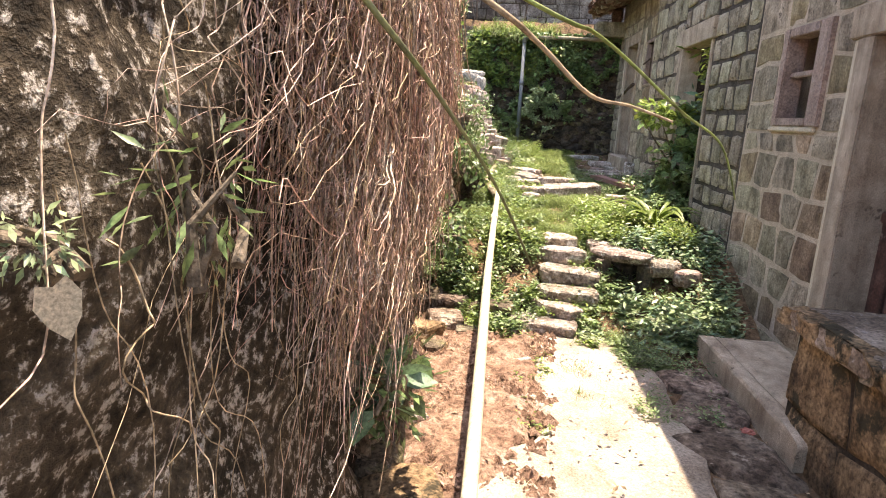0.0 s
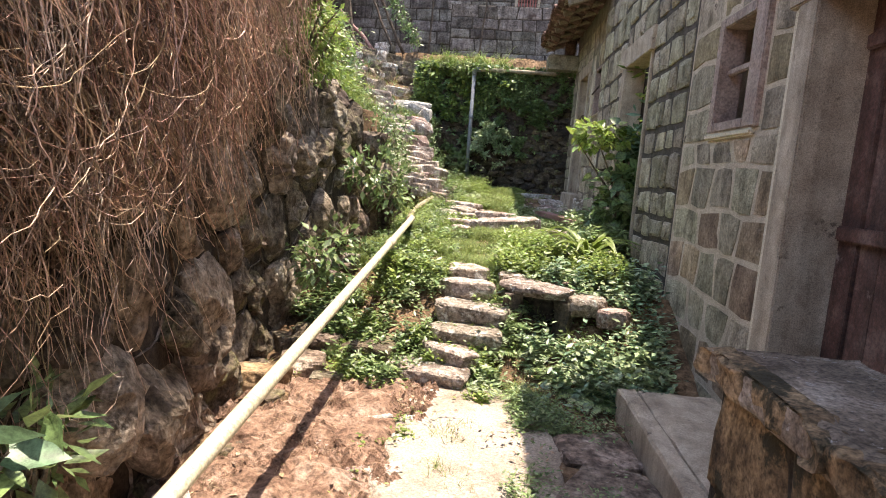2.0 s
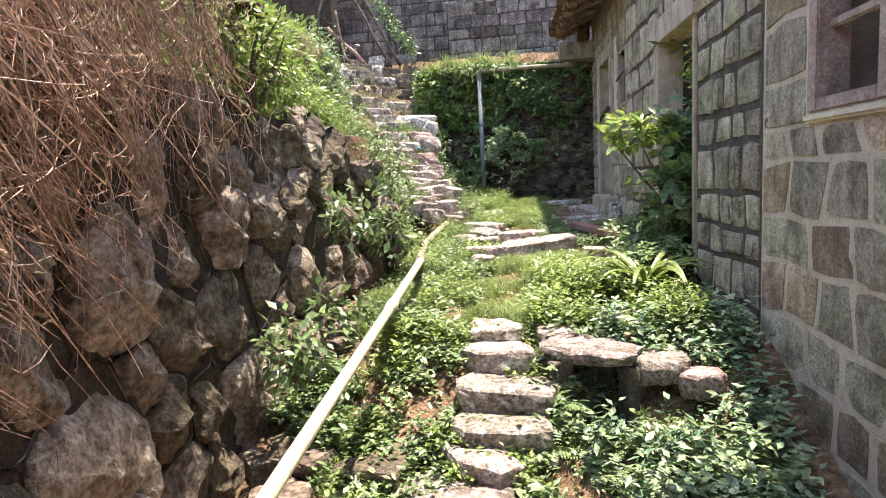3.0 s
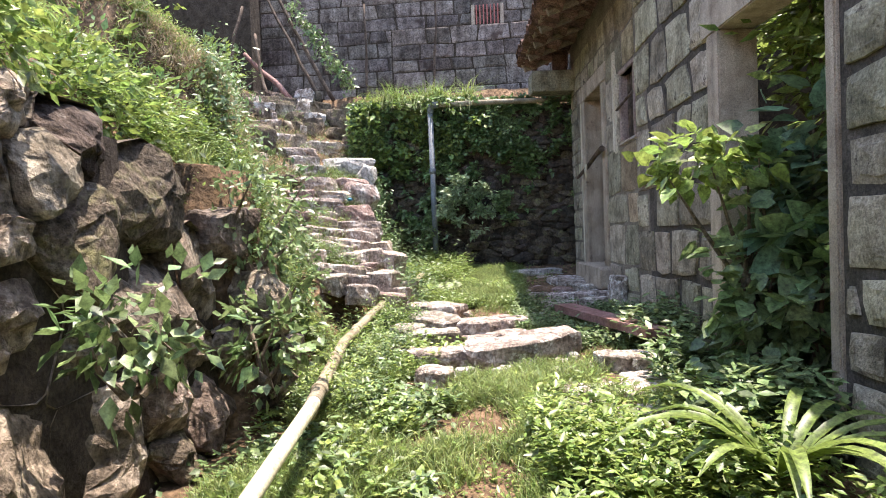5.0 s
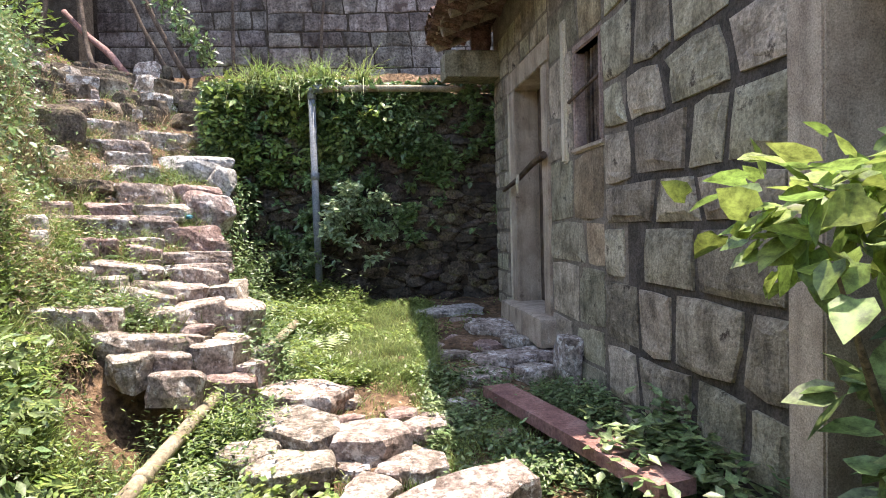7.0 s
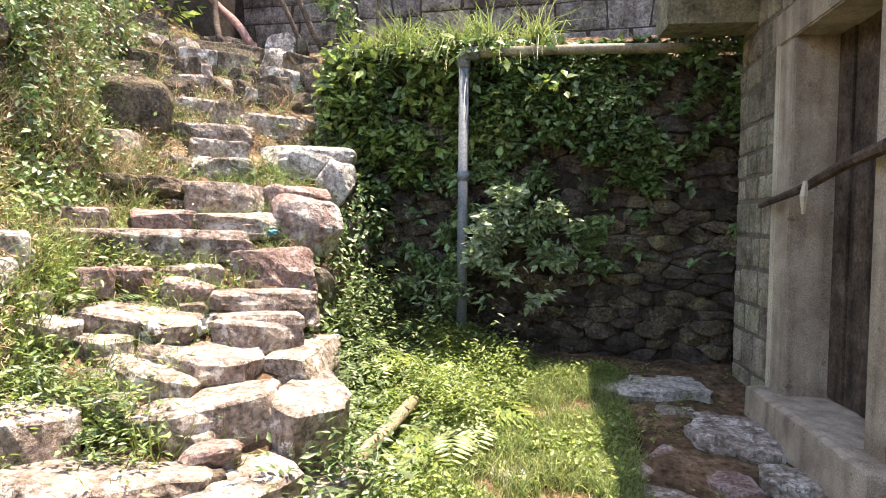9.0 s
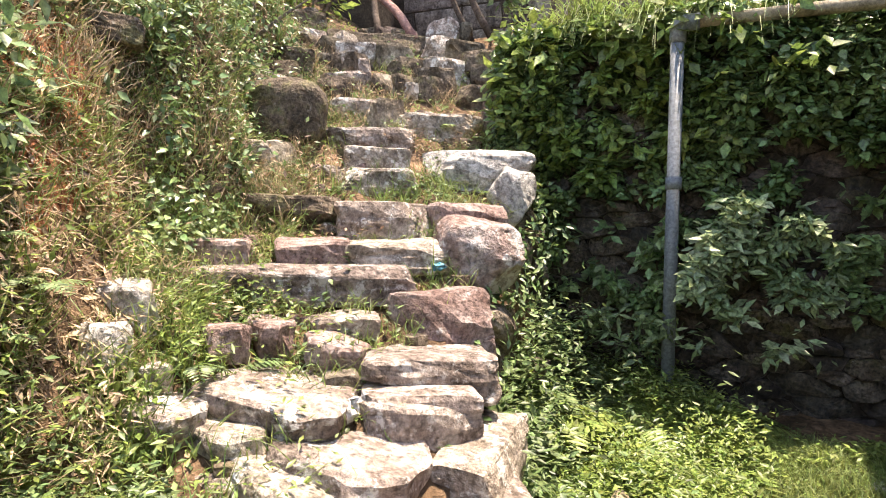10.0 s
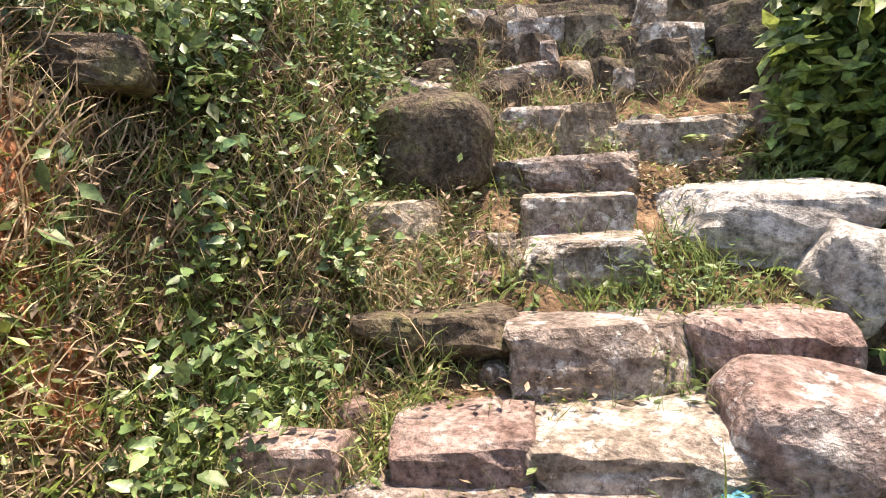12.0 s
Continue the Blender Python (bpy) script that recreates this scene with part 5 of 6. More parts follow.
weeds("dry_weeds", region(1500, -3.4, -1.0, 8.2, 11.6), 8, 0.03, 0.18, 0.035, 0.014, M_DEAD, "dry brown withered weeds on the bank")
weeds("weeds", region(400, -2.0, -0.75, 8.2, 9.7), 8, 0.04, 0.2, 0.03, 0.014, M_LBRIGHT, "straggling weeds on the bank beside the steps")
weeds("weeds", region(1300, 0.3, 1.3, 3.3, 4.75), 8, 0.03, 0.13, 0.035, 0.02, M_LBRIGHT, "low bright weeds beside the steps")
grass("grass", region(1500, 0.2, 1.9, 3.4, 4.8), 5, 0.03, 0.12, 0.005, M_GRASS, "fine grass beside the steps")
grass("grass", region(500, -2.6, -0.4, 8.9, 11.5), 6, 0.05, 0.17, 0.006, M_GRASS, "fresh tufts on the bank beside the stair")
weeds("weeds", region(650, -3.3, -1.8, 9.4, 11.6), 9, 0.04, 0.22, 0.032, 0.014, M_LIVY, "dark small-leaved growth on the high bank")
# grass platform and lane edges
grass("grass", region(13000, -0.05, 1.9, 4.75, 7.3), 5, 0.05, 0.14, 0.006, M_GRASS, "short bright green grass on the lane")
grass("grass", region(9500, 0.0, 1.25, 9.3, 11.3, 0.6), 5, 0.04, 0.12, 0.005, M_GRASS, "bright grass patch below the ivy wall")
grass("grass", region(2850, 0.2, 2.1, 7.2, 9.3), 4, 0.03, 0.09, 0.005, M_GRASS, "sparse grass between the fallen stones")
grass("grass", region(3300, -2.8, -0.1, 6.4, 9.2), 5, 0.06, 0.2, 0.006, M_GRASS, "grass on the bank")
grass("grass", region(2600, -3.2, -0.6, 9.3, 12.4), 4, 0.04, 0.13, 0.005, M_GRASS, "tufts between the steps")
grass("dry_grass", region(1600, -2.3, -1.3, 8.4, 9.9), 5, 0.05, 0.2, 0.005, M_STRAW, "dry straw over the low bank")
grass("dry_grass", region(4500, -3.4, -1.4, 8.8, 12.0), 4, 0.05, 0.2, 0.005, M_STRAW, "dry straw on the bank")
grass("dry_grass", region(1330, -0.2, 0.9, 0.8, 3.6), 3, 0.03, 0.12, 0.004, M_STRAW, "dry twigs and straw on red soil", lean=1.6)
weeds("weeds", region(2850, -0.1, 1.9, 4.75, 7.4), 7, 0.03, 0.10, 0.03, 0.016, M_LBRIGHT, "low bright green weeds")
weeds("weeds", region(1710, 1.2, 2.2, 4.7, 6.4), 10, 0.08, 0.28, 0.048, 0.024, M_LBRIGHT, "taller leafy weeds before the gateway")
weeds("weeds", region(300, 1.5, 2.4, 3.45, 4.8), 8, 0.06, 0.26, 0.06, 0.032, M_LPALE, "dark broad-leaved weeds at the wall foot")
ferns("ferns", region(40, 1.2, 2.2, 3.4, 4.9), 7, 0.24, M_LMID, "green feathery ferns beside the steps")
weeds("weeds", region(190, 1.2, 2.2, 3.4, 4.8), 8, 0.05, 0.18, 0.06, 0.032, M_LPALE, "bluish broad leaves in the shade beside the steps")
weeds("weeds", region(620, 1.45, 2.1, 3.0, 4.2), 9, 0.04, 0.16, 0.032, 0.012, M_LMID, "dark low weeds by the kerb")
weeds("weeds", region(800, -0.2, 0.8, 3.4, 6.8), 8, 0.05, 0.15, 0.05, 0.032, M_LMID, "broad-leaved weeds under the pipe")
weeds("weeds", region(500, 0.35, 0.75, 3.9, 8.0), 8, 0.05, 0.15, 0.05, 0.03, M_LBRIGHT, "bright weeds along the pipe")
weeds("weeds", region(3230, -1.4, 0.4, 6.3, 8.9), 9, 0.06, 0.20, 0.036, 0.016, M_LMID, "dense weeds on the bank")
weeds("weeds", region(1500, -1.5, 0.3, 6.2, 8.6), 12, 0.10, 0.32, 0.038, 0.012, M_LBRIGHT, "tall bright straggling weeds on the bank")
ferns("ferns", region(40, -0.9, 0.25, 6.4, 8.4), 7, 0.3, M_LBRIGHT, "bright feathery ferns on the bank")
grass("grass", region(60, 1.0, 1.35, 2.3, 3.0), 9, 0.03, 0.09, 0.004, M_GRASS, "small grass tuft in a crack of the lane")
weeds("weeds", region(260, 1.45, 1.95, 2.2, 3.3, 1.3), 9, 0.03, 0.13, 0.03, 0.013, M_LMID, "low green weeds along the kerb")
weeds("weeds", region(420, 0.42, 0.82, 3.35, 4.5, 0.8), 9, 0.04, 0.15, 0.045, 0.026, M_LMID, "leafy weeds between the pipe and the steps")
weeds("weeds", region(300, 1.55, 2.4, 3.3, 5.2, 0.8), 9, 0.05, 0.24, 0.055, 0.03, M_LBLUE, "bluish broad-leaved weeds along the wall foot")
weeds("weeds", region(220, 1.2, 2.3, 3.5, 4.6, 0.8), 9, 0.04, 0.14, 0.04, 0.022, M_LMID, "low weeds around the broken stones")
weeds("weeds", region(50, 0.7, 0.95, 1.9, 3.5, 1.3), 9, 0.02, 0.08, 0.03, 0.017, M_LBRIGHT, "small weeds at the edge of the soil")
weeds("weeds", region(2470, -2.6, -0.3, 6.4, 9.3), 8, 0.06, 0.22, 0.034, 0.013, M_LBRIGHT, "sunlit weeds on the bank")
weeds("weeds", region(1710, 0.1, 1.2, 9.2, 11.4), 7, 0.03, 0.12, 0.035, 0.018, M_LBRIGHT, "weeds in the grass patch")
weeds("weeds", region(1330, 1.15, 2.2, 7.7, 9.3), 8, 0.04, 0.14, 0.035, 0.02, M_LMID, "shaded creeping weeds beside the plank")
weeds("weeds", region(950, 1.9, 2.35, 5.9, 8.2), 9, 0.10, 0.35, 0.07, 0.04, M_LMID, "leafy weeds at the gate foot")
weeds("weeds", region(2280, -0.5, 0.6, 10.2, 11.7, test=lambda x, y: x > edge_x(y) + 0.12), 9, 0.06, 0.30, 0.038, 0.015, M_LBRIGHT, "leafy growth at the foot of the ivy wall")
weeds("weeds", region(1710, -3.4, -0.7, 9.4, 12.4), 7, 0.03, 0.14, 0.035, 0.02, M_LMID, "small weeds among the steps")
weeds("weeds", region(900, -3.6, -1.6, 8.6, 11.5), 8, 0.04, 0.16, 0.032, 0.016, M_LMID, "weeds on the high bank")
ferns("ferns", region(60, -0.4, 0.45, 9.9, 11.5, test=lambda x, y: x > edge_x(y) + 0.15), 8, 0.46, M_LBRIGHT, "ferns at the wall foot")
ferns("ferns", region(40, -2.2, -0.1, 6.6, 9.4), 6, 0.21, M_LMID, "ferns on the bank")
ferns("ferns", region(12, -1.6, -0.6, 11.0, 11.8), 6, 0.2, M_LBRIGHT, "small bright ferns by the stair head")
ferns("ferns", region(30, 1.5, 2.1, 3.2, 4.2), 6, 0.24, M_LMID, "ferns near the kerb")


def carpet(name, n, x0, x1, y0, y1, L, material, label, up=0.012):
    p = region(n, x0, x1, y0, y1, 1.3)
    p[:, 2] += RN.uniform(0.0, up * 2, len(p))
    s = RN.uniform(0.5, 1.4, len(p))
    return stuff(leaf_cloud(name, p, rnd_dir(len(p), 0.2), np.tile([0, 0, 1.0], (len(p), 1)) + RN.normal(0, 0.5, (len(p), 3)), L * s, L * 0.55 * s, material), label)


carpet("ground_leaves", 15000, -4.0, 0.2, 6.6, 12.6, 0.03, M_LMID, "tiny creeping leaves over the bank")
carpet("ground_leaves", 9000, -0.3, 2.4, 3.5, 11.5, 0.026, M_LBRIGHT, "tiny creeping leaves over the lane", 0.02)
carpet("ground_leaves", 5000, 0.0, 1.3, 9.2, 11.4, 0.022, M_LBRIGHT, "tiny leaves in the grass patch", 0.04)
carpet("ground_leaves", 4000, 0.0, 1.9, 3.3, 4.8, 0.024, M_LBRIGHT, "tiny leaves among the lane steps", 0.03)
carpet("ground_leaves", 9000, -4.0, -0.3, 8.0, 12.8, 0.028, M_LBRIGHT, "tiny sunlit leaves among the steps", 0.02)
carpet("straw_litter", 16000, -4.0, 0.4, 7.0, 12.6, 0.03, M_STRAW, "straw and dry leaf litter on the bank")
carpet("straw_litter", 3500, 0.0, 2.3, 0.5, 9.5, 0.022, M_STRAW, "dry leaf litter along the lane")
grass("fine_grass", region(6500, -3.8, -0.4, 7.6, 12.0), 4, 0.03, 0.13, 0.0035, M_GRASS, "fine grass over the bank and steps", lean=0.8)


def face_points(n, y0, y1, b0, b1, clump=0.6):
    """Points over the steep bank beside the stair, b metres in from its foot, in clumps."""
    k = int(n * 2.2)
    y = RN.uniform(y0, y1, k)
    b = RN.uniform(b0, b1, k)
    v = clump * (nz(y * 1.0, b * 2.4, 6.0, 2) + 0.7 * nz(y, b * 2.4, 15.0, 5)) + RN.normal(0, 0.3, k)
    o = np.argsort(-v)[:n]
    x = bank_x(y[o]) - b[o]
    return np.column_stack([x, y[o], ground_z(x, y[o])])


def face_leaves(name, n, y0, y1, b0, b1, L, W, material, label, off=0.05, kind="leaf", clump=0.6, hang=0.1):
    p = face_points(n, y0, y1, b0, b1, clump)
    t = RN.exponential(off, n)
    p += np.column_stack([t * 0.85, -0.3 * t, t * 0.5])
    A = np.column_stack([RN.normal(0.5, 0.7, n), RN.normal(-0.2, 0.8, n), RN.normal(-hang, 0.6, n)])
    N = np.column_stack([RN.normal(0.5, 0.4, n), RN.normal(-0.2, 0.4, n), RN.normal(0.8, 0.35, n)])
    s_ = RN.uniform(0.55, 1.35, n)
    return stuff(leaf_cloud(name, p, A, N, L * s_, W * s_, material, kind), label)


face_leaves("bank_litter", 22000, 8.2, 11.4, -0.3, 0.6, 0.04, 0.008, M_STRAW, "matted straw and dry roots over the steep bank", 0.012, hang=0.6, clump=0.3)
face_leaves("bank_litter", 9000, 8.3, 9.5, -0.2, 0.55, 0.05, 0.006, M_STRAW, "pale dry straw over the sunny bank", 0.03, hang=0.2, clump=0.3)
face_leaves("bank_litter", 7000, 8.2, 11.4, -0.2, 0.6, 0.045, 0.018, M_DEAD, "withered brown leaves over the steep bank", 0.02, hang=0.4, clump=0.4)
face_leaves("bank_leaves", 9000, 8.2, 11.6, -0.3, 0.6, 0.034, 0.018, M_LBRIGHT, "small sunlit leaves over the steep bank", 0.03, clump=0.9)
face_leaves("bank_leaves", 6500, 9.4, 11.6, -0.05, 0.6, 0.032, 0.02, M_LIVY, "small dark round leaves hanging over the steep bank", 0.07, "heart", 1.1)
face_leaves("bank_leaves", 2600, 8.2, 9.8, 0.2, 0.7, 0.06, 0.034, M_LMID, "larger leaves hanging over the edge of the bank", 0.08, clump=0.9, hang=0.4)
grass("grass", face_points(1500, 8.2, 10.6, -0.3, 0.5), 6, 0.06, 0.20, 0.0045, M_GRASS, "long thin grass on the steep bank", lean=0.7)
ferns("ferns", face_points(26, 8.3, 10.2, -0.15, 0.4), 6, 0.17, M_LMID, "small ferns rooted in the steep bank")
k = 1200
P = face_points(k, 8.3, 10.9, 0.0, 0.55, 1.0)
pts = [P]
D = RN.normal(0, 1, (k, 3)) * [0.4, 1, 0.6] + [0.3, 0, -0.5]
for _ in range(9):
    D = D * 0.8 + RN.normal(0, 0.5, (k, 3)) + [0.06, 0, -0.12]
    q = pts[-1] + D * 0.018
    q[:, 2] = np.maximum(q[:, 2], ground_z(q[:, 0], q[:, 1]) + 0.004)
    pts.append(q)
ROOTS = np.stack(pts, 1)
bm = bmesh.new()
rows = []
for y in np.arange(8.82, 9.42, 0.03):
    row = []
    for k_ in range(16):
        b_ = 0.09 + 0.017 * k_
        x = float(bank_x(y)) - b_
        e_ = min(1, (y - 8.80) * 8, (9.42 - y) * 8, k_ / 3, (15 - k_) / 3) + 0.5 * noise.noise(Vector((x * 9, y * 9, 1)))
        row.append(bm.verts.new((x + 0.03 * e_, y, float(ground_z(x, y)) + 0.035 * e_ - 0.02 + 0.02 * noise.noise(Vector((x * 30, y * 30, 2))))))
    rows.append(row)
for a, b in zip(rows, rows[1:]):
    for k_ in range(15):
        bm.faces.new((a[k_], a[k_ + 1], b[k_ + 1], b[k_]))
stuff(part("bare_earth", bm, M_REDEARTH), "crumbling patch of bare orange-red earth in the bank")


def flank_points(n):
    """Points on the ground close beside the edge of the stair."""
    y = RN.uniform(8.9, 11.6, n)
    x = edge_x(y) + 0.04 + RN.exponential(0.12, n)
    return np.column_stack([x, y, ground_z(x, y)])


ferns("ferns", flank_points(60), 8, 0.36, M_LMID, "ferns growing against the flank of the stair")
weeds("weeds", flank_points(700), 11, 0.15, 0.55, 0.05, 0.02, M_LMID, "tall leafy weeds against the flank of the stair")
k = 2600
y_ = RN.uniform(9.6, 11.6, k)
z_ = RN.uniform(1.1, 2.6, k)
P = np.column_stack([edge_x(y_) + RN.exponential(0.06, k), y_, z_])
P = P[z_ < stair_z(P[:, 0], y_) - 0.12]
k = len(P)
stuff(leaf_cloud("flank_leaves", P, RN.normal(0, 0.6, (k, 3)) + [0.4, -0.3, -0.3], RN.normal(0, 0.4, (k, 3)) + [0.5, -0.3, 0.8], 0.05, 0.024, M_LIVY), "small leaves over the rubble flank under the stair")


def wall_leaves(name, n, x0, x1, z0, z1, y, L, W, material, label, dens, kind="leaf", thick=0.26):
    """Creepers in front of a wall that faces -y."""
    k = n * 3
    p = np.column_stack([RN.uniform(x0, x1, k), np.zeros(k), RN.uniform(z0, z1, k)])
    v = dens(p[:, 0], p[:, 2]) + 0.9 * nz(p[:, 0], p[:, 2], 6.5) + 1.0 * nz(p[:, 0], p[:, 2], 19.0) + RN.normal(0, 0.35, k)
    p = p[np.argsort(-v)[:n]]
    bulge = 0.5 + 0.5 * nz(p[:, 0], p[:, 2], 4.0, 3)
    p[:, 1] = y - thick * (0.15 + bulge) * RN.uniform(0.2, 1, n)
    A = np.column_stack([RN.normal(0, 1.0, n), RN.normal(-0.5, 0.5, n), RN.normal(-0.25, 0.6, n)])
    N = np.column_stack([RN.normal(0, 0.5, n), RN.normal(-0.5, 0.3, n), RN.normal(0.9, 0.35, n)])
    s = RN.uniform(0.6, 1.35, n)
    return stuff(leaf_cloud(name, p, A, N, L * s, W * s, material, kind), label)


wall_leaves("ivy", 21000, -0.95, 2.05, 1.25, 3.42, 11.8, 0.072, 0.046, M_LIVY, "dense dark ivy hanging over the back wall", lambda x, z: (z - 1.9) * 1.1 - np.clip(x - 0.9, 0, 2) * 0.9 - np.clip(x - 0.2, 0, 1) * np.clip(1.9 - z, 0, 1) * 4)
wall_leaves("ivy", 1300, 0.25, 0.95, 1.55, 2.35, 11.42, 0.07, 0.036, M_LPALE, "lighter leafy clump on the back wall", lambda x, z: 1 - np.abs(x - 0.6) * 2 - np.abs(z - 1.95) * 2)
# Sunlight on the upper left ivy is painted with the brighter leaf colour.
wall_leaves("ivy", 1200, -0.95, 0.9, 2.3, 3.42, 11.68, 0.085, 0.055, M_LBRIGHT, "creeper leaves on the back wall, in a brighter colour for sunlight", lambda x, z: (z - 2.6) * 1.2 - np.clip(x + 0.2, 0, 2) * 1.2)
wall_leaves("ivy", 700, -0.6, 0.35, 0.95, 1.7, 11.6, 0.08, 0.03, M_LMID, "trailing leaves low on the back wall", lambda x, z: 0.4 - np.abs(x + 0.1))
k = 520
t_ = RN.uniform(0, 1, k)
P = np.column_stack([-2.2 + 0.95 * t_ + RN.normal(0, 0.07, k), np.full(k, 12.93) + RN.normal(0, 0.05, k), 5.35 - 1.4 * t_ + RN.normal(0, 0.06, k)])
stuff(leaf_cloud("climber", P, RN.normal(0, 1, (k, 3)) + [0, -0.3, -0.5], RN.normal(0, 0.5, (k, 3)) + [0, -0.8, 0.6], RN.uniform(0.05, 0.11, k), RN.uniform(0.03, 0.06, k), M_LMID, "leaf"), "thin climber running up the leaning poles")
weeds("weeds", np.column_stack([RN.uniform(-0.85, 0.7, 420), RN.uniform(11.78, 12.15, 420), np.full(420, 3.27)]), 10, 0.08, 0.30, 0.06, 0.022, M_LBRIGHT, "bright weeds along the top of the ivy wall")
# long grass spilling over the wall top
nb = 1000
cl = RN.choice(np.array([-0.68, -0.5, -0.36, -0.2, -0.05, 0.05, 0.16, 0.3, 0.42, 0.62]), nb) + RN.normal(0, 0.05, nb)
P = np.column_stack([cl, 11.80 + 0.1 * np.sin(cl * 17) + RN.uniform(-0.05, 0.2, nb), 3.28 + 0.05 * np.sin(cl * 11)])
A = np.column_stack([RN.normal(0, 0.35, nb), RN.normal(-0.55, 0.5, nb), RN.uniform(0.4, 1.5, nb)])
stuff(leaf_cloud("long_grass", P, A, np.tile([0, 0.5, 1.0], (nb, 1)), RN.uniform(0.18, 0.48, nb), np.full(nb, 0.010), M_GRASS, "blade", droop=0.8), "long bright grass spilling over the wall top")


def bush(name, label, cx, cy, cz, rx, ry, rz, n, L, W, material, kind="leaf", stems=6, category="shrub", base=None, m2=None):
    th = thing(name, label, category)
    a, u = RN.uniform(0, 2 * np.pi, n), RN.uniform(-1, 1, n)
    r = np.clip(1 + 0.28 * np.sin(3 * a + cx * 7) + 0.22 * np.sin(5 * u * 2 + a * 2), 0.4, 1.6) * RN.uniform(0.25, 1, n) ** 0.5
    q = np.sqrt(1 - u * u)
    P = np.column_stack([cx + rx * r * q * np.cos(a), cy + ry * r * q * np.sin(a), cz + rz * r * u])
    keep = nz(P[:, 0] * 1.0 + P[:, 2], P[:, 1] + P[:, 2] * 0.7, 7.0 / max(0.6, rx)) + RN.normal(0, 0.5, n) > -0.55
    P = P[keep]
    n = len(P)
    A = (P - [cx, cy, cz]) / [rx, ry, rz] + RN.normal(0, 0.5, (n, 3)) + [0, 0, -0.2]
    N = np.tile([0, 0, 1.0], (n, 1)) + RN.normal(0, 0.45, (n, 3))
    s = RN.uniform(0.6, 1.3, n)
    leaf_cloud("foliage", P, A, N, L * s, W * s, material, kind, th)
    base = base or (cx, cy, cz - rz)
    bm = bmesh.new()
    for i in range(stems):
        q = P[RN.integers(0, n)]
        b = Vector(base) + Vector(RN.normal(0, 0.03, 3).tolist()) * (1, 1, 0)[0]
        mid = b.lerp(Vector(q.tolist()), 0.5) + Vector((RN.normal(0, .04), RN.normal(0, .04), 0.06 * rz))
        tube(bm, [b, mid, Vector(q.tolist())], [0.012 * (1 + rx), 0.008 * (1 + rx), 0.003], 6)
    part("stem", bm, M_BARK, th)
    return th


gsh = "big leafy shrub with large heart-shaped leaves growing out of the gateway"
bush("gateway_shrub", gsh, 2.46, 6.5, 1.26, 0.36, 0.36, 0.64, 1150, 0.10, 0.085, M_LMID, "heart", 5, base=(2.4, 6.6, 0.7))
bush("gateway_shrub", "bluish large-leaved climber filling the gateway", 2.62, 6.5, 1.75, 0.3, 0.3, 0.5, 420, 0.13, 0.12, M_LBLUE, "heart", 8, base=(2.5, 6.5, 0.7))
bush("gateway_shrub", "arching branch with bright young leaves", 2.02, 6.45, 1.90, 0.30, 0.25, 0.14, 230, 0.08, 0.065, M_LBRIGHT, "heart", 4, base=(2.3, 6.7, 1.2))
for i, (x, y, z, r, n) in enumerate(((3.45, 6.9, 2.4, 0.8, 4600), (3.9, 7.6, 3.2, 0.9, 2600), (4.6, 5.9, 2.6, 1.0, 2200), (3.5, 6.3, 1.3, 0.6, 2200), (3.05, 6.95, 2.9, 0.5, 2600), (7.5, 7.0, 4.4, 2.2, 3200), (6.4, 11.5, 3.6, 1.8, 2000))):
    bush("garden_tree", "small garden tree with dense bright foliage behind the wall", x, y, z, r, r, r * 1.1, n, 0.11, 0.055, [M_LBRIGHT, M_LMID][i % 2], "leaf", 16, "tree", base=(x, y, 0.8))
for x, y, z, r, n in ((-5.2, 6.5, 4.6, 1.3, 2600), (-5.8, 9.5, 5.2, 1.6, 2600), (-5.0, 12.0, 5.0, 1.2, 2200), (-4.6, 3.0, 4.3, 1.3, 2200), (-3.6, 12.6, 4.3, 0.5, 900), (-4.2, 0.0, 4.4, 1.4, 1800), (-0.5, 16.5, 7.6, 2.0, 1800), (-6.5, 15.5, 7.0, 2.2, 1800)):
    bush("bank_tree", "leafy small tree standing on the upper bank", x, y, z, r, r, r * 0.9, n, 0.12, 0.06, M_LBRIGHT if n % 400 else M_LMID, "leaf", 12, "tree", base=(x, y, z - r * 1.4))
# bushes along the top of the retaining wall
for x, y, z, r, n, mt in ((-0.68, 5.0, 2.35, 0.38, 1500, M_LBRIGHT), (-0.95, 5.9, 2.25, 0.42, 1500, M_LBRIGHT), (-0.35, 4.4, 2.35, 0.30, 900, M_LBRIGHT), (-1.1, 6.6, 2.2, 0.5, 1400, M_LMID), (-0.6, 6.9, 1.5, 0.4, 1000, M_LMID), (-1.3, 5.2, 2.8, 0.6, 1500, M_LBRIGHT)):
    bush("bank_shrub", "bright leafy shrub leaning over the retaining wall" if mt is M_LBRIGHT else "green shrub growing from the bank", x, y, z, r, r * 1.3, r * 0.9, int(n * 1.7), 0.06, 0.032, mt, "leaf", 10)
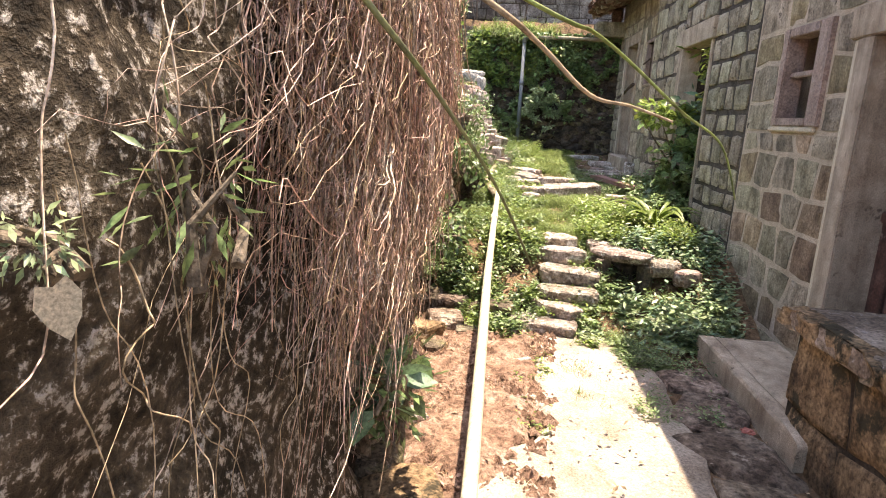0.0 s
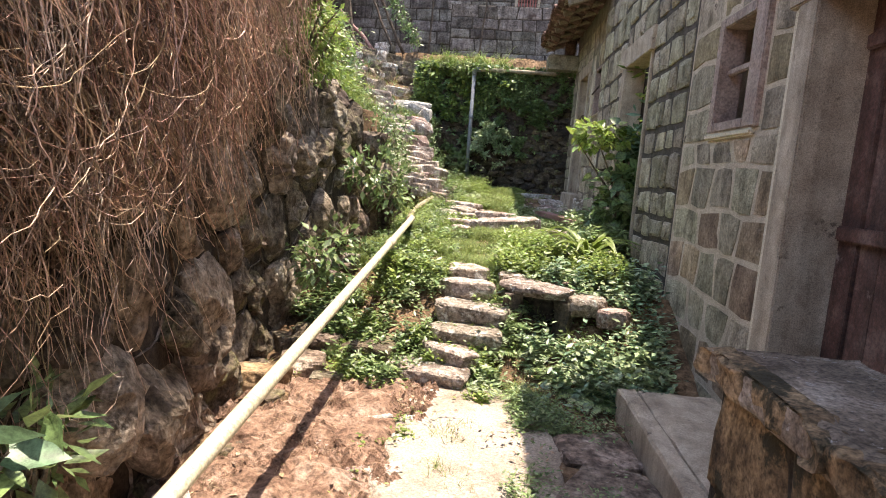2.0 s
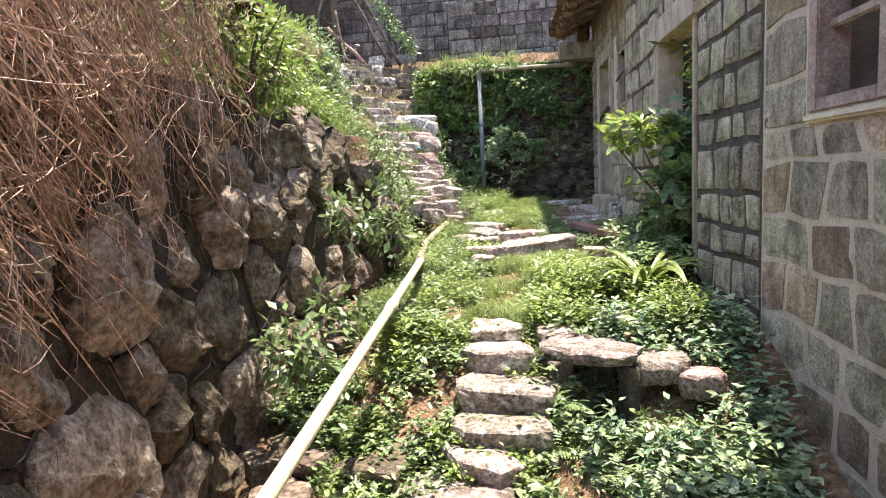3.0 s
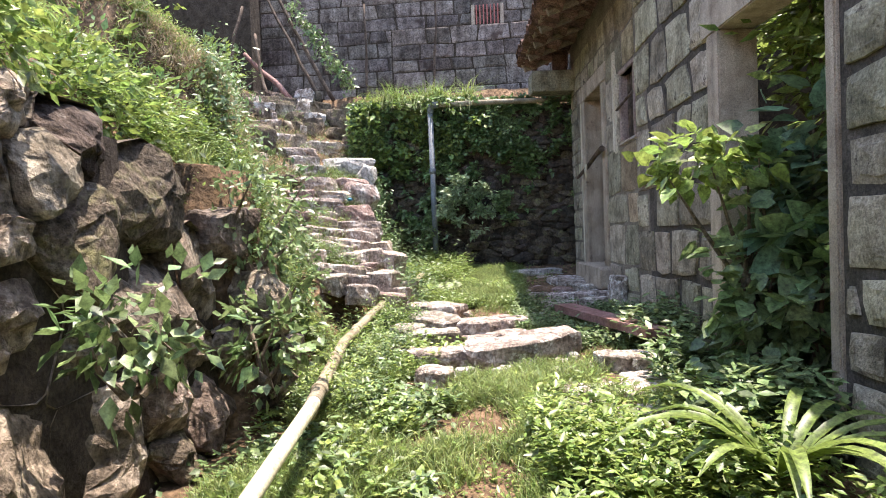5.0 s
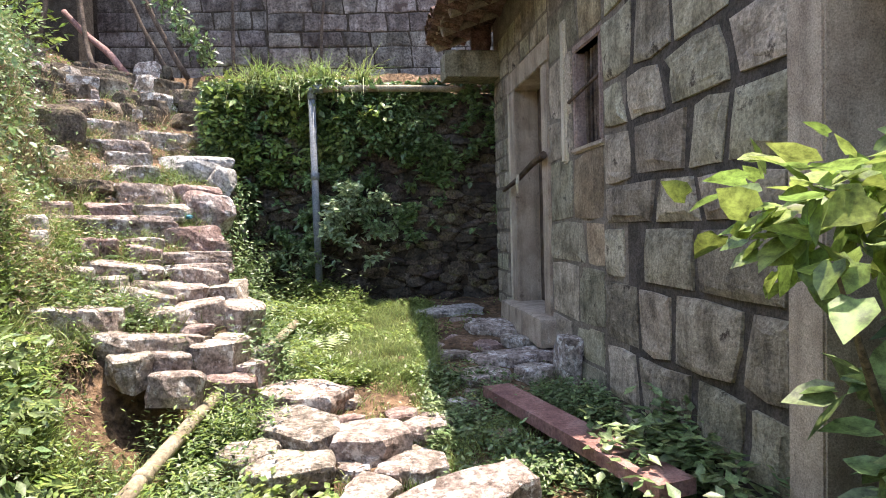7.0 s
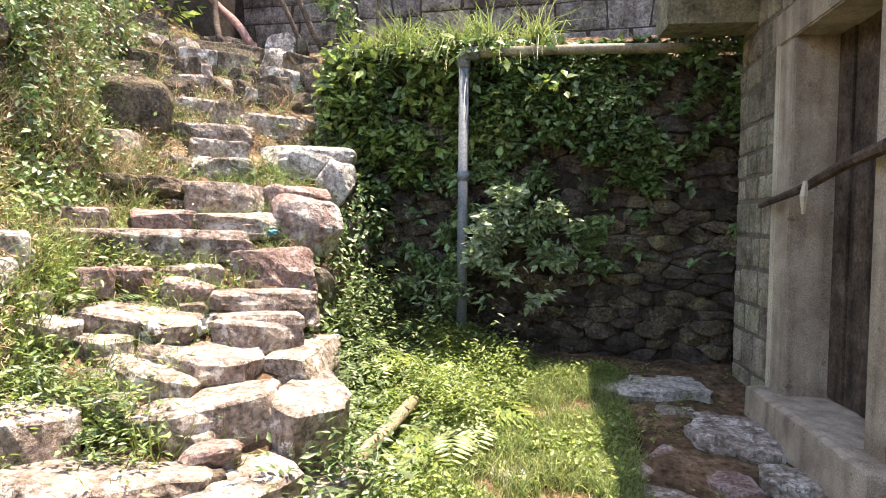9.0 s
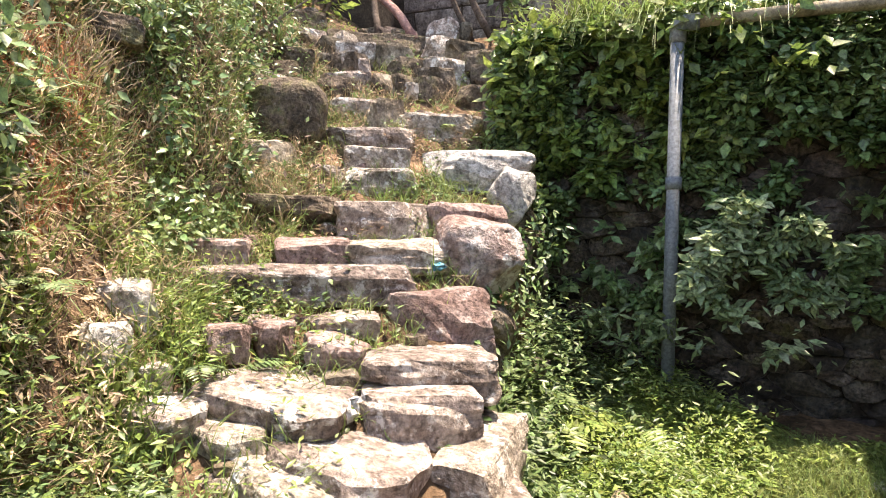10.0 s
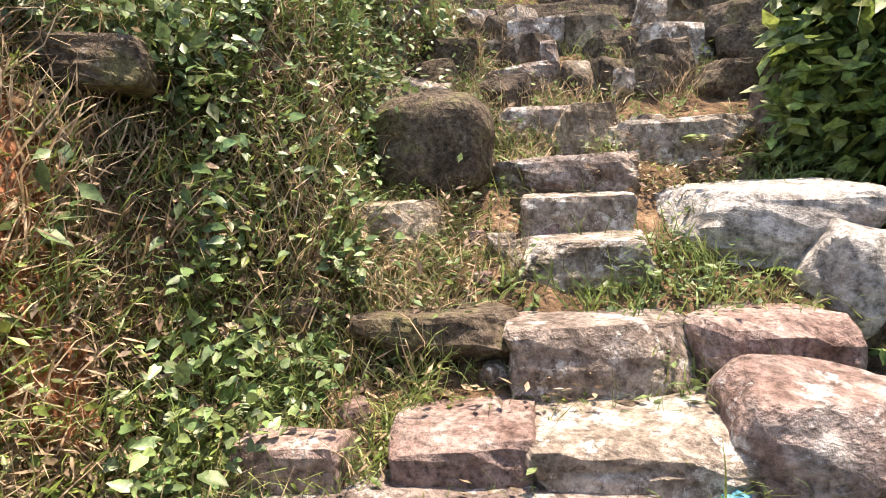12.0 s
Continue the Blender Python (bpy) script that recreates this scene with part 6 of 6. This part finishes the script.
# The last two are added to darken the uncarved hollow beside the boulder.
for x, y, z, r, n in ((-0.02, 6.15, 1.15, 0.24, 340), (-0.02, 5.1, 1.35, 0.2, 260), (0.0, 3.95, 0.75, 0.18, 240), (-0.1, 4.7, 0.75, 0.2, 200), (-2.5, 10.3, 3.5, 0.5, 1600), (-3.0, 9.4, 3.2, 0.6, 1600), (-2.5, 11.0, 3.7, 0.35, 900), (-0.25, 6.55, 1.75, 0.34, 1200), (-0.35, 7.1, 1.35, 0.34, 1200), (-2.25, 10.55, 2.95, 0.3, 1200), (-2.6, 10.2, 2.9, 0.3, 700)):
    bush("wall_plant", "small green plant rooted in the wall joints", x, y, z, r, r * 1.1, r, n, 0.07 if n < 500 else 0.05, 0.045 if n < 500 else 0.028, M_LMID, "leaf", 6)
bush("wall_fern", "small fern-like plant with one yellow leaf on the retaining wall", 0.24, 1.16, 0.66, 0.15, 0.24, 0.16, 150, 0.10, 0.05, M_LMID, "leaf", 6)
bush("wall_fern", "broad bluish leaf plant hanging from the retaining wall", 0.26, 0.98, 0.72, 0.10, 0.12, 0.10, 26, 0.11, 0.08, M_LBLUE, "heart", 5)


def strap_plant(x, y, z, n, L, w, material, label):
    th = thing("strap_leaf_plant", label, "plant")
    for i in range(n):
        a = 2 * math.pi * i / n + RN.normal(0, 0.3)
        ln = L * RN.uniform(0.7, 1.2)
        bm = bmesh.new()
        prev = None
        for k in range(9):
            t = k / 8
            r, h = ln * 0.75 * t, ln * (0.95 * t - 0.75 * t * t)
            ww = w * math.sin(math.pi * (0.08 + 0.9 * t)) ** 0.7
            c = Vector((math.cos(a) * r, math.sin(a) * r, h))
            s = Vector((-math.sin(a), math.cos(a), 0)) * ww
            row = [bm.verts.new(c - s + Vector((0, 0, ww * 0.5))), bm.verts.new(c), bm.verts.new(c + s + Vector((0, 0, ww * 0.5)))]
            if prev:
                for q in (0, 1):
                    bm.faces.new((prev[q], prev[q + 1], row[q + 1], row[q]))
            prev = row
        part("leaf", bm, material, th, smooth=True)
    th.matrix_basis = pose(x, y, z)
    return th


strap_plant(1.98, 5.55, 0.72, 18, 0.72, 0.024, M_LBRIGHT, "arching plant with long narrow bright leaves")
strap_plant(2.15, 4.95, 0.60, 8, 0.45, 0.04, M_LBLUE, "broad strap-leaved plant at the wall foot")

# ---- dry vines over the retaining wall ----


def strands(name, n, fn, seg, rad, material, label):
    V, F = [], []
    S = fn(n)          # n, seg, 3
    for k in range(3):
        ang = 2 * np.pi * k / 3
        off = np.zeros((n, seg, 3))
        off[..., 0] = math.cos(ang) * 1.0
        off[..., 2] = math.sin(ang) * 0.7
        off[..., 1] = math.sin(ang) * 0.7
        V.append(S + off * rad[:, None, None] * np.linspace(1.1, 0.5, seg)[None, :, None])
    V = np.stack(V, 2).reshape(-1, 3)
    idx = np.arange(n * seg * 3).reshape(n, seg, 3)
    for k in range(3):
        a, b = idx[:, :-1, k], idx[:, :-1, (k + 1) % 3]
        c, d = idx[:, 1:, (k + 1) % 3], idx[:, 1:, k]
        F.append(np.stack([a, b, c, d], -1).reshape(-1, 4))
    F = np.concatenate(F)
    me = bpy.data.meshes.new(name)
    me.vertices.add(len(V))
    me.vertices.foreach_set("co", V.ravel().astype(np.float32))
    me.loops.add(len(F) * 4)
    me.loops.foreach_set("vertex_index", F.ravel().astype(np.int32))
    me.polygons.add(len(F))
    me.polygons.foreach_set("loop_start", (np.arange(len(F)) * 4).astype(np.int32))
    me.polygons.foreach_set("loop_total", np.full(len(F), 4, np.int32))
    me.update(calc_edges=True)
    me.materials.append(material)
    return stuff(new(name, me), label)


def vine_paths(y0, y1, ztop, zbot, bulge, seg, wild):
    def fn(n):
        y = np.where(RN.uniform(0, 1, n) < 0.88, RN.uniform(0.5, 1.75, n), y0 + (y1 - y0) * RN.uniform(0, 1, n) ** 1.3)
        y = y + 0.10 * np.sin(y * 9)
        wx = wall_x(y)
        zt = ztop + RN.uniform(-0.5, 0.6, n)
        zb = zbot(y) + RN.exponential(0.28, n)
        zb = np.minimum(zb, zt - 0.25)
        t = np.linspace(0, 1, seg)[None, :]
        z = zt[:, None] + (zb - zt)[:, None] * t
        hang = np.clip((zt[:, None] - z) / 1.0, 0, 1)
        x = wx[:, None] - 0.25 + np.sqrt(np.clip(t * 3, 0, 1)) * (0.27 + bulge * RN.uniform(0.1, 1.0, (n, 1))) * (0.8 + 0.2 * np.sin(t * 2.6 + RN.uniform(0, 3, (n, 1))))
        wob = np.cumsum(np.cumsum(RN.normal(0, 1, (n, seg)), 1), 1) * 0.0022 * wild
        wob2 = np.cumsum(np.cumsum(RN.normal(0, 1, (n, seg)), 1), 1) * 0.0032 * wild
        drift = RN.normal(0.08, 0.26, n)
        drift = np.where(y < 0.9, np.abs(drift) - 0.08, drift)
        yy = np.maximum(y[:, None] + wob2 + drift[:, None] * t, y[:, None] - 0.35)
        x = np.maximum(x + wob * 0.5, wx[:, None] + 0.02 * (z < 2.0) - 0.3 * (z >= 2.0))
        x = np.minimum(x, wx[:, None] + 0.22)
        return np.stack([x, yy, z + wob * 0.6], -1)
    return fn


low = lambda y: np.interp(y, [-3, 0.1, 0.35, 0.6, 0.9, 1.3, 2.0, 3.0, 4.2], [2.3, 2.05, 1.55, 1.3, 1.17, 1.18, 1.52, 1.92, 2.1])
strands("dry_vines", 1300, vine_paths(0.45, 4.4, 2.45, low, 0.14, 18, 2.6), 18, np.random.default_rng(1).uniform(0.0014, 0.0045, 1300), M_VINE, "thick curtain of dry reddish-brown vines hanging over the wall")
strands("dry_vines", 70, vine_paths(0.5, 0.9, 2.4, lambda y: low(y) - 0.75 + 0.6 * np.clip(y - 0.9, 0, 1), 0.14, 24, 1.6), 24, np.random.default_rng(12).uniform(0.0014, 0.003, 70), M_VINE, "thin brown vines trailing to the foot of the wall")
strands("dry_vines", 120, vine_paths(0.6, 4.2, 2.5, lambda y: low(y) - 0.35, 0.14, 22, 1.8), 22, np.random.default_rng(2).uniform(0.0018, 0.004, 120), M_STRAW, "pale woody vine stems looping from the wall")


def tangle(n):
    """Loose curling twigs that run every way through the curtain."""
    y = 0.36 + 3.2 * RN.uniform(0, 1, n) ** 1.9
    z = low(y) + RN.uniform(0.05, 1.1, n)
    p = np.stack([wall_x(y) + RN.uniform(0.0, 0.17, n), y, z], 1)
    d = RN.normal(0, 1, (n, 3)) * [0.25, 1.0, 0.8]
    out = [p]
    for k in range(13):
        d = d * 0.80 + RN.normal(0, 0.62, (n, 3)) * [0.3, 1, 1] + [0, 0, -0.05]
        p = p + d * 0.035
        p = np.column_stack([np.clip(p[:, 0], wall_x(p[:, 1]) + 0.02, wall_x(p[:, 1]) + 0.2), p[:, 1:]])
        out.append(p)
    return np.stack(out, 1)


strands("dry_twigs", 4200, tangle, 14, np.random.default_rng(3).uniform(0.0009, 0.0026, 4200), M_VINE, "tangle of fine curling dry vine twigs")
strands("pale_twigs", 700, tangle, 14, np.random.default_rng(5).uniform(0.0009, 0.002, 700), M_STRAW, "fine pale dry twigs among the vines")


def arcs(n):
    """Long stems that sweep down and sideways across the curtain and curl at their ends."""
    y = 0.55 + 3.0 * RN.uniform(0, 1, n) ** 1.9
    z = low(y) + RN.uniform(0.25, 1.3, n)
    ang = RN.normal(-0.75, 0.55, n)
    ang = np.where(RN.uniform(0, 1, n) < 0.35, np.pi - ang, ang)
    curl = RN.normal(-0.03, 0.09, n)
    x = wall_x(y) + RN.uniform(0.03, 0.20, n)
    out = []
    for k in range(20):
        out.append(np.stack([x, y, z], 1))
        curl = curl + RN.normal(0, 0.022, n)
        ang = ang + curl + RN.normal(0, 0.05, n)
        y = np.maximum(y + 0.03 * np.cos(ang), 0.32)
        z = z + 0.03 * np.sin(ang)
        x = np.clip(x + RN.normal(0, 0.008, n), wall_x(y) + 0.02, wall_x(y) + 0.24)
    return np.stack(out, 1)


strands("roots", 1200, lambda n: ROOTS, 10, np.random.default_rng(31).uniform(0.0008, 0.0022, 1200), M_STRAW, "fine dry roots and twigs over the bank face")
strands("dry_vines", 1300, arcs, 20, np.random.default_rng(21).uniform(0.0012, 0.0038, 1300), M_VINE, "sweeping dry brown vine stems across the wall")
strands("pale_vines", 170, arcs, 20, np.random.default_rng(22).uniform(0.002, 0.0045, 170), M_STRAW, "thicker pale woody stems sweeping across the wall")


def loose(n):
    """Single stems that hang and curl in front of the bare wall."""
    y = RN.uniform(-0.5, 0.75, n)
    z = RN.uniform(1.5, 2.2, n)
    ln = RN.uniform(0.3, 1.1, n)
    t = np.linspace(0, 1, 26)[None, :]
    ph = RN.uniform(0, 6.3, (n, 4))
    am = RN.uniform(0.02, 0.09, (n, 2))
    yy = y[:, None] + am[:, :1] * np.sin(t * 7 + ph[:, :1]) * t + 0.4 * am[:, 1:] * np.sin(t * 23 + ph[:, 1:2]) * t + RN.normal(0, 0.16, (n, 1)) * t
    zz = z[:, None] - ln[:, None] * (t + 0.04 * np.sin(t * 17 + ph[:, 2:3]))
    xx = 0.20 + 0.08 * np.sqrt(t) + 0.02 * np.sin(t * 11 + ph[:, 3:])
    return np.stack([xx, yy, zz], -1)


strands("hanging_stems", 22, loose, 26, np.random.default_rng(8).uniform(0.0012, 0.0026, 22), M_STRAW, "single pale curly stems hanging before the bare wall")
strands("hanging_stems", 16, loose, 26, np.random.default_rng(9).uniform(0.001, 0.0024, 16), M_VINE, "single brown curly stems hanging before the bare wall")
bush("wall_tuft", "small green tuft with mossy leaves growing on the dark wall face", 0.25, -0.53, 1.57, 0.04, 0.05, 0.035, 90, 0.018, 0.008, M_LPALE, "leaf", 4)
bush("wall_tuft", "thin climber with narrow green leaves among the dry vines", 0.28, -0.25, 1.61, 0.06, 0.14, 0.13, 110, 0.05, 0.013, M_LMID, "leaf", 5)
bush("wall_tuft", "thin climber with narrow green leaves among the dry vines", 0.30, 1.15, 0.60, 0.07, 0.14, 0.22, 90, 0.06, 0.02, M_LMID, "leaf", 5)
dl = leaf_cloud("dead_leaf", np.array([[0.29, -0.56, 1.53]]), np.array([[0.1, 0.25, -1.0]]), np.array([[1.0, -0.6, 0.1]]), 0.075, 0.05, M_PLASTER, "heart")
tagged(dl, "large pale dead leaf caught on the dark wall face", "leaf")
# matted growth on the bank, carried down as a dark backing behind the curtain
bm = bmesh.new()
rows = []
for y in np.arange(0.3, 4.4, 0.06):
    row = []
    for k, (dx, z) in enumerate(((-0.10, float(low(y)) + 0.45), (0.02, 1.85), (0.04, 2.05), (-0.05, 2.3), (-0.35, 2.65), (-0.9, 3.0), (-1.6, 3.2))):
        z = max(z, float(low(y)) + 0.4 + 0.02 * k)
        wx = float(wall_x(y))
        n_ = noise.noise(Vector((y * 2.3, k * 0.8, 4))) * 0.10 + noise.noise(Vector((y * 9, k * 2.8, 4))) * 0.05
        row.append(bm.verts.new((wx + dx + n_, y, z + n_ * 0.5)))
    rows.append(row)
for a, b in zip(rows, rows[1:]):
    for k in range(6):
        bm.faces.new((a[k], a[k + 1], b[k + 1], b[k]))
stuff(part("vine_mat", bm, M_VINEMASS, smooth=True), "matted dead growth on the bank top and dark backing sheet behind the vines")

# ---- long stems reaching over the lane ----
for nm, pts_, r0, mt, lb in (("bent_stem", [(0.35, -0.55, 2.15), (0.6, -0.41, 1.85), (0.66, -0.34, 1.77), (0.74, -0.23, 1.64), (0.80, -0.12, 1.50)], 0.004, M_STEM, "long bent green-brown stem hanging over the lane"),
                             ("bent_stem", [(0.2, -0.35, 2.05), (0.5, -0.42, 2.0), (0.73, -0.44, 1.86), (0.79, -0.41, 1.82), (0.85, -0.39, 1.77), (0.90, -0.37, 1.76), (0.95, -0.36, 1.745)], 0.0035, M_STRAW, "long pale dry stem arching over the lane"),
                             ("bent_stem", [(0.3, -0.4, 2.1), (0.77, -0.39, 1.87), (0.86, -0.33, 1.84), (0.97, -0.29, 1.76), (1.03, -0.27, 1.72), (1.06, -0.26, 1.65)], 0.0025, M_GRASS, "thin yellow-green stem arching over the lane")):
    bm = bmesh.new()
    P_ = [Vector(p) for p in pts_]
    dense = []
    for k in range(len(P_) - 1):
        p0, p1, p2, p3 = P_[max(0, k - 1)], P_[k], P_[k + 1], P_[min(len(P_) - 1, k + 2)]
        for q in range(6):
            t = q / 6
            dense.append(0.5 * ((2 * p1) + (p2 - p0) * t + (2 * p0 - 5 * p1 + 4 * p2 - p3) * t * t + (3 * p1 - p0 - 3 * p2 + p3) * t ** 3))
    dense.append(P_[-1])
    tube(bm, dense, [r0 * (1.3 - 0.9 * k / len(dense)) for k in range(len(dense))], 6)
    tagged(part(nm, bm, mt, smooth=True), lb, "stem")

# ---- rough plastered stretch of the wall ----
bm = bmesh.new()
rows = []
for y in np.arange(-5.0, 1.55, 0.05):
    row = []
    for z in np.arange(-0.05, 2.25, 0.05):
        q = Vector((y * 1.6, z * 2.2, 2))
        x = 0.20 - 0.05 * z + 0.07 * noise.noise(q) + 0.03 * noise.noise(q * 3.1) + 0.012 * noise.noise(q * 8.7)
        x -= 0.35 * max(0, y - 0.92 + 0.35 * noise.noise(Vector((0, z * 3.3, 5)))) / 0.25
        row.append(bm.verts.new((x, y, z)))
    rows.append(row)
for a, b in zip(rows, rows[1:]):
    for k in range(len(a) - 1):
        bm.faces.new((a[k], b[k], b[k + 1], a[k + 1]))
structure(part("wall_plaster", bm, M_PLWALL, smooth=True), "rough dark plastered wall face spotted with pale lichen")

# ---- loose red soil along the lane ----
bm = bmesh.new()
rows = []
for y in np.arange(0.2, 3.75, 0.04):
    row = []
    x0_, x1_ = float(wall_x(y)) + 0.02, 0.98 - 0.25 * max(0, 2.2 - y)
    for k in range(26):
        u = k / 25
        x = x0_ + (x1_ - x0_) * u
        n_ = 0.045 * noise.noise(Vector((x * 5, y * 5, 8))) + 0.03 * noise.noise(Vector((x * 14, y * 14, 8))) + 0.014 * noise.noise(Vector((x * 35, y * 35, 8)))
        e_ = min(1, u * 6, (1 - u) * 5, (y - 0.2) * 4, (3.75 - y) * 3)
        row.append(bm.verts.new((x, y, 0.075 + (0.06 + n_) * e_)))
    rows.append(row)
for a, b in zip(rows, rows[1:]):
    for k in range(25):
        bm.faces.new((a[k], a[k + 1], b[k + 1], b[k]))
stuff(part("red_soil", bm, M_REDSOIL, smooth=True), "freshly dug red soil in lumps beside the lane")

# ---- litter ----
pts = region(5200, -0.05, 0.98, 0.4, 3.8, 1.2)
vs, fs = [], []
for p in pts:
    s = RN.uniform(0.006, 0.02) + 0.03 * (RN.uniform() < 0.12)
    p[2] = max(p[2], 0.12)
    a = RN.uniform(0, 3)
    b0 = len(vs)
    for cx_, cy_, cz_ in ((1, 0, 0), (-0.4, 0.9, 0.1), (-0.7, -0.7, 0), (0.1, 0.1, 0.9)):
        vs.append((p[0] + s * (cx_ * math.cos(a) - cy_ * math.sin(a)), p[1] + s * (cx_ * math.sin(a) + cy_ * math.cos(a)), p[2] - 0.003 + s * cz_))
    fs += [(b0, b0 + 1, b0 + 3), (b0 + 1, b0 + 2, b0 + 3), (b0 + 2, b0, b0 + 3)]
stuff(mesh_ob("clods", vs, fs, M_REDSOIL), "loose red soil clods and chips beside the lane")
pts = region(1500, 0.9, 2.3, 6.3, 9.4, 1.2)
A = rnd_dir(len(pts), 0.05)
stuff(leaf_cloud("leaf_litter", pts + [0, 0, 0.01], A, np.tile([0, 0, 1.0], (len(pts), 1)) + RN.normal(0, 0.3, (len(pts), 3)), 0.04, 0.022, M_STRAW), "dry leaf litter")

for nm, n, rg, sz in (("fallen_leaves", 180, (1.45, 2.15, -0.5, 4.6), 0.05), ("fallen_leaves", 260, (0.3, 1.6, 0.3, 4.4), 0.04), ("fallen_leaves", 500, (-0.2, 2.2, 6.8, 9.4), 0.045), ("fallen_leaves", 700, (-3.4, -0.2, 7.0, 12.2), 0.05)):
    P = region(n, *rg, 1.4)
    k = len(P)
    P[:, 2] += RN.uniform(0.008, 0.03, k) + (0.06 if rg[0] == 0.3 else 0)
    stuff(leaf_cloud(nm, P, np.column_stack([RN.normal(0, 1, k), RN.normal(0, 1, k), RN.normal(0, 0.2, k)]), np.column_stack([RN.normal(0, 0.3, k), RN.normal(0, 0.3, k), np.ones(k)]), sz * RN.uniform(0.5, 1.3, k), sz * 0.5 * RN.uniform(0.5, 1.2, k), M_DEAD, "leaf"), "dry brown fallen leaves")
# ---- wall stones ----
masonry(wall_near, -4.5, -2.3, 0.9, 3.6, 0.27, 0.42, 0.026, 0.010, 0.03, [M_BLOCK, M_BLOCKG, M_BLOCKG], 3, (near_door,))
masonry(wall_near, -0.95, 0.66, 0.0, 3.6, 0.245, 0.38, 0.016, 0.006, 0.05, [M_BLOCK, M_BLOCKG, M_BLOCKG], 5, ((-0.64, 0.14, 1.755, 2.53),))
masonry(wall_gate, 0.67, 1.84, 0.0, 3.6, 0.235, 0.30, 0.020, 0.018, 0.034, M_BLOCKG, 8, (), bulge=0.012)
masonry(wall_gate, 1.86, 3.04, 2.91, 3.6, 0.22, 0.34, 0.02, 0.02, 0.02, M_BLOCKG, 9, ())
masonry(wall_far, 3.04, 4.6, 0.6, 3.7, 0.29, 0.42, 0.018, 0.018, 0.045, M_BLOCKG, 12, ((4.12, 4.32, 1.58, 1.88),), bulge=0.014)
masonry(wall_far, 4.6, 5.6, 0.6, 3.7, 0.34, 0.46, 0.009, 0.008, 0.035, [M_BLOCK, M_BLOCKG, M_BLOCKG], 15, ((4.6, 5.09, 2.335, 3.04),), bulge=0.010)
masonry(wall_far, 6.80, 7.42, 0.8, 3.7, 0.20, 0.22, 0.012, 0.01, 0.012, M_BLOCKG, 17)
masonry(wall_far, 5.6, 6.80, 3.27, 3.7, 0.2, 0.3, 0.012, 0.01, 0.012, M_BLOCKG, 18)
TM = pose(face_x(0.0), 0.0, 0, 0, 0, 94.4)
masonry(terrace, -4.2, 2.22, 0.05, 0.775, 0.36, 0.55, 0.004, 0.02, 0.05, M_OCHRE, 21, bulge=0.02, smooth=True)
for o in terrace.children:
    if o.name.startswith("stone"):
        o.matrix_basis = TM
TM2 = pose(FL, PY - 0.025, 0, 0, 0, 4.4)
masonry(terrace, 0.0, 0.5, 0.05, 0.775, 0.30, 0.35, 0.014, 0.02, 0.03, M_OCHRE, 23, name="end_stone")
for o in terrace.children:
    if o.name.startswith("end_stone"):
        o.matrix_basis = TM2
        o.name = "stone"
rubble(wall_left, 0.9, 6.45, -0.05, 2.1, 0.33, 0.30, 0.002, 0.085, 31, [M_DRY, M_DRY, M_STEPD, M_MOSSY, M_STEPD], lambda a_, o_, z_: (float(wall_x(a_)) - 0.035 - 0.05 * z_ + o_, a_, z_), top=lambda a_: 2.02 if a_ < 5.6 else 2.02 - (a_ - 5.6) * 0.75, rough=0.05)
# Back wall stones: the shade under ivy and eave is put into their colour.
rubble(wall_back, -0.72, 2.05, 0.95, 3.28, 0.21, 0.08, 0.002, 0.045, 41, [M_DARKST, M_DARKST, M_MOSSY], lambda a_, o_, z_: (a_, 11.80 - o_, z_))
masonry(wall_upper, -3.4, 0.62, 3.75, 4.88, 0.21, 0.42, 0.006, 0.014, 0.022, M_FARST, 43)
for o in wall_upper.children:
    o.matrix_basis = pose(0, 13.15, 0, 0, 0, 180)
masonry(wall_distant, -3.4, 3.2, 4.0, 6.5, 0.26, 0.45, 0.006, 0.014, 0.025, M_FARST, 45)
for o in wall_distant.children:
    o.matrix_basis = pose(0, 14.2, 0, 0, 0, 180)
for o in bpy.data.objects:
    if "set" in o:
        del o["set"]
